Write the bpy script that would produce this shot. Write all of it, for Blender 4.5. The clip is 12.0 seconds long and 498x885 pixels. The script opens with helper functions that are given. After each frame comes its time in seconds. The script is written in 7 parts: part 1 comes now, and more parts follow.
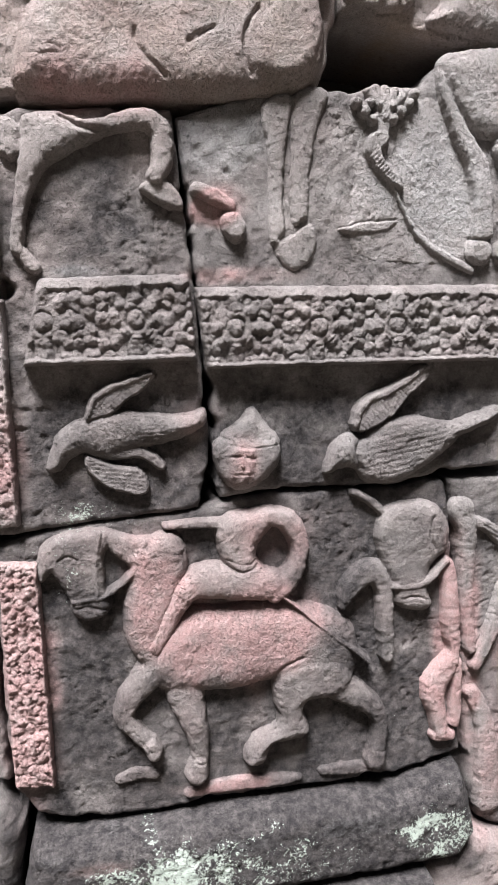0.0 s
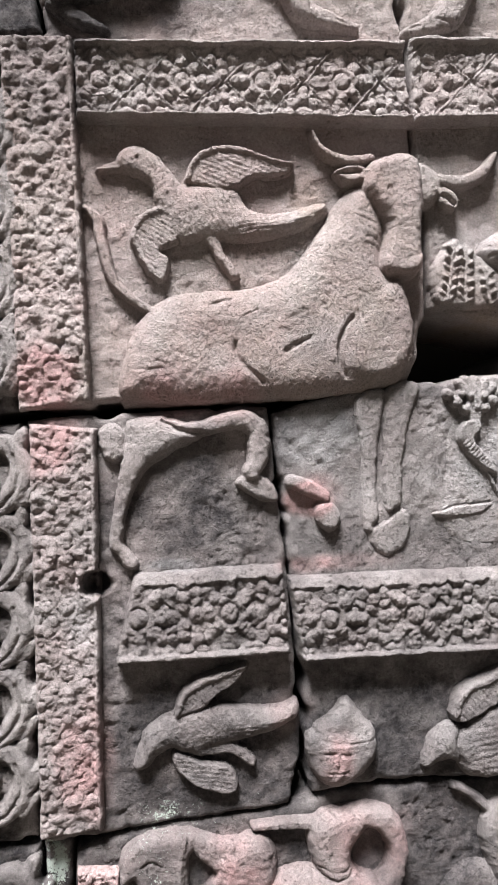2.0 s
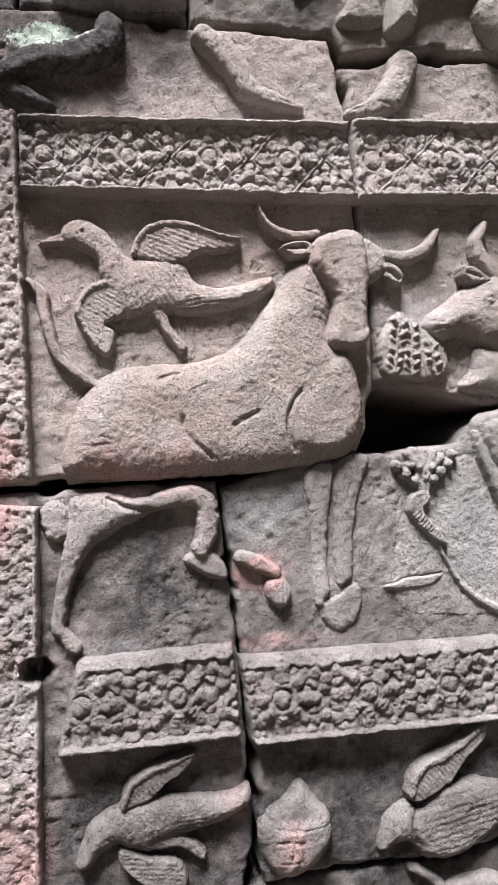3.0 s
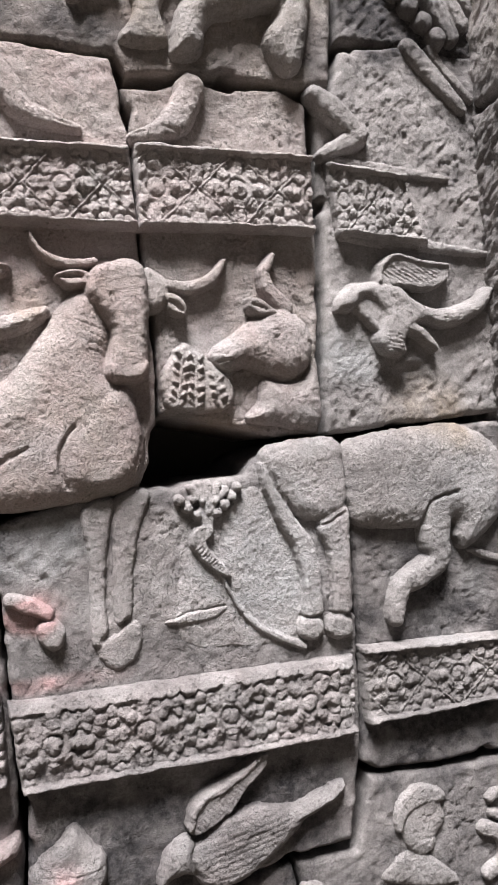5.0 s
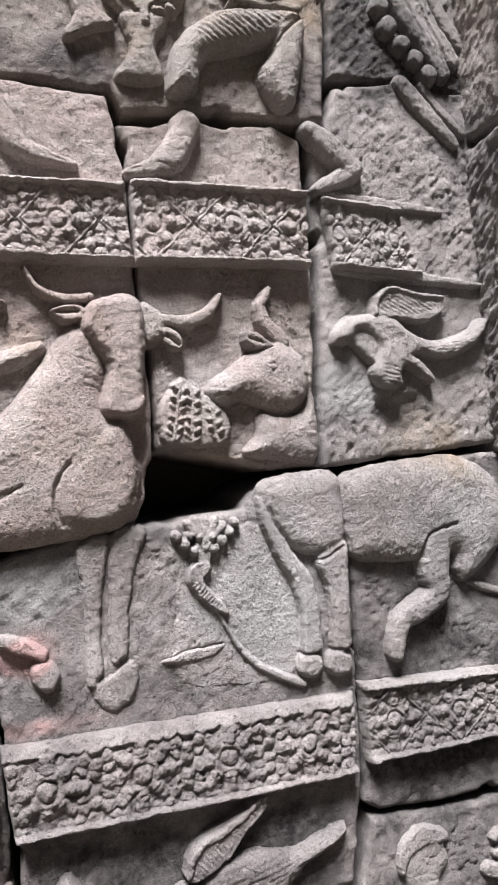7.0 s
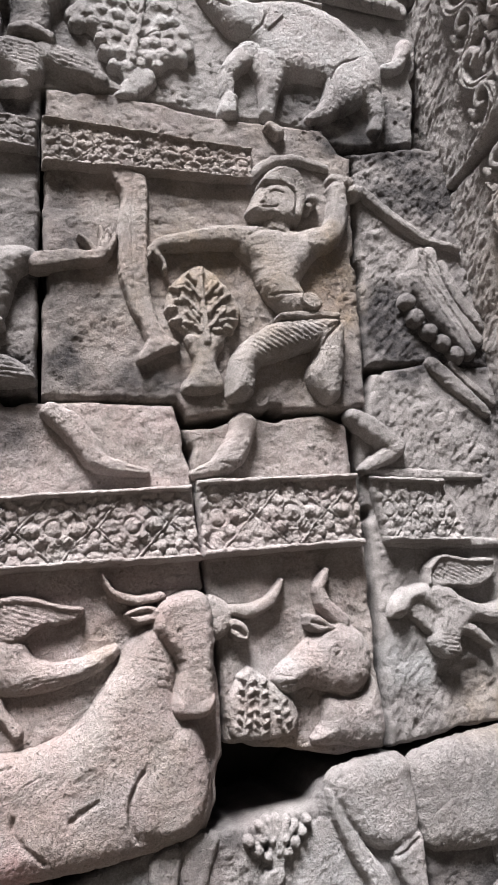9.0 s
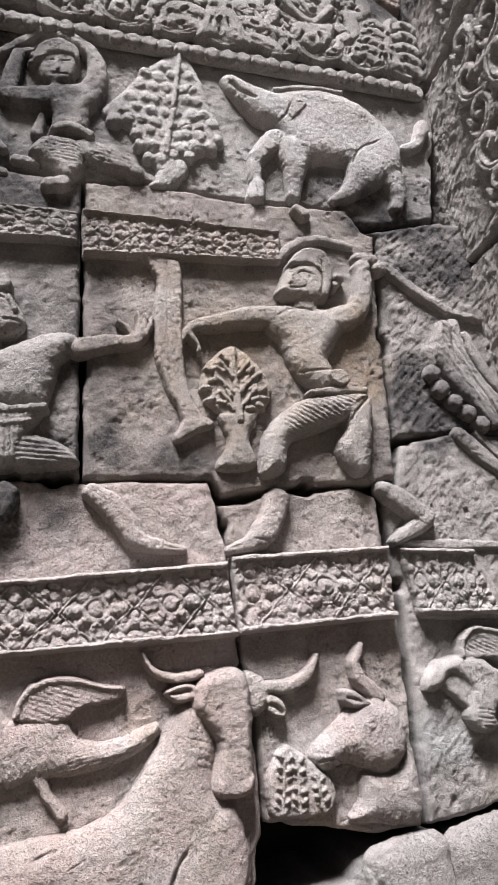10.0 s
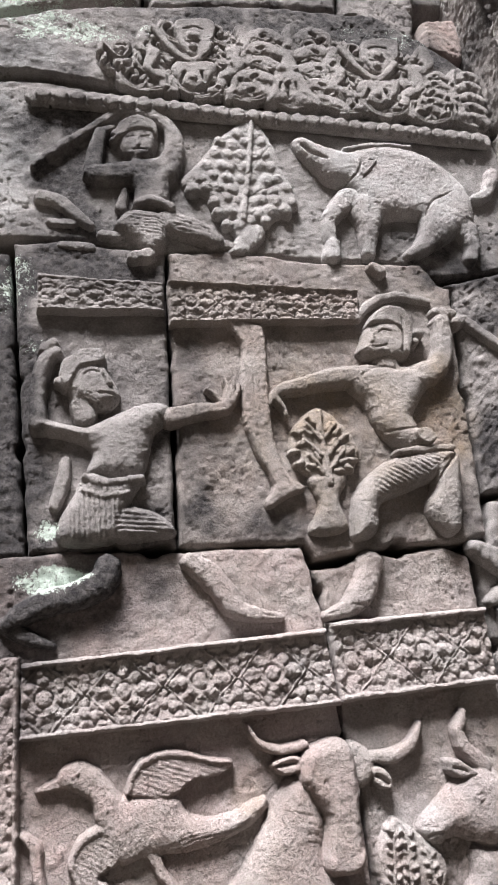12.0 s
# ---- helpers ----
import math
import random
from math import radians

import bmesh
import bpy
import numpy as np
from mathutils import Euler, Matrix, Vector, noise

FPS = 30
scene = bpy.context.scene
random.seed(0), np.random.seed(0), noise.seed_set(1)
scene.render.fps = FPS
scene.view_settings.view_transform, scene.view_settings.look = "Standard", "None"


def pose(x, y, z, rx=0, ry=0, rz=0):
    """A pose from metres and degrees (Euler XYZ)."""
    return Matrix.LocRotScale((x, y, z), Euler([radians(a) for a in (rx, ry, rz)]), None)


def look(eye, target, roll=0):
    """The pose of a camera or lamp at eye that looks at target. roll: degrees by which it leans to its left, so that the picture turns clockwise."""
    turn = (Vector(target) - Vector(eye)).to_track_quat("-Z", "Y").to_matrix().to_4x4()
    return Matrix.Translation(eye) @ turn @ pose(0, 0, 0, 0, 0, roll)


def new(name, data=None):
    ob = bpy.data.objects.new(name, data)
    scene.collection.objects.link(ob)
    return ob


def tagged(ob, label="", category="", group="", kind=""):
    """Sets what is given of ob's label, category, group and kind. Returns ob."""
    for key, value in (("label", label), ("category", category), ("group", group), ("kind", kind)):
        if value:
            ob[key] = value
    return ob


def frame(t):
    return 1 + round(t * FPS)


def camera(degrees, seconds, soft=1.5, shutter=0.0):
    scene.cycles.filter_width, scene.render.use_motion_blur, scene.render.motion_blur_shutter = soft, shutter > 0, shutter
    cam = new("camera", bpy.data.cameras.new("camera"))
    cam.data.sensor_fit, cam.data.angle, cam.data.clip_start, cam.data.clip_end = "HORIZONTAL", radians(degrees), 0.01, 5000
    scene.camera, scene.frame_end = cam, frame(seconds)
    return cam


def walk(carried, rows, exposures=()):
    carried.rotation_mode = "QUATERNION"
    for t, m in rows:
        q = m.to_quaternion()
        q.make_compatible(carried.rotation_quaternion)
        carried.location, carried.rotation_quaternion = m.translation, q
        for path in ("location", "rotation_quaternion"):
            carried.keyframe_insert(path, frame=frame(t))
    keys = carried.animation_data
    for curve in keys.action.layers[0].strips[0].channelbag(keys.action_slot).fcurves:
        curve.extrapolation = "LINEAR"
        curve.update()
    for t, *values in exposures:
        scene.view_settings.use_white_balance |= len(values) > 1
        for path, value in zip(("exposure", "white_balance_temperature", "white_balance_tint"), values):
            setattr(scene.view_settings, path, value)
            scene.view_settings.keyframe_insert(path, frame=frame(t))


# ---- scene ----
cam = camera(41.0, 12.0, soft=0.9)
# seconds, eye, tilt up, roll, turn to the left
PATH = [
    (0, -0.1802, -0.9260, 1.2232, -9.29, -0.68, -10.79),
    (0.5, -0.2132, -0.9173, 1.2534, -7.83, -0.59, -7.89),
    (1, -0.2279, -0.9095, 1.3175, -4.92, -0.49, -6.24),
    (1.5, -0.2325, -0.8975, 1.4174, -2.54, -0.56, -5.59),
    (2, -0.2325, -0.8871, 1.4649, 0.04, -0.67, -6.77),
    (2.5, -0.2391, -0.8766, 1.4958, 1.89, -0.89, -8.22),
    (3, -0.2195, -0.8754, 1.5183, 2.92, -1.20, -10.55),
    (3.5, -0.1592, -0.8803, 1.5367, 3.23, -1.55, -13.78),
    (3.7, -0.1419, -0.8823, 1.5426, 3.35, -1.68, -15.09),
    (5.3, -0.0449, -0.9040, 1.5869, 1.02, -1.60, -18.99),
    (5.5, -0.0461, -0.9037, 1.5868, 0.99, -1.59, -19.30),
    (6, -0.0474, -0.9022, 1.5874, 1.02, -1.61, -19.66),
    (6.5, -0.0499, -0.9019, 1.5875, 1.61, -1.72, -19.66),
    (7, -0.0542, -0.8931, 1.6021, 3.14, -1.99, -19.36),
    (7.5, -0.0741, -0.9100, 1.6799, 6.50, -2.60, -19.03),
    (7.7, -0.0822, -0.9217, 1.7068, 7.73, -2.73, -19.08),
    (9.3, -0.1296, -0.9688, 1.8129, 16.75, -3.79, -17.39),
    (9.5, -0.1353, -0.9809, 1.8231, 17.40, -3.77, -17.05),
    (10, -0.1531, -0.9982, 1.8498, 18.76, -3.97, -16.39),
    (10.5, -0.1685, -1.0058, 1.8612, 19.75, -4.15, -15.40),
    (11, -0.1759, -1.0150, 1.8776, 20.32, -4.32, -14.54),
    (11.5, -0.2036, -1.0088, 1.9088, 20.81, -4.30, -13.45),
    (12, -0.2323, -1.0143, 1.9169, 20.87, -4.31, -12.68),
]
EXPOSURES = ((0.0, 1.6), (12.0, 1.6))
walk(cam, [(t, pose(x, y, z, 0, 0, turn) @ pose(0, 0, 0, 90 + tilt) @ pose(0, 0, 0, 0, 0, roll)) for t, x, y, z, tilt, roll, turn in PATH], EXPOSURES)


# ---- daylight: a bright overcast sky over an open court, brightest from above ----
world = bpy.data.worlds.new("sky")
scene.world = world
world.use_nodes = True
sky = world.node_tree.nodes.new("ShaderNodeTexSky")
sky.sky_type, sky.sun_disc = "NISHITA", False
sky.sun_elevation, sky.sun_rotation = radians(55), radians(215)
sky.air_density, sky.dust_density, sky.ozone_density = 1.0, 4.0, 1.0
world.node_tree.links.new(sky.outputs[0], world.node_tree.nodes["Background"].inputs[0])
world.node_tree.nodes["Background"].inputs[1].default_value = 0.0026
sun = new("sun", bpy.data.lights.new("sun", "SUN"))
sun.data.energy, sun.data.angle, sun.data.color = 5.0, radians(20), (1.0, 0.968, 0.972)
sun.matrix_world = look((-0.70, -1.22, 3.1), (0, 0, 0))


# ---- materials ----
def nodes_of(name):
    mat = bpy.data.materials.new(name)
    mat.use_nodes = True
    tree = mat.node_tree
    shader = tree.nodes["Principled BSDF"]

    def node(kind, **values):
        n = tree.nodes.new("ShaderNode" + kind)
        for key, value in values.items():
            n.inputs[key].default_value = value
        return n

    return mat, tree, shader, node


def sandstone():
    """Grey sandstone with red iron tint, dark crust, pale and ochre patches and lichen, where the stone's weathering says so."""
    mat, tree, shader, node = nodes_of("sandstone")
    link = tree.links.new
    place = tree.nodes.new("ShaderNodeNewGeometry").outputs["Position"]

    def noise_tex(scale, detail=4.0, rough=0.6):
        n = node("TexNoise", Scale=scale, Detail=detail, Roughness=rough)
        link(place, n.inputs["Vector"])
        return n.outputs["Fac"]

    def ramp(value, lo, hi, a=0.0, b=1.0):
        n = tree.nodes.new("ShaderNodeMapRange")
        for key, v in (("From Min", lo), ("From Max", hi), ("To Min", a), ("To Max", b)):
            n.inputs[key].default_value = v
        link(value, n.inputs["Value"])
        return n.outputs["Result"]

    def blend(fac, one, two, mode="MIX"):
        n = tree.nodes.new("ShaderNodeMix")
        n.data_type, n.blend_type = "RGBA", mode
        for socket, v in ((n.inputs[0], fac), (n.inputs[6], one), (n.inputs[7], two)):
            if isinstance(v, (tuple, float)):
                socket.default_value = v
            else:
                link(v, socket)
        return n.outputs[2]

    def mul(a, b):
        n = tree.nodes.new("ShaderNodeMath")
        n.operation = "MULTIPLY"
        for socket, v in zip(n.inputs, (a, b)):
            if isinstance(v, float):
                socket.default_value = v
            else:
                link(v, socket)
        return n.outputs[0]

    def attr(name):
        n = tree.nodes.new("ShaderNodeAttribute")
        n.attribute_name = name
        return n.outputs["Fac"]

    broad, mid, fine, grain = noise_tex(9.0), noise_tex(45.0, 5.0, 0.7), noise_tex(260.0, 3.0, 0.7), noise_tex(650.0, 2.0, 0.7)
    col = blend(ramp(broad, 0.35, 0.65), (0.295, 0.272, 0.266, 1), (0.432, 0.400, 0.392, 1))
    col = blend(ramp(noise_tex(20.0, 6.0, 0.7), 0.48, 0.72, 0.0, 0.5), col, (0.19, 0.168, 0.16, 1))
    col = blend(mul(attr("pale"), ramp(mid, 0.3, 0.6, 0.6, 1.0)), col, (0.46, 0.46, 0.465, 1))
    col = blend(mul(attr("ochre"), ramp(mid, 0.3, 0.7, 0.4, 0.9)), col, (0.36, 0.275, 0.19, 1))
    col = blend(mul(attr("pink"), ramp(mid, 0.3, 0.6, 0.55, 1.0)), col, (0.435, 0.285, 0.283, 1))
    col = blend(mul(attr("dark"), ramp(noise_tex(75.0, 6.0, 0.75), 0.40, 0.66, 1.0, 0.72)), col, (0.034, 0.032, 0.035, 1))
    col = blend(1.0, col, ramp(fine, 0.33, 0.67, 0.80, 1.15), "MULTIPLY")
    col = blend(1.0, col, ramp(grain, 0.3, 0.7, 0.82, 1.15), "MULTIPLY")
    pit = noise_tex(330.0, 2.0, 0.5)
    col = blend(ramp(pit, 0.64, 0.74, 0.0, 0.5), col, blend(1.0, col, (0.3, 0.28, 0.27, 1), "MULTIPLY"))
    chip = node("TexVoronoi", Scale=85.0, Randomness=1.0)
    link(place, chip.inputs["Vector"])
    hole = mul(ramp(chip.outputs["Distance"], 0.12, 0.3, 1.0, 0.0), ramp(noise_tex(14.0, 3.0), 0.52, 0.66))
    col = blend(mul(hole, 0.7), col, blend(1.0, col, (0.35, 0.33, 0.32, 1), "MULTIPLY"))
    spots = noise_tex(190.0, 5.0, 0.8)
    n = tree.nodes.new("ShaderNodeMath")
    n.operation = "ADD"
    link(spots, n.inputs[0])
    link(mul(attr("lichen"), 0.32), n.inputs[1])
    col = blend(mul(ramp(n.outputs[0], 0.70, 0.76), ramp(attr("lichen"), 0.02, 0.15)), col, (0.50, 0.58, 0.525, 1))
    link(col, shader.inputs["Base Color"])
    shader.inputs["Roughness"].default_value = 0.92
    shader.inputs["Specular IOR Level"].default_value = 0.25
    total = tree.nodes.new("ShaderNodeMath")
    total.operation = "MULTIPLY_ADD"
    link(fine, total.inputs[0])
    total.inputs[1].default_value = 1.0
    less = tree.nodes.new("ShaderNodeMath")
    less.operation = "SUBTRACT"
    link(mul(mid, 0.8), less.inputs[0])
    pores = tree.nodes.new("ShaderNodeMath")
    link(mul(hole, 0.6), pores.inputs[0])
    link(ramp(pit, 0.58, 0.72, 0.0, 0.7), pores.inputs[1])
    link(pores.outputs[0], less.inputs[1])
    link(less.outputs[0], total.inputs[2])
    bump = node("Bump", Strength=1.0, Distance=0.0036)
    link(total.outputs[0], bump.inputs["Height"])
    grit = node("Bump", Strength=1.0, Distance=0.0026)
    link(grain, grit.inputs["Height"])
    link(bump.outputs["Normal"], grit.inputs["Normal"])
    link(grit.outputs["Normal"], shader.inputs["Normal"])
    return mat


def plain(name, a, b, scale=6.0):
    mat, tree, shader, node = nodes_of(name)
    tex = node("TexNoise", Scale=scale, Detail=6.0)
    tree.links.new(tree.nodes.new("ShaderNodeNewGeometry").outputs["Position"], tex.inputs["Vector"])
    mix = tree.nodes.new("ShaderNodeMix")
    mix.data_type = "RGBA"
    tree.links.new(tex.outputs["Fac"], mix.inputs[0])
    mix.inputs[6].default_value, mix.inputs[7].default_value = (*a, 1), (*b, 1)
    tree.links.new(mix.outputs[2], shader.inputs["Base Color"])
    shader.inputs["Roughness"].default_value = 0.95
    bump = node("Bump", Strength=0.6, Distance=0.02)
    tree.links.new(tex.outputs["Fac"], bump.inputs["Height"])
    tree.links.new(bump.outputs["Normal"], shader.inputs["Normal"])
    return mat


STONE = sandstone()
# Near-black backing: its colour stands in for shade deep in the open joints.
CORE = plain("joint_shade", (0.03, 0.025, 0.024), (0.07, 0.06, 0.055))
EARTH = plain("trodden_earth", (0.05, 0.042, 0.032), (0.09, 0.075, 0.058))


# ---- stone carving tools: heights over the wall's face, x to the right, z up, the face looks to -y ----
TABLE = np.random.RandomState(7).rand(256, 256)


def value_noise(x, z, seed=0):
    x, z = x + 37.7 * seed + 500, z + 91.3 * seed + 500
    i, j = np.floor(x).astype(int), np.floor(z).astype(int)
    u, v = x - i, z - j
    u, v = u * u * (3 - 2 * u), v * v * (3 - 2 * v)
    t = lambda a, b: TABLE[a % 256, b % 256]
    return (t(i, j) * (1 - u) + t(i + 1, j) * u) * (1 - v) + (t(i, j + 1) * (1 - u) + t(i + 1, j + 1) * u) * v


def fbm(x, z, size, octaves=4, seed=0):
    """Layered noise from -1 to 1 whose largest lumps are size metres."""
    total, amount, whole = 0, 1.0, 0
    for n in range(octaves):
        total = total + amount * (2 * value_noise(x / size * 2**n, z / size * 2**n, seed + n) - 1)
        whole += amount
        amount *= 0.55
    return total / whole


def smooth(a, b, v):
    t = np.clip((v - a) / (b - a), 0, 1)
    return t * t * (3 - 2 * t)


def curve(points, closed=False, steps=6):
    """A smooth line through points of any width of numbers."""
    p = np.array(points, float)
    n = len(p)
    if n < 3:
        return p
    out = []
    for k in range(n if closed else n - 1):
        at = lambda q: p[q % n] if closed else p[min(max(q, 0), n - 1)]
        a, b, c, d = at(k - 1), at(k), at(k + 1), at(k + 2)
        for s in np.arange(steps) / steps:
            out.append(0.5 * (2 * b + (c - a) * s + (2 * a - 5 * b + 4 * c - d) * s * s + (3 * b - a - 3 * c + d) * s**3))
    if not closed:
        out.append(p[-1])
    return np.array(out)


def polygon_distance(X, Z, p):
    """Distance to a polygon's outline, negative inside."""
    far = np.full(X.shape, 9.0)
    inside = np.zeros(X.shape, bool)
    for (ax, az), (bx, bz) in zip(p, np.roll(p, -1, 0)):
        ex, ez = bx - ax, bz - az
        t = np.clip(((X - ax) * ex + (Z - az) * ez) / max(ex * ex + ez * ez, 1e-12), 0, 1)
        far = np.minimum(far, np.hypot(X - ax - t * ex, Z - az - t * ez))
        if abs(ez) > 1e-9:
            inside ^= ((az > Z) != (bz > Z)) & (X < ax + (Z - az) * ex / ez)
    return np.where(inside, -far, far)


class Relief:
    """A carved figure, gathered from rounded limbs, plates, bosses and cut lines."""

    def __init__(self):
        self.added, self.cut = [], []

    def limb(self, points, h):
        """A rounded limb along points (x, z, half width)."""
        self.added.append(("limb", curve(points, steps=4), h, 0))
        return self

    def plate(self, points, h, edge=0.015, sharp=False):
        """A swelling shape with a smooth outline (x, z) that rises to h over edge."""
        self.added.append(("plate", np.array(points, float) if sharp else curve(points, True, 5), h, edge))
        return self

    def boss(self, points, h):
        """Round knobs (x, z, radius)."""
        for x, z, r in points:
            self.added.append(("limb", np.array([(x, z, r), (x + 1e-4, z, r)]), h, 0))
        return self

    def groove(self, points, width=0.0025, deep=0.004):
        self.cut.append(("line", curve(points, steps=4), width, deep))
        return self

    def hatch(self, points, angle, period=0.006, deep=0.002):
        """Cut strokes inside an outline, square to angle degrees."""
        self.cut.append(("hatch", curve(points, True, 4), (radians(angle), period), deep))
        return self

    def box(self):
        lo, hi = np.array([9.0, 9.0]), -np.array([9.0, 9.0])
        for kind, p, h, e in self.added:
            r = p[:, 2:3] if kind == "limb" else 0.0
            lo, hi = np.minimum(lo, (p[:, :2] - r).min(0)), np.maximum(hi, (p[:, :2] + r).max(0))
        return lo[0], hi[0], lo[1], hi[1]

    def field(self, X, Z):
        wx, wz = 0.0020 * fbm(X, Z, 0.011, 3, 3), 0.0020 * fbm(X, Z, 0.011, 3, 9)
        X, Z = X + wx, Z + wz
        whole_x, whole_z = X, Z
        all_sd, all_h = np.full(X.shape, 9.0), np.zeros(X.shape)

        def near(p, reach):
            """The part of the grid round a stroke."""
            cols = np.flatnonzero((whole_x.max(0) > p[:, 0].min() - reach) & (whole_x.min(0) < p[:, 0].max() + reach))
            rows = np.flatnonzero((whole_z.max(1) > p[:, 1].min() - reach) & (whole_z.min(1) < p[:, 1].max() + reach))
            return (slice(rows[0], rows[-1] + 1), slice(cols[0], cols[-1] + 1)) if len(rows) and len(cols) else None

        for kind, p, h, e in self.added:
            part = near(p, 0.016 + (p[:, 2].max() if kind == "limb" else 0.0))
            if part is None:
                continue
            X, Z, sd, H = whole_x[part], whole_z[part], all_sd[part], all_h[part]
            if kind == "limb":
                d = np.full(X.shape, 9.0)
                rise, widest = np.zeros(X.shape), p[:, 2].max()
                for a, b in zip(p[:-1], p[1:]):
                    ex, ez = b[0] - a[0], b[1] - a[1]
                    t = np.clip(((X - a[0]) * ex + (Z - a[1]) * ez) / max(ex * ex + ez * ez, 1e-12), 0, 1)
                    r = a[2] + t * (b[2] - a[2]) + 0.002
                    away = np.hypot(X - a[0] - t * ex, Z - a[1] - t * ez)
                    d = np.minimum(d, away - r)
                    rise = np.maximum(rise, np.sqrt(np.clip(1 - (away / r) ** 3.2, 0, 1)) * np.minimum(1, r / (0.75 * widest)) ** 0.6)
            else:
                d = polygon_distance(X, Z, p) - 0.003
                rise = np.clip(1 - (1 - np.clip(-d / e, 0, 1)) ** 2.2, 0, 1) ** 0.55
            new_h = h * rise * smooth(-0.001, 0.0042, -d) ** 0.7
            k = 0.004
            m = np.clip(0.5 + 0.5 * (new_h - H) / k, 0, 1)
            all_h[part] = np.where(d < 0, H * (1 - m) + new_h * m + k * m * (1 - m) * (H > 0.002) * (new_h > 0.002), H)
            all_sd[part] = np.minimum(sd, d)
        for kind, p, e, deep in self.cut:
            part = near(p, 4 * e if kind == "line" else 0.002)
            if part is None:
                continue
            X, Z = whole_x[part], whole_z[part]
            if kind == "line":
                d = np.full(X.shape, 9.0)
                for a, b in zip(p[:-1], p[1:]):
                    ex, ez = b[0] - a[0], b[1] - a[1]
                    t = np.clip(((X - a[0]) * ex + (Z - a[1]) * ez) / max(ex * ex + ez * ez, 1e-12), 0, 1)
                    d = np.minimum(d, np.hypot(X - a[0] - t * ex, Z - a[1] - t * ez))
                all_h[part] -= (0.75 if e < 0.0026 else 1.0) * deep * np.exp(-((d / e) ** 2))
            else:
                angle, period = e
                d = polygon_distance(X, Z, p)
                s = (X * math.cos(angle) + Z * math.sin(angle)) / period + 0.25 * fbm(X, Z, 0.03, 2, 60)
                all_h[part] -= 0.75 * deep * smooth(0, 0.003, -d) * (0.5 + 0.5 * np.cos(2 * math.pi * s)) ** 1.5
        return all_sd, all_h


# Weathering of the wall: x, z, half width, half height, strength.
STAINS = dict(pink=[], dark=[], pale=[], ochre=[], lichen=[])


def weather(X, Z, tone):
    """How far each kind of discolouring covers the stone, by noise and by its own patches."""
    out = {}
    for n, kind in enumerate(STAINS):
        v = np.full(X.shape, tone.get(kind, 0.0))
        ragged = 0.45 * fbm(X, Z, 0.06, 3, 20 + n)
        for x, z, a, b, s in STAINS[kind]:
            if x + 1.8 * a > X.min() and x - 1.8 * a < X.max() and z + 1.8 * b > Z.min() and z - 1.8 * b < Z.max():
                v = v + s * smooth(1.25, 0.35, np.hypot((X - x) / a, (Z - z) / b) + ragged)
        rough = fbm(X, Z, 0.05 if kind != "lichen" else 0.02, 4, 30 + n)
        out[kind] = np.clip(v * (1 + 0.7 * rough) + 0.10 * rough * (v > 0.02), 0, 1)
    out["dark"] = out["dark"] * (1 - 0.75 * out["pink"]) * (1 - tone.get("less_dark", 0.0))
    return out


def ground_height(X, Z, pitted=1.0, lumps=1.0):
    """The worn face of the stones."""
    pits = smooth(0.25, 0.6, fbm(X, Z, 0.009, 2, 40)) * smooth(-0.1, 0.4, fbm(X, Z, 0.08, 2, 41))
    return 0.004 * fbm(X, Z, 0.09, 2, 1) + 0.0030 * lumps * fbm(X, Z, 0.013, 4, 2) - 0.0026 * pitted * pits


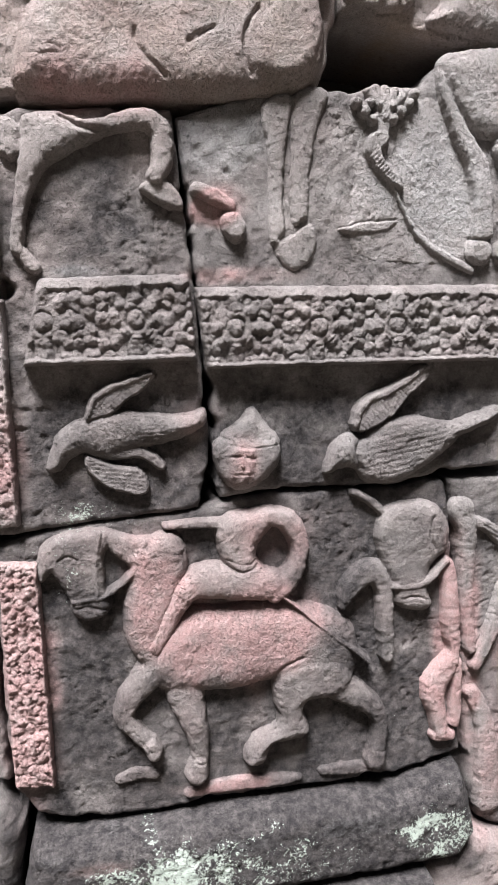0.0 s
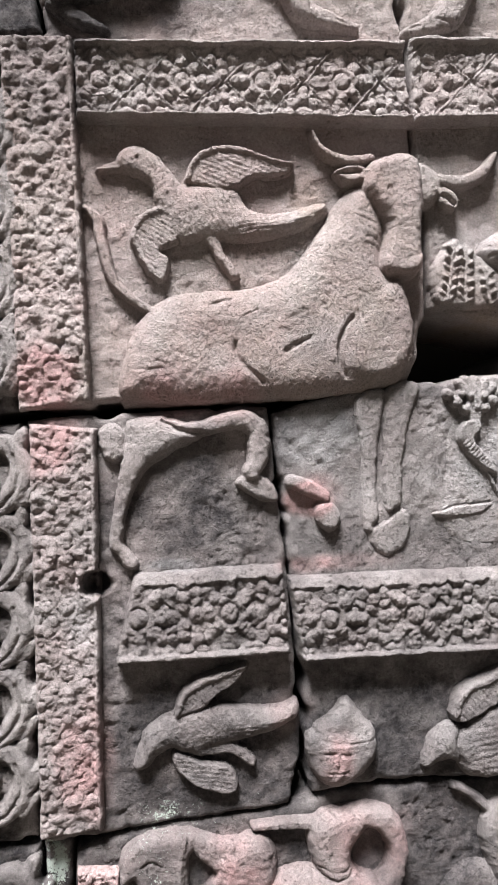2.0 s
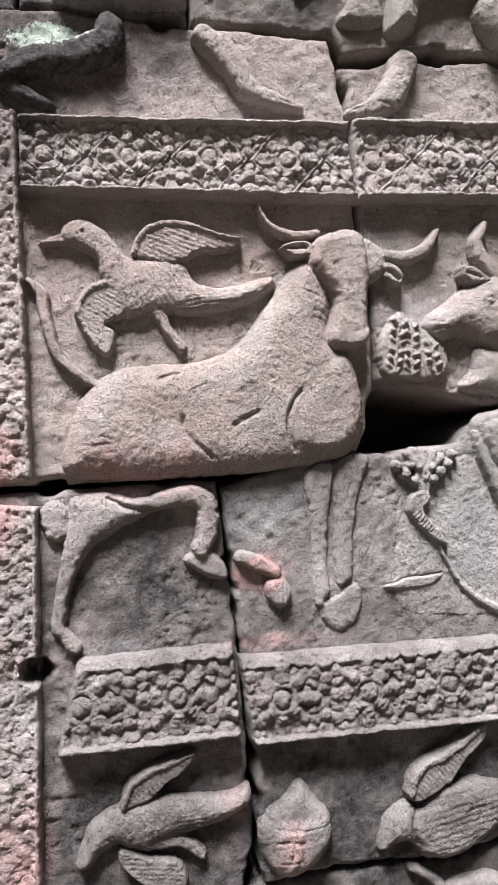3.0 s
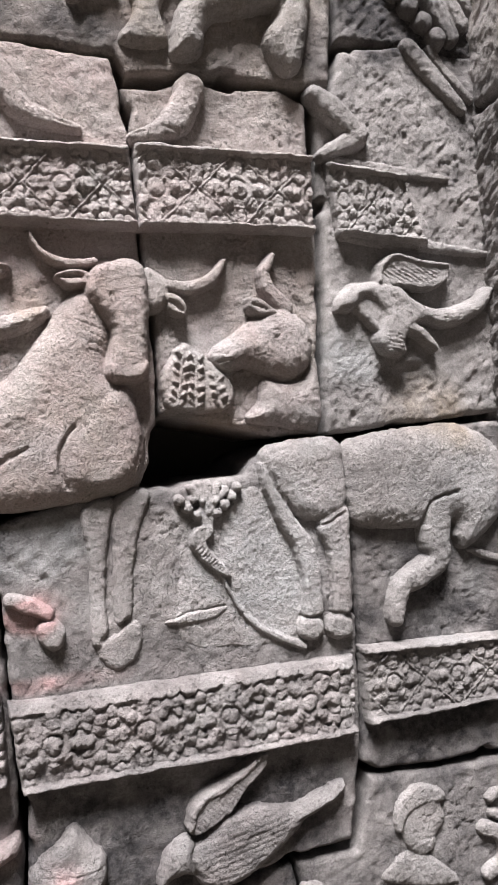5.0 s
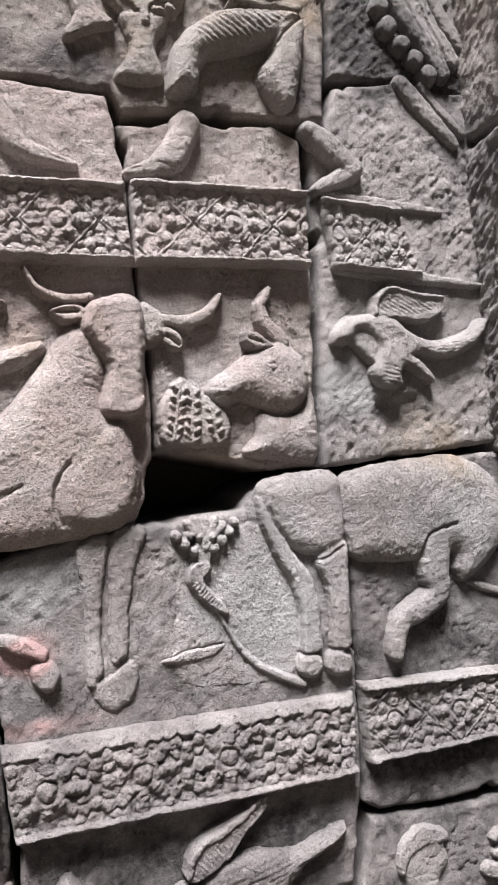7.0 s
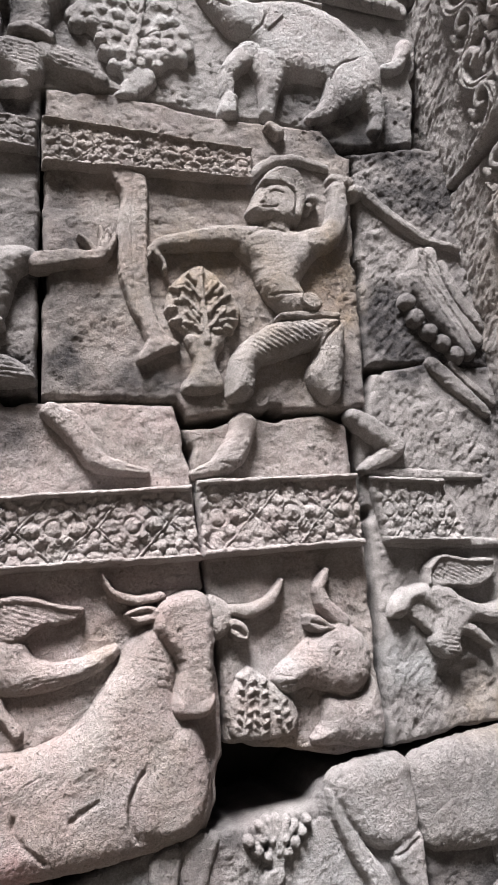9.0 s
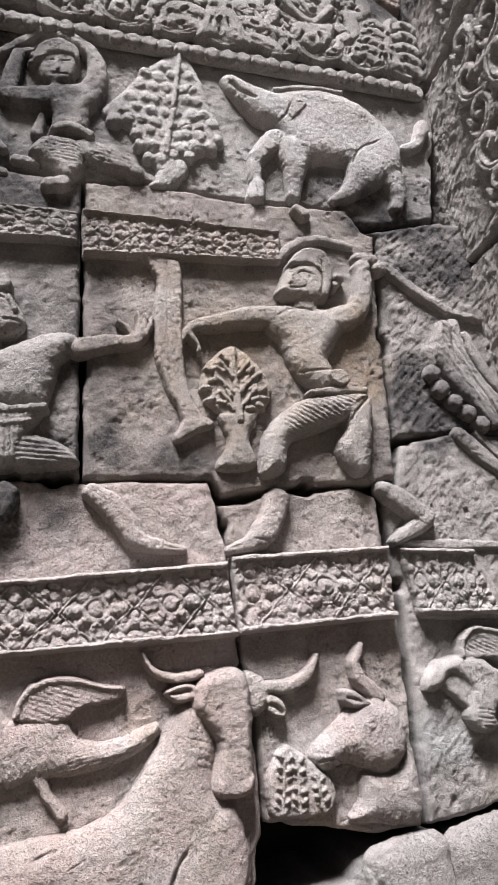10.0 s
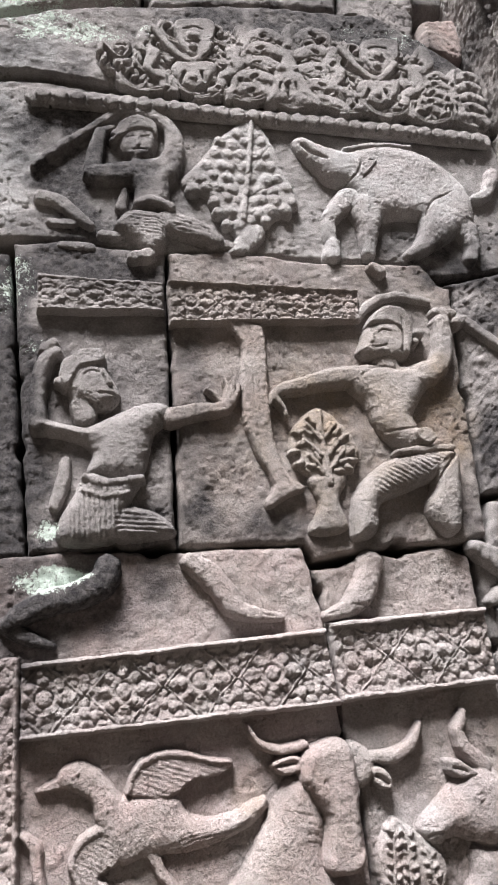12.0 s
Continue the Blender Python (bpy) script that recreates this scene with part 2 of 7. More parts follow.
def sheet(name, X, Z, sd, Y, edge_y, material, tone, skirt=None):
    """A mesh from the part of a grid where sd < 0, its rim drawn onto the outline at depth edge_y, with a skirt back to y = skirt."""
    gz, gx = np.gradient(sd, Z[1, 0] - Z[0, 0], X[0, 1] - X[0, 0])
    size = np.maximum(np.hypot(gx, gz), 0.3) ** 2
    inside = sd < 0
    cell = inside[:-1, :-1] | inside[1:, :-1] | inside[:-1, 1:] | inside[1:, 1:]
    PX = np.where(inside, X, X - gx / size * np.clip(sd, 0, 0.006))
    PZ = np.where(inside, Z, Z - gz / size * np.clip(sd, 0, 0.006))
    PY = np.where(inside, Y, edge_y)
    rows, cols = X.shape
    index = np.arange(rows * cols).reshape(rows, cols)
    quads = np.stack([index[:-1, :-1], index[:-1, 1:], index[1:, 1:], index[1:, :-1]], -1)[cell]
    if not len(quads):
        return None
    co = np.stack([PX, PY, PZ], -1).reshape(-1, 3)
    if skirt is not None:
        sides = np.concatenate([quads[:, [k, (k + 1) % 4]] for k in range(4)])
        key = np.sort(sides, 1)
        _, first, count = np.unique(key[:, 0].astype(np.int64) * (rows * cols) + key[:, 1], return_index=True, return_counts=True)
        rim = sides[first[count == 1]]
        back = co.copy()
        back[:, 1] = skirt
        mid = co.copy()
        mid[:, 1] = co[:, 1] + 0.012
        n = len(co)
        co = np.concatenate([co, mid, back])
        quads = np.concatenate([quads, np.stack([rim[:, 1], rim[:, 0], rim[:, 0] + n, rim[:, 1] + n], -1),
                                np.stack([rim[:, 1] + n, rim[:, 0] + n, rim[:, 0] + 2 * n, rim[:, 1] + 2 * n], -1)])
    used, quads = np.unique(quads, return_inverse=True)
    co, quads = co[used], quads.reshape(-1, 4)
    mesh = bpy.data.meshes.new(name)
    mesh.vertices.add(len(co))
    mesh.vertices.foreach_set("co", co.ravel())
    mesh.loops.add(quads.size)
    mesh.loops.foreach_set("vertex_index", quads.ravel().astype(np.int32))
    mesh.polygons.add(len(quads))
    mesh.polygons.foreach_set("loop_start", np.arange(0, quads.size, 4, dtype=np.int32))
    mesh.polygons.foreach_set("use_smooth", np.ones(len(quads), bool))
    mesh.update(calc_edges=True)
    mesh.validate()
    for kind, v in weather(co[:, 0], co[:, 2], tone).items():
        mesh.attributes.new(kind, "FLOAT", "POINT").data.foreach_set("value", v.astype(np.float32))
    mesh.materials.append(material)
    return mesh


def lattice(x0, x1, z0, z1, step):
    m = 2 * step
    return np.meshgrid(np.arange(x0 - m, x1 + m, step), np.arange(z0 - m, z1 + m, step))


BLOCK = {}


def block(key, outline, label, base=0.0, at=None, step=0.0026, worn=0.010, deep=0.22, tone={}, name="stone_block", group="stones of the wall", hollow=(), chisel=0.0):
    """One stone of the wall: its outline on the face, rounded and chipped along the joints, and its depth into the wall."""
    p = np.array(outline, float)
    X, Z = lattice(p[:, 0].min(), p[:, 0].max(), p[:, 1].min(), p[:, 1].max(), step)
    sd = polygon_distance(X, Z, p) + 0.0012 + 0.003 * fbm(X, Z, 0.03, 3, 4) + 0.008 * smooth(0.3, 0.75, fbm(X, Z, 0.05, 2, 6))
    H = base + ground_height(X, Z) - 1.3 * worn * (1 - np.sqrt(np.clip(1 - (1 - np.clip(-sd / worn, 0, 1)) ** 2, 0, 1)))
    if chisel:
        H = H + chisel * (fbm((X + Z) * 0.35, (X - Z) * 1.5, 0.014, 3, 50) - 0.35 * smooth(0.1, 0.5, fbm(X, Z, 0.02, 2, 51)))
    for x, z, a, b, d in hollow:
        H = H - d * smooth(1.0, 0.45, np.hypot((X - x) / a, (Z - z) / b) + 0.25 * fbm(X, Z, 0.02, 2, 8))
    mesh = sheet(name, X, Z, sd, -H, -base + 1.3 * worn + 0.001, STONE, tone, deep)
    ob = tagged(new(name, mesh), label, "stone block", group)
    if at:
        ob.matrix_world = at
    BLOCK[key] = (ob, base, tone)
    return ob


def carve(name, key, relief, step=0.0016, label="", parent=None, lift=0.0, tone=None):
    """A carved figure standing out of a stone's face, as a part of the stone."""
    ob, base, own = BLOCK[key]
    # Figures wear lighter; the darker ground also puts recess shade into the colour.
    tone = {**own, "dark": 0.7 * own.get("dark", 0), "pale": own.get("pale", 0) + 0.05, "less_dark": 0.3} if tone is None else tone
    X, Z = lattice(*relief.box(), step)
    sd, H = relief.field(X, Z)
    Y = -(base + lift + ground_height(X, Z, 0.25, 0.4) + 0.8 * H + 0.0009 * fbm(X, Z, 0.006, 2, 11))
    mesh = sheet(name, X, Z, sd, Y, -(base + lift) + 0.006, STONE, tone)
    made = new(name, mesh)
    made.parent = parent or ob
    if label:
        made["label"] = label
    return made


def band(name, key, corners, h=0.018, period=1.0, kind="diamond", wear=0.35, step=0.0015, shift=0.0, label="", hollow=(), tone=None):
    """A raised border between two fillets, carved with a running pattern. corners: left bottom, right bottom, right top, left top; the pattern runs from left to right."""
    ob, base, own = BLOCK[key]
    tone = tone or {**own, "dark": 0.75 * own.get("dark", 0), "pale": own.get("pale", 0) + 0.05, "less_dark": 0.4}
    a, b, c, d = (np.array(v) for v in corners)
    p = np.array(corners)
    X, Z = lattice(p[:, 0].min(), p[:, 0].max(), p[:, 1].min(), p[:, 1].max(), step)
    sd = polygon_distance(X, Z, p) + 0.0015 * fbm(X, Z, 0.02, 3, 5) + 0.004 * wear * smooth(0.3, 0.8, fbm(X, Z, 0.03, 2, 12))
    along = ((b + c) - (a + d)) / 2
    length = np.linalg.norm(along)
    u = along / length
    mid = (a + d) / 2
    w = np.array([-u[1], u[0]])
    s = (X - mid[0]) * u[0] + (Z - mid[1]) * u[1]
    v0 = (X - mid[0]) * w[0] + (Z - mid[1]) * w[1]
    ha, hb = abs((d - a) @ w) / 2, abs((c - b) @ w) / 2
    half = ha + (hb - ha) * np.clip(s / length, 0, 1)
    warp = 0.0025 * min(1.0, (ha + hb) / 0.11)
    s, v = s + warp * fbm(X, Z, 0.025, 2, 14), (v0 + warp * fbm(X, Z, 0.025, 2, 15)) / half
    t = s / (2 * (ha + hb) / 2 * period) + shift
    H = pattern(t, v, kind) * h * 0.29 * (1 + 0.25 * fbm(X, Z, 0.008, 2, 18) + 0.35 * fbm(X, Z, 0.03, 2, 21))
    H = H * (1 - wear * 0.75 * smooth(-0.2, 0.6, fbm(X, Z, 0.05, 3, 16)))
    fillet = smooth(0.80, 0.86, abs(v)) if kind == "diamond" else smooth(0.80, 0.86, -v)
    H = 0.5 * h + np.maximum(H * (1 - fillet), fillet * 0.5 * h)
    if kind == "bloom":  # a broad worn slope leads from the field above down to the border
        slope = smooth(0.72, 0.78, v + 0.06 * fbm(X, Z, 0.05, 2, 23))
        H = H * (1 - slope) + slope * h * (0.72 - 0.42 * np.clip((v - 0.74) / 0.26, 0, 1) + 0.12 * fbm(X, Z, 0.02, 3, 24))
    H = H * np.sqrt(np.clip(1 - (1 - np.clip(-sd / 0.006, 0, 1)) ** 2.2, 0, 1))
    H = H + 0.0012 * fbm(X, Z, 0.007, 3, 17)
    if kind == "flower":
        H = H + 0.12 * h * fbm(X, Z, 0.02, 4, 19) * smooth(0, 0.008, -sd)
    for x, z, r1, r2, d in hollow:
        H = H - d * smooth(1.0, 0.6, np.hypot((X - x) / r1, (Z - z) / r2) + 0.25 * fbm(X, Z, 0.02, 2, 8))
    Y = -(base + ground_height(X, Z, 0.4) + H)
    cells = {}
    if kind != "flower":
        k = np.floor(t).astype(int)
        round_part = np.hypot((t - k - 0.5) * period, v * 0.5) - 0.23
        for n in range(int(np.ceil(t.max()))):
            inside = np.where(k == n, round_part, 9)
            if (inside < 0).sum() > 30 and sd[inside < 0].max() < -0.002:
                cells[n] = inside
    whole = sheet(name, X, Z, sd, Y, -base + 0.006, STONE, tone)
    made = new(name, whole)
    made.parent = ob
    if label:
        made["label"] = label
    for n, inside in cells.items():
        scale = 2 * (ha + hb) / 2
        mesh = sheet("rosette", X, Z, inside * scale, Y - 0.0012, -base, STONE, tone)
        if mesh:
            new("rosette", mesh).parent = made
    return made


def lump(x, y, r, p=2.0):
    return np.sqrt(np.clip(1 - (np.hypot(x, y) / r) ** p, 0, 1))


def knobs(x, y, cell, size):
    """A close crowd of uneven knobs."""
    best = np.zeros(x.shape)
    i, j = np.floor(x / cell).astype(int), np.floor(y / cell).astype(int)
    for di in (-1, 0, 1):
        for dj in (-1, 0, 1):
            a, b = (i + di), (j + dj)
            px = (a + 0.5 + 0.7 * (TABLE[a % 256, b % 256] - 0.5)) * cell
            py = (b + 0.5 + 0.7 * (TABLE[(a + 91) % 256, (b + 37) % 256] - 0.5)) * cell
            high = 0.6 + 0.4 * TABLE[(a + 13) % 256, (b + 77) % 256]
            best = np.maximum(best, high * lump(x - px, y - py, size * (0.8 + 0.4 * TABLE[(a + 5) % 256, (b + 9) % 256]), 2.4))
    return best


def ring(x, y, count, radius, size, turn=0.0):
    """A ring of round lobes."""
    r, a = np.hypot(x, y), np.arctan2(y, x) + turn
    step = 2 * math.pi / count
    a = a - step * np.round(a / step)
    return lump(r * np.cos(a) - radius, r * np.sin(a), size, 2.6)


def rosette(x, y):
    """A round flower: a button, a raised rim, a ring of petals and four leaf clusters of three lobes."""
    H = 0.95 * lump(x, y, 0.115, 3.0)
    H = np.maximum(H, 0.6 * np.sqrt(np.clip(1 - ((np.hypot(x, y) - 0.165) / 0.045) ** 2, 0, 1)))
    H = np.maximum(H, 0.9 * ring(x, y, 8, 0.255, 0.084))
    H = np.maximum(H, 0.85 * ring(x, y, 4, 0.375, 0.095))
    return np.maximum(H, 0.7 * ring(x, y, 4, 0.345, 0.075, math.pi / 4))


def pattern(t, v, kind):
    """Height from 0 to 1 of a running ornament: t counts the repeats, v runs from -1 to 1 across."""
    x, y = t - np.floor(t) - 0.5, v * 0.5
    fine = knobs(t, y, 0.12, 0.07)
    cx, cy = abs(x) - 0.5, abs(y) - 0.40
    if kind == "flower":
        H = np.maximum(0.6 * fine, rosette(x * 0.86, y * 0.86))
        return np.maximum(H, 0.85 * np.maximum(ring(cx, cy, 8, 0.17, 0.08), lump(cx, cy, 0.09, 3.0))) ** 0.7
    edge = abs(abs(x) + abs(y) - 0.47) / 1.414
    inner = np.maximum(rosette(x * 1.06, y * 1.06), np.maximum(0.75 * ring(x, y, 4, 0.375, 0.05), 0.35 * fine))
    outer = np.maximum(0.9 * lump(cx, cy, 0.10, 3.0), 0.8 * ring(cx, cy, 8, 0.19, 0.08))
    outer = np.maximum(outer, np.maximum(0.7 * ring(cx, cy, 12, 0.30, 0.07), 0.35 * fine))
    H = np.where(abs(x) + abs(y) < 0.47, inner, outer)
    if kind == "diamond":
        H = np.maximum(H * smooth(0.012, 0.03, edge), 0.62 * smooth(0.022, 0.010, edge))
    return H ** 0.75


# ---- setting ----
def box_mesh(name, x0, x1, y0, y1, z0, z1, mat):
    bm = bmesh.new()
    bmesh.ops.create_cube(bm, size=1.0)
    for v in bm.verts:
        v.co = ((x0 + x1) / 2 + v.co.x * (x1 - x0), (y0 + y1) / 2 + v.co.y * (y1 - y0), (z0 + z1) / 2 + v.co.z * (z1 - z0))
    mesh = bpy.data.meshes.new(name)
    bm.to_mesh(mesh)
    bm.free()
    mesh.materials.append(mat)
    return mesh


tagged(new("wall_core", box_mesh("wall_core", -1.75, 0.85, 0.221, 0.75, 0.0, 4.1, CORE)), "wall backing, near-black for the shade in the joints", "wall", kind="structure")
bm = bmesh.new()
bmesh.ops.create_grid(bm, x_segments=40, y_segments=40, size=40.0)
for v in bm.verts:
    v.co.z = 0.05 * noise.noise(v.co * 0.3) if v.co.length > 4 else 0.0
earth = bpy.data.meshes.new("ground")
bm.to_mesh(earth)
bm.free()
earth.materials.append(EARTH)
tagged(new("ground", earth), "trodden brown earth at the foot of the wall", "ground", kind="structure")


# ---- the stones ----
STAINS["pink"].append((-0.33, 0.701, 0.047, 0.172, 1.0))
STAINS["pink"].append((-0.025, 0.782, 0.120, 0.094, 0.95))
STAINS["pink"].append((-0.156, 0.856, 0.048, 0.088, 0.7))
STAINS["pink"].append((-0.047, 0.533, 0.097, 0.018, 0.9))
STAINS["pink"].append((0.314, 0.748, 0.029, 0.196, 1.0))
STAINS["pink"].append((-0.017, 1.044, 0.033, 0.050, 0.8))
STAINS["pink"].append((-0.047, 1.389, 0.038, 0.023, 1.2))
STAINS["pink"].append((-0.329, 1.07, 0.029, 0.080, 0.8))
STAINS["pink"].append((-0.21, 1.529, 0.098, 0.042, 0.6))
STAINS["pink"].append((0.356, 0.685, 0.020, 0.201, 0.8))
STAINS["pink"].append((-0.077, 1.107, 0.032, 0.032, 0.5))
STAINS["pink"].append((0.028, 0.919, 0.077, 0.051, 0.5))
STAINS["pink"].append((0.404, 0.527, 0.042, 0.212, 0.7))
STAINS["pink"].append((-0.381, 1.547, 0.044, 0.044, 1.1))
STAINS["pink"].append((-0.376, 1.473, 0.044, 0.051, 0.8))
STAINS["pink"].append((-0.362, 1.064, 0.030, 0.060, 0.6))
STAINS["pink"].append((-0.053, 1.302, 0.047, 0.014, 0.8))
STAINS["pink"].append((-0.031, 1.395, 0.047, 0.031, 0.7))
STAINS["pale"].append((-0.037, 1.474, 0.062, 0.046, 1.3))
STAINS["pale"].append((0.227, 1.426, 0.102, 0.102, 0.7))
STAINS["pale"].append((0.302, 1.47, 0.096, 0.140, 0.5))
STAINS["pale"].append((0.421, 1.735, 0.057, 0.057, 0.8))
STAINS["pale"].append((0.183, 1.73, 0.056, 0.056, 0.6))
STAINS["pale"].append((0.591, 1.45, 0.095, 0.211, 0.4))
STAINS["pale"].append((-0.235, 1.306, 0.044, 0.009, 1.0))
STAINS["dark"].append((-0.358, 2.076, 0.095, 0.044, 1.2))
STAINS["dark"].append((-0.4, 2.058, 0.065, 0.094, 1.0))
STAINS["pink"].append((0.006, 1.303, 0.088, 0.013, 0.35))
STAINS["pale"].append((-0.342, 1.23, 0.028, 0.084, 0.5))
STAINS["dark"].append((-0.248, 0.778, 0.070, 0.156, 0.9))
STAINS["dark"].append((0.115, 0.877, 0.081, 0.090, 0.8))
STAINS["dark"].append((0.174, 0.589, 0.115, 0.086, 0.6))
STAINS["dark"].append((-0.334, 0.521, 0.055, 0.047, 1.0))
STAINS["dark"].append((0.043, 0.459, 0.375, 0.075, 0.8))
STAINS["dark"].append((0.043, 0.378, 0.386, 0.068, 0.9))
STAINS["dark"].append((-0.195, 1.08, 0.078, 0.031, 0.35))
STAINS["dark"].append((-0.159, 0.998, 0.128, 0.032, 0.6))
STAINS["dark"].append((-0.452, 1.295, 0.044, 0.363, 0.6))
STAINS["dark"].append((-0.448, 0.876, 0.083, 0.090, 0.9))
STAINS["dark"].append((-0.387, 1.992, 0.087, 0.124, 1.1))
STAINS["dark"].append((-0.291, 2.077, 0.160, 0.072, 0.8))
STAINS["dark"].append((-0.286, 2.067, 0.080, 0.036, 0.9))
STAINS["dark"].append((-0.338, 2.071, 0.109, 0.070, 1.0))
STAINS["dark"].append((-0.386, 2.393, 0.034, 0.255, 1.0))
STAINS["dark"].append((-0.276, 2.636, 0.156, 0.059, 0.8))
STAINS["dark"].append((-0.333, 2.926, 0.165, 0.124, 0.7))
STAINS["dark"].append((-0.298, 2.732, 0.117, 0.059, 0.7))
STAINS["dark"].append((0.279, 3.323, 0.469, 0.085, 0.85))
STAINS["dark"].append((-0.35, 2.354, 0.034, 0.170, 0.6))
STAINS["dark"].append((-0.384, 3.139, 0.131, 0.065, 0.35))
STAINS["dark"].append((0.502, 2.315, 0.082, 0.082, 1.0))
STAINS["dark"].append((0.581, 2.591, 0.157, 0.078, 0.6))
STAINS["dark"].append((0.542, 2.265, 0.128, 0.064, 0.9))
STAINS["dark"].append((0.678, 2.157, 0.091, 0.148, 0.5))
STAINS["dark"].append((0.443, 2.671, 0.126, 0.038, 0.7))
STAINS["dark"].append((0.764, 3.007, 0.095, 0.477, 0.5))
STAINS["dark"].append((0.374, 2.194, 0.042, 0.042, 0.5))
STAINS["dark"].append((-0.195, 1.064, 0.147, 0.093, 0.55))
STAINS["dark"].append((0.148, 1.074, 0.245, 0.088, 0.5))
STAINS["dark"].append((-0.197, 1.381, 0.102, 0.044, 0.25))
STAINS["dark"].append((0.548, 1.198, 0.166, 0.062, 0.3))
STAINS["ochre"].append((0.373, 2.367, 0.069, 0.104, 0.45))
STAINS["ochre"].append((0.134, 2.323, 0.160, 0.130, 0.225))
STAINS["ochre"].append((0.568, 1.648, 0.095, 0.063, 0.6))
STAINS["ochre"].append((0.186, 2.405, 0.210, 0.210, 0.15))
STAINS["ochre"].append((-0.046, 1.79, 0.027, 0.041, 0.5))
STAINS["ochre"].append((0.197, 1.615, 0.072, 0.040, 0.7))
STAINS["lichen"].append((0.295, 0.429, 0.094, 0.062, 0.62))
STAINS["lichen"].append((-0.181, 0.428, 0.160, 0.050, 0.50))
STAINS["lichen"].append((-0.003, 0.425, 0.260, 0.060, 0.42))
STAINS["lichen"].append((-0.315, 2.094, 0.056, 0.024, 0.8))
STAINS["lichen"].append((-0.322, 2.17, 0.025, 0.025, 0.8))
STAINS["lichen"].append((-0.332, 3.228, 0.184, 0.057, 0.7))
STAINS["lichen"].append((-0.388, 2.606, 0.037, 0.074, 0.6))
STAINS["lichen"].append((0.39, 3.325, 0.177, 0.044, 0.4))
STAINS["lichen"].append((-0.293, 2.101, 0.044, 0.018, 0.8))
STAINS["lichen"].append((-0.387, 0.918, 0.019, 0.045, 0.7))
STAINS["lichen"].append((-0.253, 0.984, 0.047, 0.016, 0.15))
STAINS["lichen"].append((-0.175, 0.983, 0.093, 0.047, 0.16))
STAINS["lichen"].append((-0.235, 0.972, 0.047, 0.019, 0.15))
STAINS["lichen"].append((-0.355, 2.486, 0.026, 0.026, 0.5))
STAINS["lichen"].append((-0.272, 0.899, 0.070, 0.078, 0.25))
STAINS["dark"].append((-0.114, 2.175, 0.297, 0.036, 0.35))
STAINS["dark"].append((-0.197, 2.832, 0.211, 0.084, 0.6))
STAINS["dark"].append((-0.106, 2.399, 0.057, 0.228, 0.4))
STAINS["dark"].append((0.449, 2.741, 0.205, 0.077, 0.6))
STAINS["pale"].append((-0.46, 2.88, 0.08, 0.20, 0.9))
STAINS["pale"].append((-0.40, 3.15, 0.14, 0.07, 0.6))
STAINS["pale"].append((-0.021, 0.465, 0.064, 0.015, 1.0))
STAINS["pale"].append((0.156, 0.466, 0.089, 0.018, 0.9))
STAINS["pale"].append((-0.136, 0.459, 0.043, 0.012, 0.8))
STAINS["pink"].append((-0.238, 0.462, 0.050, 0.013, 0.5))
STAINS["lichen"].append((-0.178, 0.499, 0.021, 0.006, 0.3))
STAINS["pale"].append((0.021, 0.488, 0.017, 0.008, 0.36))
STAINS["pale"].append((-0.216, 0.498, 0.029, 0.005, 0.43))
STAINS["pale"].append((-0.163, 0.488, 0.018, 0.008, 0.45))
STAINS["pale"].append((0.23, 0.447, 0.033, 0.008, 0.38))
STAINS["lichen"].append((-0.17, 0.489, 0.014, 0.010, 0.47))
STAINS["lichen"].append((0.02, 0.487, 0.025, 0.011, 0.47))
STAINS["lichen"].append((-0.006, 0.479, 0.019, 0.008, 0.35))
STAINS["pale"].append((-0.165, 0.452, 0.013, 0.008, 0.36))
STAINS["lichen"].append((0.011, 0.475, 0.016, 0.009, 0.31))
STAINS["lichen"].append((0.272, 0.465, 0.020, 0.008, 0.45))
STAINS["lichen"].append((-0.126, 0.469, 0.014, 0.006, 0.35))
STAINS["pale"].append((0.167, 0.466, 0.016, 0.011, 0.36))
STAINS["pale"].append((-0.305, 0.481, 0.027, 0.010, 0.45))
STAINS["lichen"].append((0.304, 0.51, 0.021, 0.007, 0.43))
STAINS["lichen"].append((0.235, 0.447, 0.032, 0.008, 0.34))
STAINS["lichen"].append((-0.129, 0.685, 0.060, 0.043, 0.12))
STAINS["lichen"].append((0.135, 0.662, 0.065, 0.047, 0.12))
STAINS["lichen"].append((0.097, 0.878, 0.061, 0.044, 0.12))
STAINS["lichen"].append((-0.225, 0.75, 0.056, 0.040, 0.12))
STAINS["lichen"].append((-0.106, 0.599, 0.060, 0.043, 0.12))
STAINS["lichen"].append((0.231, 0.591, 0.069, 0.049, 0.12))
STAINS["dark"].append((0.171, 0.762, 0.065, 0.065, 0.5))
STAINS["pink"].append((0.01, 0.841, 0.051, 0.043, 0.5))
STAINS["pink"].append((-0.02, 0.538, 0.055, 0.015, 0.8))
STAINS["pink"].append((-0.124, 0.844, 0.050, 0.099, 0.5))
block("ox", [(-0.424, 1.511), (-0.447, 1.946), (-0.389, 2.004), (-0.411, 2.131), (-0.292, 2.14), (-0.15, 2.133), (-0.054, 2.139), (0.07, 2.137), (0.079, 2.106), (0.097, 2.018), (0.102, 1.912), (0.106, 1.85), (0.115, 1.801), (0.123, 1.698), (0.124, 1.635), (0.116, 1.588), (0.095, 1.545), (0.003, 1.533), (-0.106, 1.52), (-0.29, 1.511)], "weathered pinkish sandstone block carved with a reclining ox and a bird", tone=dict(pink=0.2, ochre=0.12, dark=0.0))
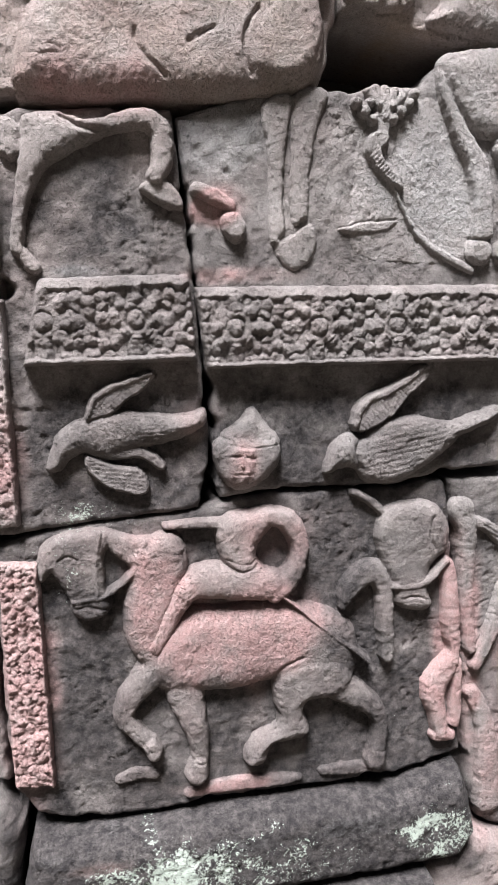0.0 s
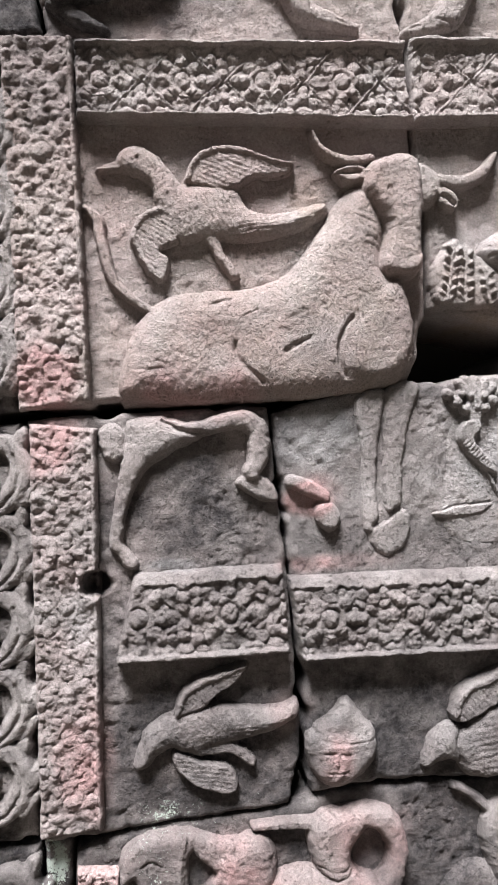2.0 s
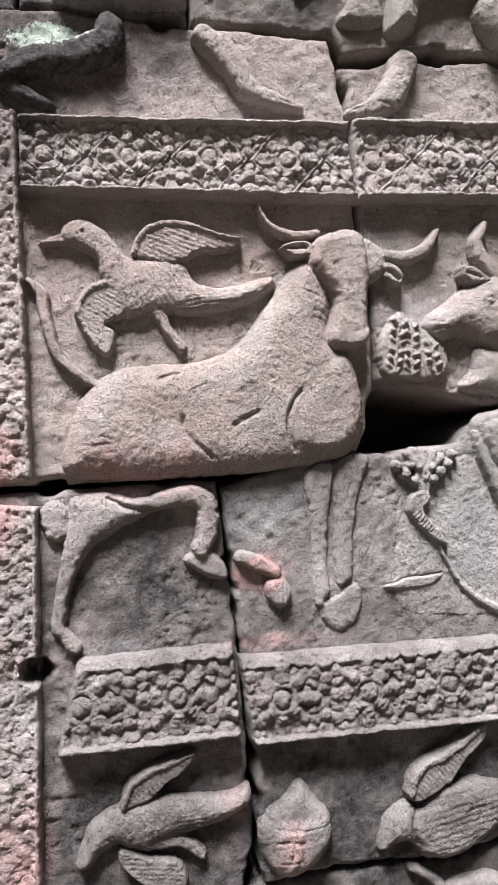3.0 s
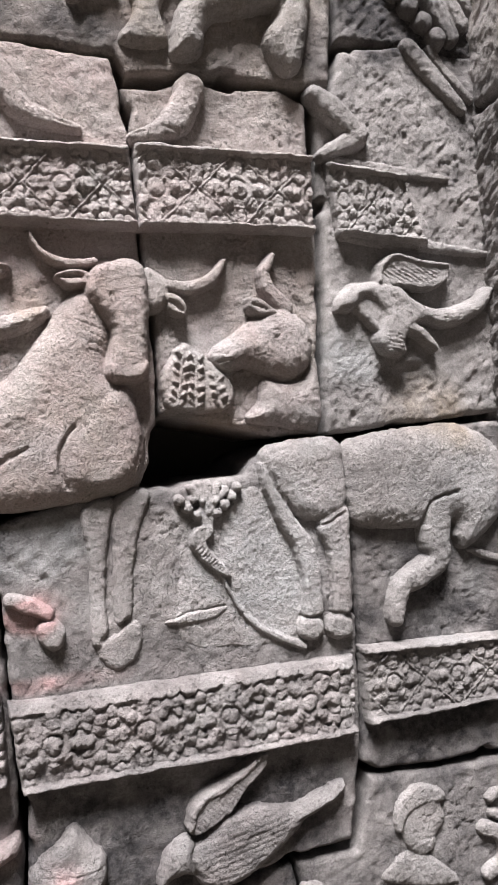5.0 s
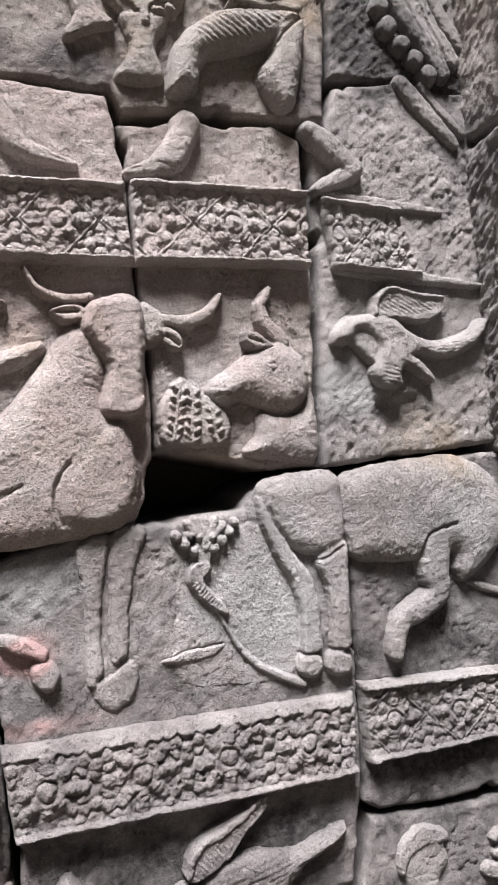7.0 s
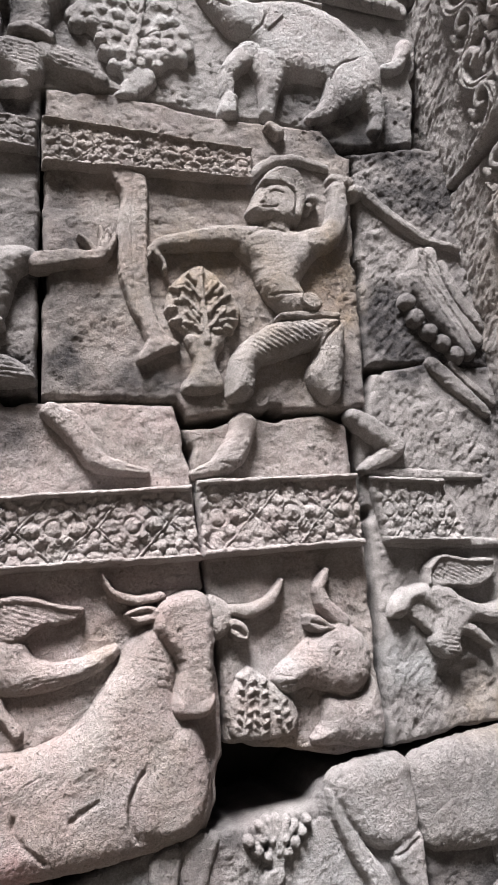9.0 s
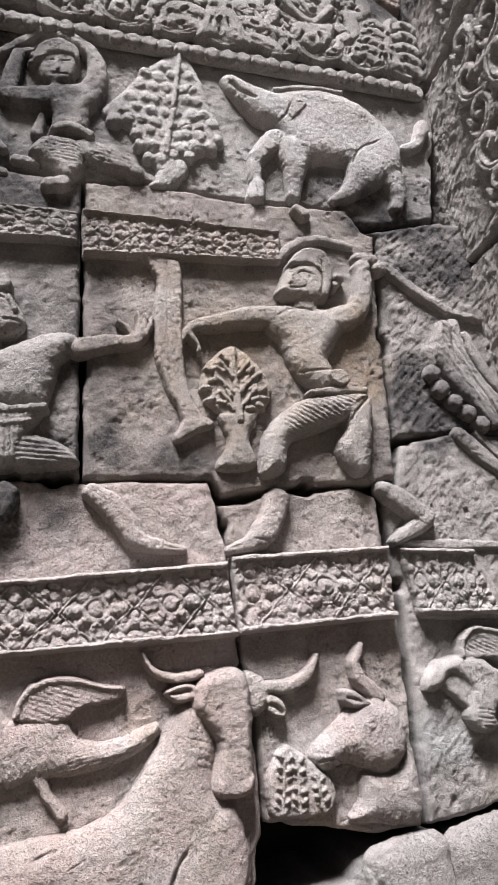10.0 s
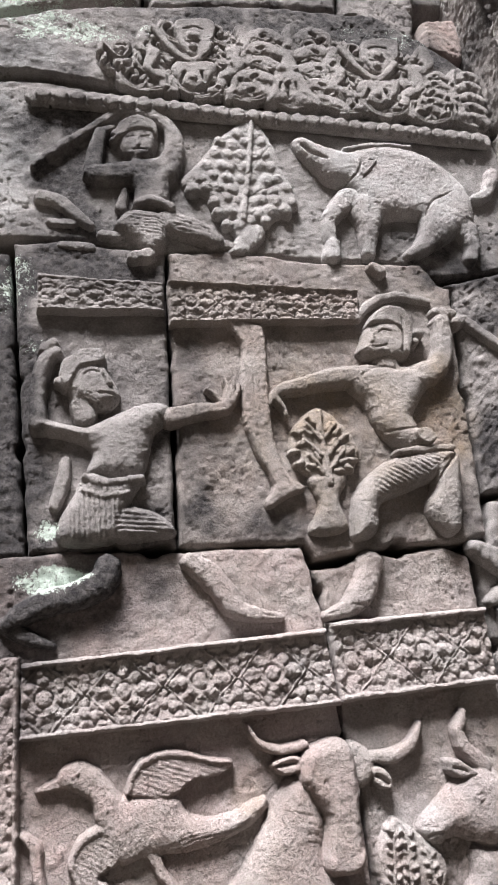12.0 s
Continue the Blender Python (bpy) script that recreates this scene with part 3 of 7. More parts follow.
block("calf", [(0.083, 2.108), (0.083, 2.099), (0.129, 2.102), (0.186, 2.126), (0.219, 2.118), (0.315, 2.133), (0.361, 2.114), (0.366, 2.024), (0.373, 1.913), (0.367, 1.616), (0.298, 1.612), (0.238, 1.625), (0.129, 1.645), (0.126, 1.635), (0.125, 1.698), (0.117, 1.801), (0.108, 1.849), (0.104, 1.912), (0.099, 2.018)], "sandstone block carved with a calf head nibbling a plant", tone=dict(pink=0.1, ochre=0.15, dark=0.1), base=-0.003)
block("rightbird", [(0.375, 1.616), (0.383, 1.914), (0.376, 2.025), (0.371, 2.133), (0.4, 2.14), (0.421, 2.21), (0.53, 2.237), (0.648, 2.236), (0.765, 2.272), (0.74, 1.652), (0.379, 1.613)], "grey sandstone block with a worn bird and broken border", tone=dict(dark=0.3, pale=0.1), base=-0.006, chisel=0.0015, hollow=[(0.515, 1.695, 0.055, 0.045, 0.010)])
block("hind", [(-0.419, 1.499), (-0.287, 1.508), (-0.159, 1.515), (-0.101, 1.515), (-0.089, 1.411), (-0.076, 1.287), (-0.068, 1.192), (-0.06, 1.089), (-0.06, 1.014), (-0.077, 0.974), (-0.149, 0.97), (-0.219, 0.964), (-0.334, 0.952), (-0.4, 0.949), (-0.406, 1.143), (-0.412, 1.332)], "sandstone block carved with animal hind legs, a border and a bird", tone=dict(dark=0.6, pink=0.08), base=0.002, hollow=[(-0.328, 1.285, 0.022, 0.018, 0.03)])
block("legs", [(-0.057, 1.013), (-0.057, 1.089), (-0.065, 1.192), (-0.073, 1.286), (-0.086, 1.41), (-0.098, 1.514), (-0.095, 1.505), (0.004, 1.537), (0.077, 1.542), (0.154, 1.553), (0.246, 1.562), (0.26, 1.584), (0.284, 1.599), (0.379, 1.611), (0.402, 1.598), (0.405, 1.514), (0.413, 1.429), (0.416, 1.31), (0.417, 1.176), (0.408, 1.095), (0.398, 1.015), (0.304, 1.01), (0.303, 1.01), (0.221, 0.995), (0.045, 0.998), (-0.049, 0.988), (-0.056, 1.017)], "pale grey sandstone block carved with elephant legs above a flowered border", tone=dict(pale=0.12, dark=0.5, pink=0.04), base=0.004)
block("deer", [(0.406, 1.601), (0.455, 1.616), (0.515, 1.621), (0.621, 1.63), (0.739, 1.64), (0.723, 1.099), (0.544, 1.097), (0.445, 1.106), (0.42, 1.122), (0.421, 1.176), (0.42, 1.31), (0.417, 1.428), (0.409, 1.513)], "grey sandstone block carved with an animal flank above a border", tone=dict(dark=0.75), base=-0.004)
block("horse", [(-0.361, 0.937), (-0.284, 0.96), (-0.2, 0.968), (-0.12, 0.971), (-0.055, 0.985), (0.045, 0.994), (0.221, 0.992), (0.302, 1.002), (0.312, 0.953), (0.324, 0.86), (0.337, 0.668), (0.349, 0.535), (0.233, 0.509), (0.099, 0.508), (-0.047, 0.511), (-0.152, 0.501), (-0.261, 0.503), (-0.325, 0.523), (-0.358, 0.571), (-0.365, 0.705)], "dark stained sandstone block carved with a man riding a horse", tone=dict(dark=0.92, pink=0.06), base=0.0)
block("face", [(0.429, 1.101), (0.544, 1.091), (0.712, 1.09), (0.727, 0.833), (0.51, 0.361), (0.424, 0.377), (0.384, 0.404), (0.369, 0.438), (0.358, 0.534), (0.343, 0.667), (0.329, 0.86), (0.318, 0.952), (0.308, 1.001), (0.405, 1.001)], "grey sandstone block carved with a worn face and scrolls", tone=dict(pale=0.1, dark=0.6), base=-0.002)
block("ledge", [(-0.335, 0.502), (-0.262, 0.499), (-0.152, 0.495), (-0.047, 0.505), (0.099, 0.502), (0.233, 0.502), (0.338, 0.528), (0.358, 0.44), (0.364, 0.411), (0.337, 0.371), (0.237, 0.366), (0.138, 0.365), (0.043, 0.361), (-0.139, 0.36), (-0.361, 0.344), (-0.352, 0.42)], "dark sloping ledge stone spotted with pale green lichen", tone=dict(dark=1.1), base=0.05, worn=0.03)
block("lowleft", [(-0.497, 0.601), (-0.378, 0.563), (-0.343, 0.52), (-0.356, 0.421), (-0.373, 0.287), (-0.521, 0.319)], "dark weathered foot stone of the wall", tone=dict(dark=0.6), base=0.02, worn=0.03)
block("low", [(-0.361, 0.339), (-0.139, 0.355), (0.043, 0.357), (0.138, 0.361), (0.275, 0.362), (0.284, 0.302), (0.293, 0.028), (-0.371, 0.186)], "grey weathered foot stone below the ledge", tone=dict(dark=0.8, pale=0.1), base=0.09, worn=0.025)
block("lowright", [(0.279, 0.365), (0.339, 0.366), (0.379, 0.391), (0.51, 0.35), (0.535, -0.029), (0.299, 0.027), (0.29, 0.29)], "pink and grey foot stone below the ledge", tone=dict(dark=0.15, pink=0.2), base=0.03, worn=0.025)
block("scrollup", [(-0.566, 1.981), (-0.449, 1.988), (-0.451, 1.876), (-0.439, 1.698), (-0.427, 1.507), (-0.469, 1.502), (-0.581, 1.492)], "dark sandstone pilaster block carved with leaf scrolls", tone=dict(dark=0.35), base=-0.004)
block("scrollmid", [(-0.581, 1.488), (-0.423, 1.498), (-0.415, 1.332), (-0.41, 1.143), (-0.405, 0.951), (-0.598, 0.953)], "sandstone pilaster block carved with curling leaf scrolls", tone=dict(dark=0.25), base=-0.004)
block("scrolllow", [(-0.598, 0.95), (-0.406, 0.946), (-0.404, 0.78), (-0.386, 0.584), (-0.525, 0.614)], "dark pilaster stone with worn leaf scrolls", tone=dict(dark=0.5), base=-0.004)
block("strip", [(-0.402, 0.947), (-0.364, 0.948), (-0.367, 0.87), (-0.366, 0.777), (-0.371, 0.706), (-0.36, 0.573), (-0.383, 0.583), (-0.383, 0.707), (-0.401, 0.779)], "narrow lichen-spotted upright stone between the panels", tone=dict(dark=0.4), base=-0.01)
block("archer", [(-0.4, 2.689), (-0.317, 2.701), (-0.135, 2.685), (-0.133, 2.506), (-0.132, 2.398), (-0.131, 2.268), (-0.129, 2.139), (-0.226, 2.139), (-0.351, 2.132), (-0.369, 2.334)], "sandstone block carved with a bearded archer below a border", tone=dict(dark=0.5), base=0.0)
block("hunter", [(-0.128, 2.688), (-0.021, 2.699), (0.022, 2.697), (0.155, 2.689), (0.27, 2.692), (0.373, 2.698), (0.401, 2.653), (0.426, 2.64), (0.416, 2.5), (0.414, 2.439), (0.409, 2.334), (0.407, 2.257), (0.399, 2.144), (0.349, 2.132), (0.216, 2.129), (0.09, 2.111), (0.073, 2.139), (-0.114, 2.135), (-0.126, 2.141), (-0.127, 2.268), (-0.129, 2.398), (-0.129, 2.506)], "sandstone block carved with a crouching hunter and a tree", tone=dict(ochre=0.22, pink=0.06, dark=0.32), base=0.002)
block("wing", [(0.411, 2.654), (0.576, 2.7), (0.799, 2.719), (0.676, 2.23), (0.568, 2.233), (0.415, 2.223), (0.414, 2.257), (0.419, 2.428), (0.421, 2.501), (0.431, 2.64)], "dark broken sandstone block carved with a beaded sash and a spear", tone=dict(dark=0.3, pale=0.1), base=-0.006, chisel=0.0026)
block("boar", [(-0.477, 2.695), (-0.317, 2.705), (-0.134, 2.695), (0.023, 2.702), (0.155, 2.694), (0.319, 2.701), (0.386, 2.671), (0.435, 2.671), (0.574, 2.703), (0.637, 3.048), (0.619, 3.059), (0.59, 3.073), (0.423, 3.07), (0.301, 3.086), (0.002, 3.081), (-0.207, 3.075), (-0.392, 3.088), (-0.505, 3.073)], "sandstone block carved with a boar, a tree and a man", tone=dict(pale=0.3, dark=0.2), base=-0.008)
block("frieze", [(-0.506, 3.082), (-0.392, 3.097), (-0.206, 3.084), (0.002, 3.09), (0.303, 3.096), (0.61, 3.055), (0.624, 3.183), (0.573, 3.265), (0.484, 3.331), (0.373, 3.396), (0.15, 3.379), (0.018, 3.364), (-0.17, 3.32), (-0.345, 3.282), (-0.516, 3.209)], "dark stone carved with lotus leaves above a beaded edge", tone=dict(dark=0.32, pale=0.15), base=0.004)
block("topmoss", [(-0.537, 3.212), (-0.345, 3.292), (-0.17, 3.33), (-0.166, 3.454), (-0.35, 3.449), (-0.55, 3.368)], "mossy dark coping stone with pale green lichen", tone=dict(dark=0.12, lichen=0.55), base=0.0, worn=0.02)
block("topmid", [(-0.16, 3.332), (0.019, 3.375), (0.151, 3.391), (0.29, 3.411), (0.311, 3.581), (-0.158, 3.474)], "dark weathered coping stone", tone=dict(dark=0.5), base=-0.01, worn=0.02)
block("topright", [(0.299, 3.412), (0.38, 3.405), (0.482, 3.345), (0.501, 3.441), (0.525, 3.608), (0.32, 3.583)], "dark weathered coping stone beside the corner", tone=dict(dark=0.45, lichen=0.2), base=-0.02, worn=0.02)
block("chunk", [(0.509, 3.434), (0.612, 3.462), (0.627, 3.387), (0.599, 3.299), (0.49, 3.324)], "small pinkish broken stone in the corner", tone=dict(pink=0.35, ochre=0.3), base=-0.01, worn=0.02)
block("darkleft", [(-0.493, 2.667), (-0.405, 2.679), (-0.373, 2.334), (-0.353, 2.134), (-0.449, 2.132)], "dark weathered stone beside the archer", tone=dict(dark=0.8), base=-0.012)
block("darkleftlow", [(-0.456, 2.127), (-0.414, 2.127), (-0.392, 2.004), (-0.449, 1.992), (-0.566, 1.985)], "dark mossy stone under the archer", tone=dict(dark=0.8), base=-0.008)

# ---- carved borders ----
band("ornament_band", "ox", [(-0.348, 1.881), (0.102, 1.896), (0.09, 2.007), (-0.35, 1.982)], h=0.027, tone={'pale': 0.15, 'pink': 0.14, 'ochre': 0.05}, period=1.0, shift=0.2)
band("ornament_band", "calf", [(0.102, 1.898), (0.362, 1.911), (0.361, 2.027), (0.097, 2.016)], h=0.027, tone={'pale': 0.2, 'pink': 0.12, 'ochre': 0.05}, period=1.0, shift=0.27)
band("ornament_band", "rightbird", [(0.404, 1.914), (0.557, 1.908), (0.52, 2.019), (0.385, 2.024)], h=0.026, period=0.85, shift=0.3)
band("ornament_band", "hind", [(-0.306, 1.183), (-0.077, 1.187), (-0.084, 1.305), (-0.281, 1.297)], kind='bloom', h=0.03, tone={'pale': 0.1, 'dark': 0.55, 'pink': 0.08}, period=1.02, wear=0.4, shift=0.35)
band("ornament_band", "legs", [(-0.062, 1.175), (0.401, 1.179), (0.4, 1.291), (-0.079, 1.287)], kind='bloom', h=0.03, tone={'pale': 0.15, 'dark': 0.45, 'pink': 0.08}, period=1.04, shift=0.1)
band("ornament_band", "deer", [(0.426, 1.182), (0.712, 1.189), (0.717, 1.292), (0.417, 1.298)], h=0.026, period=1.05, shift=0.1)
band("ornament_band", "archer", [(-0.353, 2.54), (-0.139, 2.549), (-0.14, 2.617), (-0.356, 2.623)], kind='bloom', h=0.02, period=1.6, wear=0.3)
band("ornament_band", "hunter", [(-0.132, 2.525), (0.221, 2.549), (0.226, 2.618), (-0.134, 2.615)], h=0.02, wear=0.12, period=1.25, shift=0.1)
band("flower_border", "ox", [(-0.332, 1.52), (-0.351, 1.992), (-0.444, 1.987), (-0.425, 1.508)], h=0.02, period=1.0, kind='flower', wear=0.2)
band("flower_border", "hind", [(-0.322, 0.968), (-0.326, 1.486), (-0.413, 1.494), (-0.403, 0.962)], h=0.02, period=1.0, kind='flower', wear=0.35, tone={'pink': 0.18, 'dark': 0.2, 'pale': 0.1}, hollow=[(-0.331, 1.287, 0.022, 0.02, 0.04)])
band("flower_border", "horse", [(-0.297, 0.577), (-0.303, 0.915), (-0.358, 0.92), (-0.355, 0.581)], h=0.022, period=1.1, kind='flower', wear=0.3, tone={'pink': 0.75, 'dark': 0.05})

# ---- carved figures ----
figure = Relief()
figure.plate([(-0.292, 1.5274), (-0.2873, 1.5797), (-0.2677, 1.6268), (-0.2345, 1.6549), (-0.1858, 1.6639), (-0.1224, 1.6692), (-0.0721, 1.6905), (-0.0413, 1.7303), (-0.0116, 1.7739), (0.013, 1.8063), (0.0403, 1.8043), (0.0576, 1.7543), (0.0569, 1.7038), (0.0836, 1.6826), (0.0951, 1.6393), (0.1021, 1.5958), (0.0896, 1.558), (0.0579, 1.5407), (-0.0306, 1.5279), (-0.1383, 1.5212), (-0.2222, 1.5188)], 0.036, 0.05)
figure.plate([(-0.0075, 1.5591), (-0.0009, 1.6162), (0.014, 1.6378), (0.0514, 1.6814), (0.0812, 1.682), (0.0942, 1.6388), (0.0996, 1.5954), (0.0857, 1.5592), (0.0423, 1.5412)], 0.04, 0.03)
figure.plate([(-0.1446, 1.5942), (-0.1017, 1.6227), (-0.0296, 1.6234), (-0.0007, 1.5951), (-0.0088, 1.5343), (-0.1028, 1.5274), (-0.1379, 1.5591)], 0.037, 0.04)
figure.plate([(0.0268, 1.8123), (0.0374, 1.8377), (0.0709, 1.8519), (0.1029, 1.846), (0.1113, 1.8044), (0.1091, 1.7466), (0.1055, 1.6959), (0.0815, 1.6868), (0.0534, 1.6949), (0.0522, 1.7164), (0.06, 1.7525), (0.0441, 1.7807), (0.0296, 1.7981)], 0.046, 0.02)
figure.plate([(0.0549, 1.7163), (0.0801, 1.7111), (0.107, 1.7174), (0.1052, 1.6943), (0.0798, 1.6859), (0.0532, 1.6933)], 0.047, 0.014)
figure.limb([(-0.0396, 1.8786, 0.0029), (-0.0253, 1.8562, 0.0051), (0.004, 1.8444, 0.0066), (0.0412, 1.8487, 0.0066)], 0.026)
figure.plate([(-0.0086, 1.827), (0.0107, 1.8349), (0.0329, 1.8329), (0.0297, 1.8169), (0.0067, 1.8132)], 0.03, 0.007)
figure.groove([(-0.0027, 1.8244), (0.0239, 1.8268)], 0.003, 0.009)
figure.limb([(-0.3377, 1.7722, 0.0034), (-0.3229, 1.756, 0.0076), (-0.3165, 1.72, 0.0069), (-0.3033, 1.6785, 0.0062), (-0.2796, 1.6538, 0.0056), (-0.2521, 1.6374, 0.0056)], 0.018)
figure.groove([(0.0097, 1.6303), (-0.0038, 1.6101), (-0.0086, 1.5813), (-0.0001, 1.5526)], 0.003, 0.007)
figure.groove([(-0.1456, 1.5949), (-0.1402, 1.5723), (-0.1091, 1.544)], 0.003, 0.006)
figure.groove([(-0.1774, 1.6452), (-0.1491, 1.6526)], 0.0022, 0.005)
figure.groove([(-0.0799, 1.5846), (-0.0471, 1.6026)], 0.003, 0.005)
figure.groove([(-0.0726, 1.5939), (-0.0581, 1.5982)], 0.002, 0.005)
figure.groove([(-0.2734, 1.5608), (-0.239, 1.5623)], 0.0012, 0.003)
figure.groove([(-0.2492, 1.572), (-0.2355, 1.5692)], 0.0012, 0.003)
figure.groove([(-0.1366, 1.6302), (-0.1166, 1.6389)], 0.0012, 0.003)
figure.groove([(0.0848, 1.6762), (0.0993, 1.6254), (0.0835, 1.5671)], 0.0022, 0.004)
figure.groove([(0.0949, 1.64), (0.1082, 1.6109), (0.0909, 1.5599)], 0.002, 0.004)
figure.groove([(0.0563, 1.7975), (0.0608, 1.8027), (0.0638, 1.7963)], 0.0015, 0.003)
figure.groove([(0.0173, 1.7689), (0.0357, 1.7607), (0.0513, 1.7553)], 0.0012, 0.002)
figure.groove([(0.0216, 1.756), (0.0385, 1.7492), (0.0526, 1.7438)], 0.0012, 0.002)
figure.groove([(0.0258, 1.7431), (0.0414, 1.7377), (0.054, 1.7322)], 0.0012, 0.002)
figure.groove([(0.0301, 1.7302), (0.0442, 1.7262), (0.0553, 1.7207)], 0.0012, 0.002)
carve("ox_carving", "ox", figure, label='reclining ox with smooth rounded back', tone={'pink': 0.24, 'ochre': 0.2, 'dark': 0.1})
figure = Relief()
figure.plate([(-0.222, 1.803), (-0.148, 1.804), (-0.126, 1.776), (-0.081, 1.77), (-0.026, 1.787), (-0.021, 1.774), (-0.058, 1.75), (-0.119, 1.735), (-0.157, 1.734), (-0.186, 1.734), (-0.216, 1.729), (-0.237, 1.756), (-0.233, 1.786)], 0.0234, 0.029)
figure.limb([(-0.283, 1.835, 0.0145), (-0.269, 1.834, 0.0189), (-0.242, 1.816, 0.016), (-0.228, 1.789, 0.021), (-0.215, 1.771, 0.0255)], 0.0222)
figure.limb([(-0.321, 1.822, 0.0036), (-0.298, 1.827, 0.0065), (-0.28, 1.83, 0.0102)], 0.014)
figure.plate([(-0.206, 1.81), (-0.2, 1.834), (-0.181, 1.851), (-0.14, 1.855), (-0.102, 1.844), (-0.066, 1.836), (-0.08, 1.822), (-0.118, 1.818), (-0.148, 1.801), (-0.185, 1.803)], 0.0199, 0.006)
figure.hatch([(-0.206, 1.808), (-0.2, 1.832), (-0.181, 1.849), (-0.141, 1.853), (-0.103, 1.842), (-0.067, 1.834), (-0.081, 1.82), (-0.119, 1.815), (-0.149, 1.799), (-0.186, 1.801)], 70, 0.006, 0.0018)
figure.plate([(-0.241, 1.773), (-0.266, 1.764), (-0.279, 1.741), (-0.274, 1.718), (-0.256, 1.689), (-0.239, 1.678), (-0.231, 1.705), (-0.243, 1.718), (-0.218, 1.734), (-0.223, 1.758)], 0.0175, 0.006)
figure.hatch([(-0.241, 1.771), (-0.266, 1.761), (-0.279, 1.739), (-0.273, 1.716), (-0.256, 1.687), (-0.239, 1.676), (-0.231, 1.704), (-0.243, 1.716), (-0.218, 1.732), (-0.223, 1.755)], 60, 0.0055, 0.0015)
figure.limb([(-0.179, 1.744, 0.009), (-0.164, 1.714, 0.0068), (-0.146, 1.69, 0.0068)], 0.0152)
figure.hatch([(-0.142, 1.756), (-0.082, 1.765), (-0.029, 1.777), (-0.063, 1.752), (-0.124, 1.738)], 100, 0.005, 0.0015)
figure.limb([(-0.205, 1.811, 0.0038), (-0.196, 1.835, 0.0045), (-0.178, 1.848, 0.0047), (-0.14, 1.852, 0.0047), (-0.103, 1.841, 0.0039), (-0.069, 1.835, 0.0031)], 0.0234)
figure.limb([(-0.241, 1.769, 0.0036), (-0.263, 1.76, 0.0044), (-0.276, 1.74, 0.0044), (-0.271, 1.718, 0.0036), (-0.255, 1.689, 0.0036)], 0.0203)
figure.groove([(-0.318, 1.818), (-0.29, 1.82)], 0.0012, 0.003)
figure.boss([(-0.271, 1.839, 0.0036)], 0.025)
figure.hatch([(-0.222, 1.785), (-0.156, 1.794), (-0.134, 1.758), (-0.187, 1.738), (-0.223, 1.748)], 35, 0.007, 0.0012)
carve("bird_carving", "ox", figure, label='flying bird with a raised wing')
figure = Relief()
figure.plate([(-0.276, 1.07), (-0.264, 1.094), (-0.23, 1.113), (-0.185, 1.122), (-0.14, 1.115), (-0.094, 1.114), (-0.069, 1.118), (-0.071, 1.096), (-0.102, 1.082), (-0.141, 1.072), (-0.18, 1.066), (-0.203, 1.055), (-0.232, 1.067), (-0.251, 1.06), (-0.269, 1.042), (-0.282, 1.046)], 0.0265, 0.029)
figure.plate([(-0.229, 1.11), (-0.219, 1.138), (-0.191, 1.156), (-0.139, 1.173), (-0.149, 1.153), (-0.172, 1.138), (-0.193, 1.121), (-0.219, 1.111)], 0.0225, 0.006)
figure.hatch([(-0.229, 1.11), (-0.218, 1.139), (-0.191, 1.156), (-0.14, 1.173), (-0.149, 1.154), (-0.173, 1.139), (-0.193, 1.121), (-0.218, 1.112)], 40, 0.006, 0.0018)
figure.plate([(-0.229, 1.061), (-0.196, 1.047), (-0.158, 1.037), (-0.151, 1.008), (-0.171, 1.005), (-0.205, 1.018), (-0.227, 1.039)], 0.0199, 0.006)
figure.hatch([(-0.229, 1.063), (-0.196, 1.049), (-0.158, 1.039), (-0.152, 1.01), (-0.171, 1.007), (-0.205, 1.02), (-0.226, 1.041)], 80, 0.0055, 0.0015)
figure.limb([(-0.195, 1.062, 0.0085), (-0.157, 1.062, 0.0078), (-0.13, 1.043, 0.0062)], 0.0172)
figure.hatch([(-0.148, 1.112), (-0.094, 1.109), (-0.075, 1.106), (-0.11, 1.087), (-0.157, 1.078)], 90, 0.005, 0.0015)
figure.limb([(-0.226, 1.114, 0.0038), (-0.216, 1.139, 0.0045), (-0.187, 1.156, 0.0047), (-0.141, 1.171, 0.0031)], 0.0257)
figure.limb([(-0.223, 1.038, 0.0038), (-0.203, 1.021, 0.0039), (-0.17, 1.008, 0.0031)], 0.0203)
figure.hatch([(-0.261, 1.086), (-0.193, 1.11), (-0.148, 1.108), (-0.195, 1.075), (-0.254, 1.07)], 40, 0.006, 0.001)
carve("bird_carving", "hind", figure, label='bird flying down with spread wings')
figure = Relief()
figure.plate([(0.105, 1.022), (0.118, 1.061), (0.143, 1.078), (0.165, 1.072), (0.204, 1.099), (0.257, 1.097), (0.302, 1.089), (0.375, 1.11), (0.369, 1.089), (0.321, 1.069), (0.295, 1.045), (0.259, 1.024), (0.215, 1.004), (0.17, 1.006), (0.153, 1.026), (0.127, 1.026)], 0.0281, 0.029)
figure.plate([(0.148, 1.088), (0.161, 1.119), (0.203, 1.142), (0.258, 1.175), (0.255, 1.154), (0.226, 1.127), (0.204, 1.102), (0.166, 1.082)], 0.0239, 0.006)
figure.hatch([(0.145, 1.089), (0.158, 1.12), (0.2, 1.143), (0.254, 1.176), (0.251, 1.155), (0.222, 1.127), (0.201, 1.103), (0.163, 1.083)], 40, 0.006, 0.0018)
figure.hatch([(0.167, 1.072), (0.228, 1.092), (0.299, 1.084), (0.252, 1.032), (0.181, 1.015)], 10, 0.005, 0.0015)
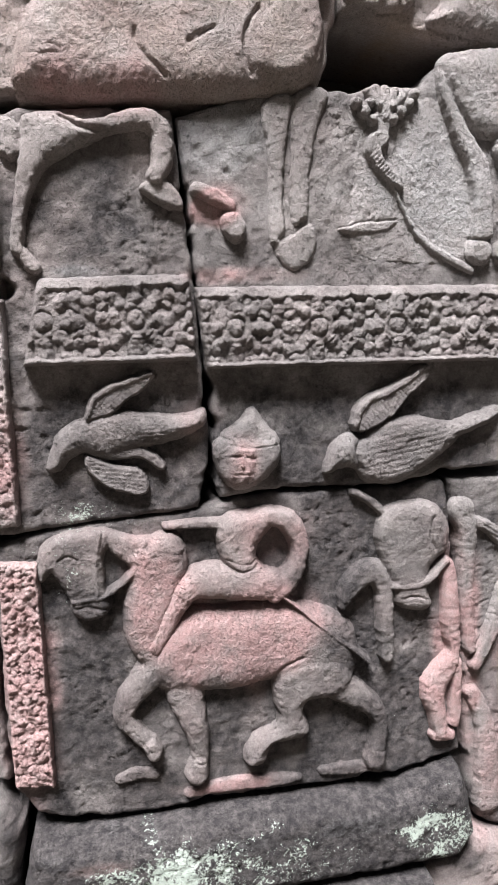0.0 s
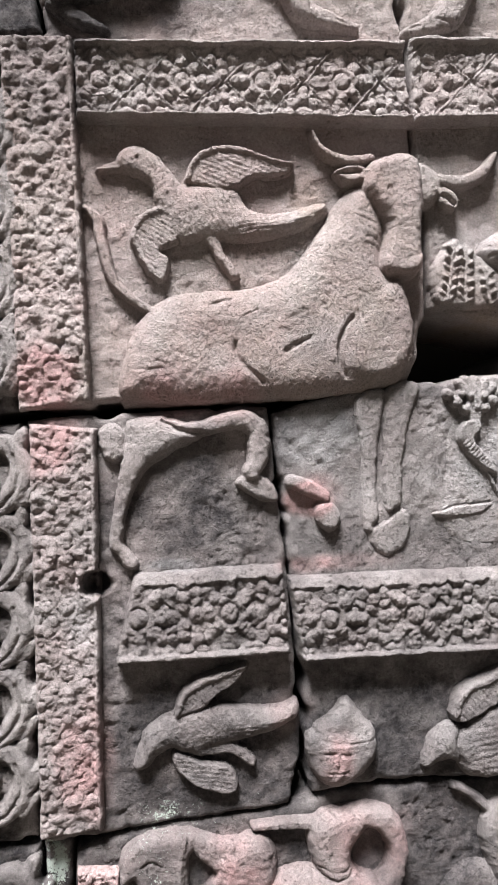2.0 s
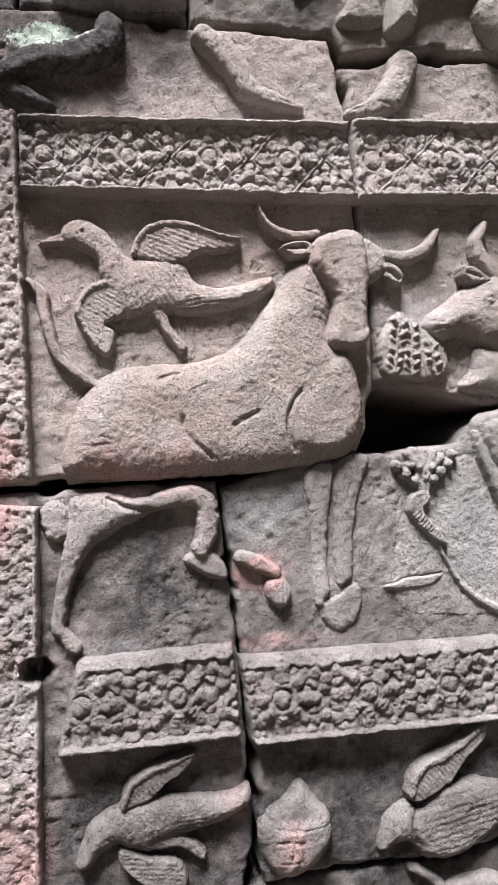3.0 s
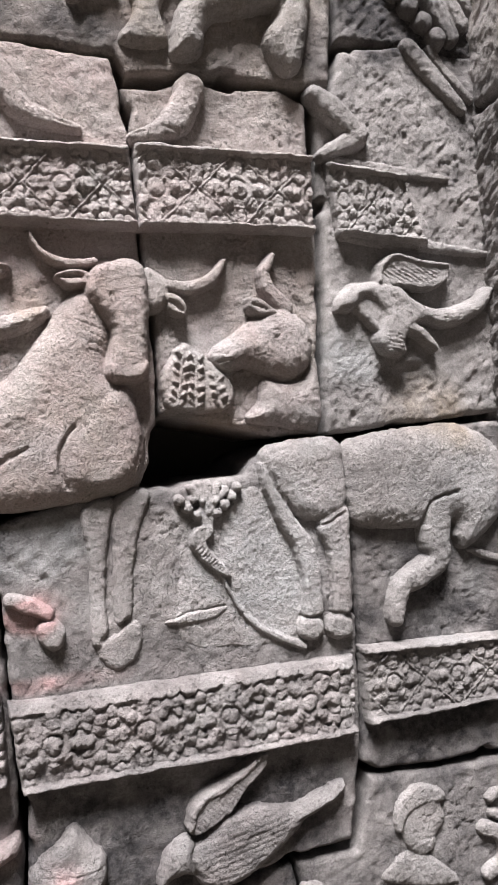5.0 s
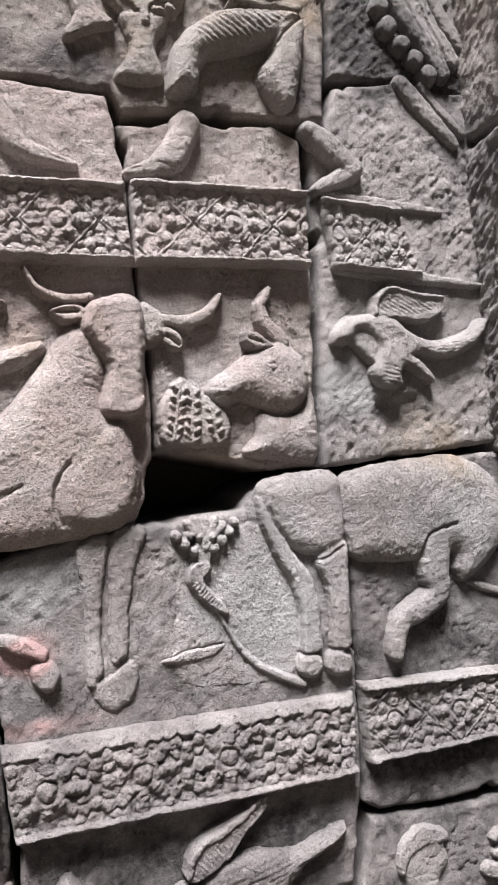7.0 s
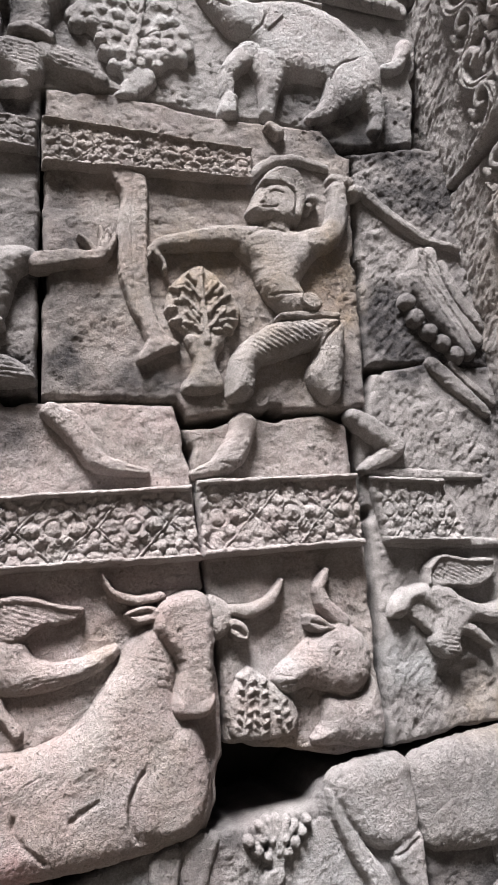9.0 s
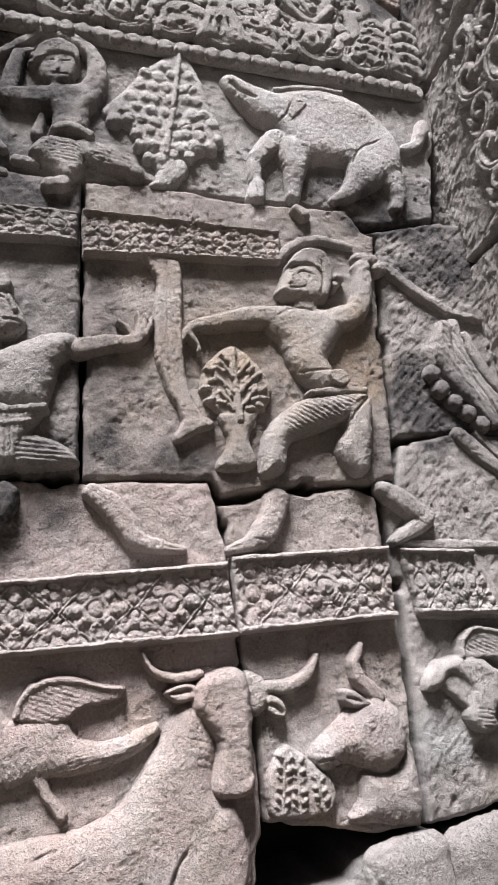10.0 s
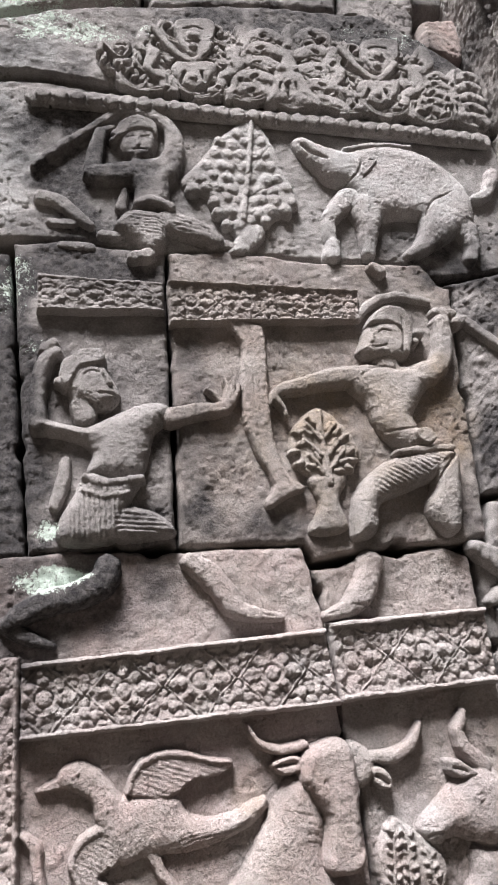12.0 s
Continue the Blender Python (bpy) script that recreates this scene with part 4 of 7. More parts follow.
figure.limb([(0.149, 1.091, 0.0044), (0.163, 1.122, 0.0053), (0.205, 1.142, 0.0054), (0.253, 1.172, 0.0036)], 0.0281)
figure.hatch([(0.167, 1.072), (0.228, 1.092), (0.299, 1.084), (0.252, 1.032), (0.181, 1.015)], 100, 0.008, 0.0014)
figure.groove([(0.157, 1.071), (0.151, 1.053), (0.158, 1.027)], 0.003, 0.006)
carve("bird_carving", "legs", figure, label='diving bird with netted feathers')
figure = Relief()
figure.plate([(0.3954, 1.8054), (0.4097, 1.8305), (0.4467, 1.8457), (0.4953, 1.8452), (0.5262, 1.8259), (0.5698, 1.811), (0.6315, 1.8252), (0.6683, 1.8509), (0.6787, 1.8444), (0.6537, 1.8088), (0.5937, 1.7837), (0.5411, 1.7868), (0.5139, 1.7623), (0.51, 1.7388), (0.4795, 1.7347), (0.4581, 1.7606), (0.4725, 1.7941), (0.4457, 1.8209), (0.4176, 1.7999)], 0.029, 0.018)
figure.plate([(0.467, 1.8476), (0.4718, 1.8746), (0.501, 1.8935), (0.5374, 1.8842), (0.5932, 1.8829), (0.5902, 1.8602), (0.5582, 1.8411), (0.5095, 1.8426)], 0.024, 0.006)
figure.limb([(0.4675, 1.8479, 0.0035), (0.4732, 1.8724, 0.0044), (0.4994, 1.8893, 0.0045), (0.5358, 1.8826, 0.0046), (0.5893, 1.8794, 0.0038)], 0.028)
figure.limb([(0.4966, 1.7805, 0.0098), (0.5349, 1.7751, 0.0091), (0.5663, 1.7472, 0.0046)], 0.026)
figure.plate([(0.4173, 1.8291), (0.478, 1.8457), (0.5243, 1.806), (0.4841, 1.7624), (0.4432, 1.7892)], 0.019, 0.012)
figure.limb([(0.3977, 1.8037, 0.0051), (0.4089, 1.8148, 0.0103), (0.4293, 1.829, 0.0156)], 0.024)
figure.hatch([(0.4745, 1.8522), (0.4848, 1.8736), (0.5426, 1.8776), (0.5821, 1.8717), (0.5512, 1.8483)], 60, 0.006, 0.0025)
figure.hatch([(0.5396, 1.8053), (0.6309, 1.8224), (0.6685, 1.8419), (0.646, 1.8118), (0.5885, 1.7903)], 95, 0.0045, 0.002)
figure.hatch([(0.4735, 1.8272), (0.5208, 1.8213), (0.5441, 1.797), (0.5002, 1.7868)], 10, 0.006, 0.0018)
figure.hatch([(0.4712, 1.7691), (0.5041, 1.7661), (0.5031, 1.741), (0.4794, 1.7404)], 80, 0.006, 0.002)
carve("bird_carving", "rightbird", figure, label='long-tailed bird with a raised wing, its head worn away')
figure = Relief()
figure.plate([(-0.2867, 1.4931), (-0.2403, 1.499), (-0.189, 1.4786), (-0.231, 1.4552), (-0.2621, 1.435), (-0.2844, 1.4074), (-0.291, 1.4251), (-0.2864, 1.4582)], 0.023, 0.024)
figure.limb([(-0.2694, 1.464, 0.0217), (-0.2846, 1.4267, 0.0128), (-0.2961, 1.3867, 0.0084), (-0.3026, 1.3475, 0.0078), (-0.3035, 1.3331, 0.0079)], 0.022)
figure.limb([(-0.2978, 1.3283, 0.0079), (-0.2845, 1.3097, 0.0087)], 0.016)
figure.limb([(-0.2405, 1.4955, 0.0038), (-0.2, 1.4834, 0.0091), (-0.1461, 1.496, 0.0119), (-0.1187, 1.4856, 0.0147), (-0.1157, 1.4505, 0.0135), (-0.1248, 1.4265, 0.0115)], 0.022)
figure.plate([(-0.1443, 1.4151), (-0.1177, 1.4238), (-0.0999, 1.411), (-0.0921, 1.3895), (-0.1118, 1.3891), (-0.1337, 1.402)], 0.014, 0.008)
figure.limb([(-0.3087, 1.476, 0.0164), (-0.3048, 1.4573, 0.0152)], 0.016)
figure.groove([(-0.2408, 1.4933), (-0.2166, 1.4817), (-0.1903, 1.479)], 0.003, 0.007)
carve("animal_legs_carving", "hind", figure, label='thin bent hind legs of an animal')
figure = Relief()
figure.limb([(-0.0718, 1.4128, 0.0077), (-0.0481, 1.4037, 0.0098), (-0.0279, 1.3921, 0.0079)], 0.017)
figure.plate([(-0.0384, 1.3787), (-0.0203, 1.3847), (-0.0089, 1.3712), (-0.0093, 1.351), (-0.0224, 1.346), (-0.0362, 1.3597)], 0.018, 0.012)
carve("hoof_carving", "legs", figure, label='pink stained hoof')
figure = Relief()
figure.plate([(0.0199, 1.5213), (0.0585, 1.5332), (0.0489, 1.4776), (0.0446, 1.4082), (0.0462, 1.3594), (0.0295, 1.3462), (0.0296, 1.4097), (0.0256, 1.4724)], 0.009, 0.01)
figure.plate([(0.0626, 1.5331), (0.1053, 1.5416), (0.0927, 1.4958), (0.0823, 1.4469), (0.0777, 1.3768), (0.0602, 1.3704), (0.0591, 1.4419)], 0.01, 0.018)
figure.plate([(0.0365, 1.3448), (0.0615, 1.3557), (0.0829, 1.3715), (0.0924, 1.352), (0.0846, 1.3262), (0.0632, 1.3108), (0.0441, 1.3203)], 0.006, 0.012)
figure.groove([(0.0398, 1.3506), (0.0535, 1.3531)], 0.002, 0.004)
figure.groove([(0.0614, 1.3633), (0.0769, 1.3727)], 0.004, 0.012)
figure.groove([(0.0596, 1.5262), (0.0525, 1.4564), (0.0504, 1.366)], 0.0025, 0.006)
carve("elephant_legs_carving", "legs", figure, label='straight elephant legs in low relief, worn feet')
figure = Relief()
figure.plate([(0.2689, 1.5744), (0.2811, 1.5984), (0.3809, 1.6086), (0.3951, 1.5639), (0.3966, 1.51), (0.3767, 1.4938), (0.3423, 1.4912), (0.3092, 1.5055), (0.284, 1.5373)], 0.022, 0.035)
figure.plate([(0.2666, 1.576), (0.2866, 1.5386), (0.3181, 1.4925), (0.339, 1.4648), (0.3513, 1.4251), (0.3539, 1.3784), (0.3531, 1.3568), (0.3259, 1.3551), (0.3276, 1.404), (0.315, 1.4512), (0.2885, 1.4973), (0.2703, 1.5394)], 0.018, 0.01)
figure.plate([(0.3535, 1.4872), (0.3978, 1.5082), (0.401, 1.4526), (0.4004, 1.3895), (0.3999, 1.3549), (0.3728, 1.3547), (0.3727, 1.3999), (0.3658, 1.4473)], 0.018, 0.012)
figure.plate([(0.3198, 1.3474), (0.3385, 1.3537), (0.3535, 1.3428), (0.3528, 1.3244), (0.3373, 1.3185), (0.3224, 1.3264)], 0.018, 0.012)
figure.plate([(0.3621, 1.345), (0.3832, 1.352), (0.4003, 1.3407), (0.3995, 1.3204), (0.3783, 1.3151), (0.3631, 1.3262)], 0.018, 0.012)
figure.limb([(0.2067, 1.4201, 0.0023), (0.231, 1.3732, 0.0031), (0.2658, 1.3394, 0.0039), (0.3267, 1.3108, 0.0048)], 0.009)
figure.plate([(0.21, 1.5029), (0.249, 1.5385), (0.2698, 1.5299), (0.2945, 1.4809), (0.3194, 1.4266), (0.3296, 1.356), (0.3076, 1.3261), (0.2671, 1.3438), (0.236, 1.3735), (0.2122, 1.4206), (0.2058, 1.4658)], 0.004, 0.03)
figure.groove([(0.3212, 1.3543), (0.3532, 1.3524)], 0.0015, 0.004)
figure.groove([(0.3653, 1.3542), (0.4001, 1.352)], 0.0015, 0.004)
figure.groove([(0.2757, 1.568), (0.294, 1.5307), (0.33, 1.4887), (0.3596, 1.483), (0.3933, 1.5006)], 0.0025, 0.005)
carve("elephant_rump_carving", "legs", figure, label='round elephant rump with two hind legs')
figure = Relief()
figure.plate([(0.1529, 1.4769), (0.1738, 1.4991), (0.207, 1.503), (0.2026, 1.4586), (0.217, 1.4164), (0.2438, 1.3651), (0.2912, 1.3249), (0.2111, 1.3241), (0.1506, 1.3389), (0.1462, 1.3974)], 0.003, 0.03)
figure.limb([(0.1871, 1.5105, 0.0045), (0.1755, 1.5303, 0.006), (0.1638, 1.5441, 0.0052)], 0.013)
figure.limb([(0.1871, 1.5105, 0.0045), (0.1816, 1.5322, 0.006), (0.176, 1.5479, 0.0052)], 0.013)
figure.limb([(0.1871, 1.5105, 0.0045), (0.1881, 1.5326, 0.006), (0.1889, 1.5488, 0.0053)], 0.013)
figure.limb([(0.1871, 1.5105, 0.0045), (0.1946, 1.5312, 0.006), (0.2019, 1.5461, 0.0053)], 0.013)
figure.limb([(0.1871, 1.5105, 0.0045), (0.2002, 1.5283, 0.006), (0.2134, 1.5403, 0.0053)], 0.013)
figure.boss([(0.1476, 1.529, 0.0066), (0.1585, 1.5182, 0.0074), (0.1655, 1.5295, 0.0059), (0.2304, 1.5442, 0.0061), (0.2222, 1.5311, 0.0069), (0.2109, 1.5198, 0.0076), (0.1998, 1.5101, 0.0068), (0.1709, 1.5088, 0.0067), (0.1973, 1.5264, 0.0053), (0.1775, 1.526, 0.0052)], 0.019)
figure.limb([(0.1858, 1.5135, 0.012), (0.1852, 1.4936, 0.0097)], 0.012)
figure.plate([(0.1648, 1.4842), (0.1771, 1.4921), (0.1908, 1.4912), (0.192, 1.4808), (0.1824, 1.4654), (0.2091, 1.4338), (0.2164, 1.4198), (0.1996, 1.4265), (0.1744, 1.4499), (0.1629, 1.4683)], 0.015, 0.006)
figure.hatch([(0.1651, 1.467), (0.18, 1.4651), (0.2093, 1.4271), (0.1972, 1.4303), (0.1722, 1.4527)], -45, 0.005, 0.003)
figure.groove([(0.0823, 1.3758), (0.1288, 1.3678), (0.1586, 1.3746), (0.209, 1.3781)], 0.0016, 0.008)
figure.plate([(0.1288, 1.3664), (0.1624, 1.3757), (0.209, 1.3774), (0.1963, 1.3662), (0.1695, 1.3618), (0.136, 1.3612)], 0.006, 0.005)
figure.groove([(0.1621, 1.3634), (0.1805, 1.3489)], 0.001, 0.003)
carve("lotus_tassel_carving", "legs", figure, label='lotus shaped tassel with a hanging cloth')
figure = Relief()
figure.plate([(-0.0411, 1.086), (-0.0205, 1.099), (-0.0012, 1.1194), (0.0148, 1.0998), (0.0367, 1.0739), (0.0306, 1.0628), (-0.0063, 1.0623), (-0.0414, 1.0674)], 0.025, 0.016)
figure.plate([(-0.0538, 1.067), (-0.0333, 1.0827), (0.0091, 1.0815), (0.0341, 1.0757), (0.0367, 1.0439), (0.0097, 1.0128), (-0.0211, 1.0036), (-0.0442, 1.0223)], 0.031, 0.022)
figure.plate([(-0.04, 1.0632), (-0.0211, 1.0719), (0.0029, 1.0647), (0.0003, 1.0292), (-0.0196, 1.0121), (-0.0361, 1.0282)], 0.036, 0.014)
figure.groove([(-0.042, 1.0716), (-0.0071, 1.0651), (0.0335, 1.0683)], 0.0018, 0.003)
figure.groove([(-0.0335, 1.054), (-0.0218, 1.0547)], 0.0022, 0.005)
figure.groove([(-0.0116, 1.0526), (0.0001, 1.0504)], 0.0022, 0.005)
figure.groove([(-0.028, 1.0294), (-0.006, 1.0293)], 0.0015, 0.003)
figure.limb([(-0.0179, 1.0538, 0.0022), (-0.0188, 1.0425, 0.0036)], 0.038)
carve("helmeted_head_carving", "legs", figure, label='small worn head with a pointed cap')
figure = Relief()
figure.plate([(0.4, 1.594), (0.446, 1.612), (0.525, 1.623), (0.608, 1.626), (0.674, 1.592), (0.693, 1.527), (0.668, 1.472), (0.612, 1.431), (0.59, 1.45), (0.589, 1.477), (0.56, 1.478), (0.518, 1.469), (0.44, 1.474), (0.413, 1.487), (0.401, 1.531)], 0.0328, 0.0435)
figure.limb([(0.553, 1.503, 0.0315), (0.551, 1.455, 0.0263), (0.556, 1.42, 0.0206), (0.523, 1.397, 0.0206), (0.492, 1.382, 0.0161), (0.481, 1.354, 0.0151), (0.478, 1.335, 0.0131)], 0.0328)
figure.groove([(0.527, 1.474), (0.539, 1.508), (0.586, 1.523)], 0.003, 0.007)
figure.limb([(0.623, 1.426, 0.0032), (0.661, 1.414, 0.0056), (0.716, 1.396, 0.0046)], 0.0094)
carve("animal_flank_carving", "deer", figure, label='round flank and bent leg of an animal')
figure = Relief()
figure.plate([(-0.1033, 0.8261), (-0.0447, 0.8271), (0.0193, 0.8295), (0.0724, 0.8246), (0.1226, 0.8046), (0.1528, 0.7758), (0.1603, 0.7313), (0.1453, 0.6887), (0.1024, 0.676), (0.0558, 0.6861), (0.0184, 0.7036), (-0.0308, 0.6973), (-0.0751, 0.6992), (-0.1186, 0.6994), (-0.153, 0.7195), (-0.1695, 0.7506), (-0.1543, 0.7902)], 0.034, 0.045)
figure.plate([(-0.1717, 0.927), (-0.1452, 0.9423), (-0.1173, 0.945), (-0.1006, 0.9217), (-0.0993, 0.8857), (-0.1224, 0.8271), (-0.1479, 0.7514), (-0.1722, 0.7599), (-0.1875, 0.7928), (-0.1903, 0.8351), (-0.1808, 0.8845)], 0.031, 0.026)
figure.plate([(-0.2927, 0.9408), (-0.2579, 0.9536), (-0.2095, 0.9548), (-0.2052, 0.9359), (-0.2149, 0.9172), (-0.2154, 0.874), (-0.2076, 0.8494), (-0.2173, 0.8311), (-0.2391, 0.8251), (-0.2597, 0.8383), (-0.2631, 0.8561), (-0.2774, 0.8856), (-0.2866, 0.8988), (-0.3015, 0.8876), (-0.3025, 0.9186)], 0.024, 0.014)
figure.limb([(-0.2593, 0.857, 0.0038), (-0.2301, 0.8583, 0.0038), (-0.2061, 0.8657, 0.0038), (-0.1776, 0.8903, 0.0046), (-0.1564, 0.9367, 0.0046)], 0.026)
figure.limb([(-0.2183, 0.9528, 0.0037), (-0.2255, 0.9068, 0.003), (-0.2249, 0.858, 0.0031)], 0.0265)
figure.limb([(-0.1561, 0.7347, 0.0225), (-0.1884, 0.6965, 0.0169), (-0.1955, 0.672, 0.0153), (-0.1781, 0.6441, 0.0123), (-0.1661, 0.6295, 0.0115)], 0.028)
figure.limb([(-0.1601, 0.6239, 0.0124), (-0.1542, 0.6109, 0.0124)], 0.029)
figure.limb([(-0.1064, 0.6989, 0.028), (-0.0956, 0.6544, 0.0201), (-0.0868, 0.6183, 0.0152), (-0.0858, 0.5916, 0.0128)], 0.027)
figure.plate([(-0.2111, 0.9528), (-0.171, 0.9423), (-0.1413, 0.9386), (-0.1639, 0.8928), (-0.1887, 0.9091), (-0.2056, 0.9276)], 0.021, 0.012)
figure.limb([(-0.0878, 0.5842, 0.0128), (-0.0915, 0.5669, 0.0179)], 0.03)
figure.plate([(0.0295, 0.7033), (0.0471, 0.7342), (0.0888, 0.7417), (0.1356, 0.7305), (0.1515, 0.6979), (0.1277, 0.6704), (0.0849, 0.6668), (0.0747, 0.6494), (0.0833, 0.6169), (0.0595, 0.6039), (0.0273, 0.6011), (0.0103, 0.5729), (-0.0148, 0.5711), (-0.0162, 0.5902), (0.0007, 0.6146), (0.0274, 0.6243), (0.0376, 0.6408), (0.031, 0.6699)], 0.037, 0.024)
figure.limb([(0.1289, 0.6849, 0.0247), (0.1659, 0.6598, 0.0197), (0.1911, 0.6366, 0.0154), (0.2006, 0.6078, 0.0128), (0.1977, 0.5757, 0.0129)], 0.03)
figure.limb([(0.1961, 0.5666, 0.0139), (0.1928, 0.5511, 0.0176)], 0.03)
figure.limb([(0.0395, 0.8419, 0.0033), (0.1016, 0.7871, 0.0034), (0.1742, 0.7264, 0.0053)], 0.0345)
figure.limb([(-0.1042, 0.5313, 0.0069), (-0.0392, 0.536, 0.0115), (0.0204, 0.5325, 0.0099), (0.069, 0.5309, 0.0055)], 0.01)
figure.limb([(0.1079, 0.5378, 0.0064), (0.1527, 0.5351, 0.0112), (0.1982, 0.5323, 0.0075)], 0.009)
figure.limb([(-0.2053, 0.5673, 0.0067), (-0.1772, 0.5738, 0.0101), (-0.1535, 0.5668, 0.0059)], 0.008)
figure.groove([(-0.1044, 0.9178), (-0.1016, 0.8817), (-0.1224, 0.8268)], 0.002, 0.005)
figure.groove([(-0.1494, 0.7513), (-0.1308, 0.8031), (-0.0992, 0.8263)], 0.002, 0.004)
figure.groove([(0.023, 0.6974), (0.0356, 0.7264), (0.069, 0.7444)], 0.0025, 0.006)
figure.groove([(-0.0991, 0.5894), (-0.0732, 0.5856)], 0.0018, 0.004)
figure.groove([(0.1834, 0.573), (0.2123, 0.5671)], 0.0018, 0.004)
figure.groove([(-0.1738, 0.6348), (-0.1588, 0.6172)], 0.0015, 0.004)
figure.groove([(-0.2561, 0.8459), (-0.2378, 0.8473), (-0.2123, 0.8418)], 0.0018, 0.004)
figure.groove([(-0.2738, 0.9176), (-0.2629, 0.9229), (-0.251, 0.9173)], 0.002, 0.004)
figure.hatch([(-0.1704, 0.9228), (-0.1415, 0.9403), (-0.1175, 0.9385), (-0.1361, 0.8765), (-0.1785, 0.8482)], 70, 0.009, 0.0008)
carve("horse_carving", "horse", figure, label='walking horse with bridle, partly pink', tone={'dark': 0.62, 'pink': 0.16})
figure = Relief()
figure.limb([(0.0227, 0.8588, 0.0228), (-0.0211, 0.8642, 0.0273), (-0.0679, 0.8714, 0.0253), (-0.0973, 0.8627, 0.0196), (-0.1149, 0.8368, 0.0149), (-0.1327, 0.806, 0.0134), (-0.1489, 0.7766, 0.0127), (-0.1674, 0.7687, 0.0079)], 0.04)
figure.plate([(-0.052, 0.9573), (-0.0271, 0.9683), (0.0199, 0.9716), (0.0388, 0.9592), (0.0236, 0.9426), (0.0068, 0.9229), (0.0034, 0.9006), (0.0176, 0.875), (0.003, 0.8598), (-0.0316, 0.8774), (-0.0483, 0.9046), (-0.054, 0.9337)], 0.037, 0.022)
figure.limb([(0.0199, 0.9619, 0.0127), (0.0501, 0.9519, 0.0161), (0.0678, 0.9199, 0.0138), (0.0646, 0.8874, 0.0123), (0.0475, 0.8607, 0.0164), (0.0288, 0.8441, 0.014)], 0.036)
figure.limb([(-0.0441, 0.9551, 0.0071), (-0.0859, 0.9563, 0.007), (-0.1271, 0.9544, 0.0046)], 0.018)
figure.groove([(-0.0432, 0.8947), (-0.0197, 0.8847), (0.0058, 0.8924)], 0.002, 0.004)
figure.groove([(-0.043, 0.9052), (-0.0195, 0.8961), (0.0043, 0.9023)], 0.0015, 0.003)
figure.groove([(-0.1623, 0.7776), (-0.1474, 0.7652)], 0.0015, 0.003)
carve("rider_carving", "horse", figure, label='seated rider with one arm curved behind', tone={'dark': 0.5, 'pink': 0.32})
figure = Relief()
figure.plate([(0.1903, 0.9284), (0.2024, 0.9601), (0.2451, 0.9691), (0.2873, 0.9598), (0.3063, 0.9247), (0.3024, 0.8889), (0.2783, 0.8649), (0.2741, 0.8339), (0.2796, 0.8018), (0.2521, 0.7956), (0.219, 0.8109), (0.2137, 0.8477), (0.1972, 0.8867)], 0.026, 0.022)
figure.limb([(0.1369, 0.8133, 0.0069), (0.1493, 0.8413, 0.0154), (0.1788, 0.8635, 0.0189), (0.2017, 0.8402, 0.0139), (0.2047, 0.786, 0.0132), (0.2096, 0.7253, 0.0107)], 0.026)
figure.limb([(0.2134, 0.8396, 0.0052), (0.2441, 0.837, 0.0053), (0.2705, 0.8434, 0.0053), (0.3042, 0.8736, 0.0044)], 0.028)
figure.limb([(0.1523, 0.9876, 0.0042), (0.1778, 0.9746, 0.0059), (0.2004, 0.9533, 0.0059)], 0.014)
figure.groove([(0.2292, 0.8179), (0.2529, 0.821), (0.2718, 0.8141)], 0.002, 0.004)
figure.groove([(0.2815, 0.893), (0.2719, 0.915), (0.2761, 0.9443)], 0.002, 0.004)
carve("animal_head_carving", "horse", figure, label='worn animal head with bridle beside a curled tail', tone={'dark': 0.5, 'pale': 0.1, 'pink': 0.1})
figure = Relief()
figure.limb([(0.3076, 0.8639, 0.0116), (0.3133, 0.8107, 0.0135), (0.3172, 0.7612, 0.0137), (0.3226, 0.7198, 0.0102), (0.3072, 0.6895, 0.0186), (0.2918, 0.6571, 0.0205), (0.2988, 0.6162, 0.0141), (0.3057, 0.5822, 0.0133)], 0.024)
figure.limb([(0.3309, 0.6987, 0.0075), (0.3314, 0.6429, 0.0095), (0.3296, 0.5959, 0.0096)], 0.018)
figure.limb([(0.3005, 0.5767, 0.0114), (0.3223, 0.5737, 0.0096)], 0.02)
carve("standing_leg_carving", "horse", figure, label='thin reddish standing legs', tone={'pink': 0.8, 'dark': 0.0})
figure = Relief()
figure.limb([(0.33, 0.95, 0.0191), (0.342, 0.908, 0.0137), (0.344, 0.816, 0.0111), (0.354, 0.72, 0.01)], 0.0172)
figure.limb([(0.364, 0.69, 0.0101), (0.391, 0.745, 0.0121), (0.413, 0.81, 0.0161)], 0.0172)
figure.limb([(0.34, 0.931, 0.0095), (0.369, 0.924, 0.0088), (0.409, 0.894, 0.012)], 0.014)
figure.limb([(0.362, 0.64, 0.0121), (0.388, 0.577, 0.0166), (0.399, 0.441, 0.0234)], 0.0156)
figure.hatch([(0.361, 0.926), (0.405, 0.919), (0.406, 0.887), (0.372, 0.898)], 60, 0.006, 0.003)
carve("figure_carving", "face", figure, label='worn standing figures with drapery')
figure = Relief()
figure.plate([(0.4762, 1.0491), (0.5015, 1.0682), (0.5415, 1.0588), (0.5501, 1.0341), (0.5551, 1.0126), (0.5408, 0.9992), (0.534, 0.9763), (0.5088, 0.9714), (0.4888, 0.9904), (0.4788, 1.0206)], 0.011, 0.022)
figure.plate([(0.4529, 0.9416), (0.465, 0.9665), (0.4916, 0.9764), (0.5339, 0.9587), (0.576, 0.912)], 0.007, 0.02)
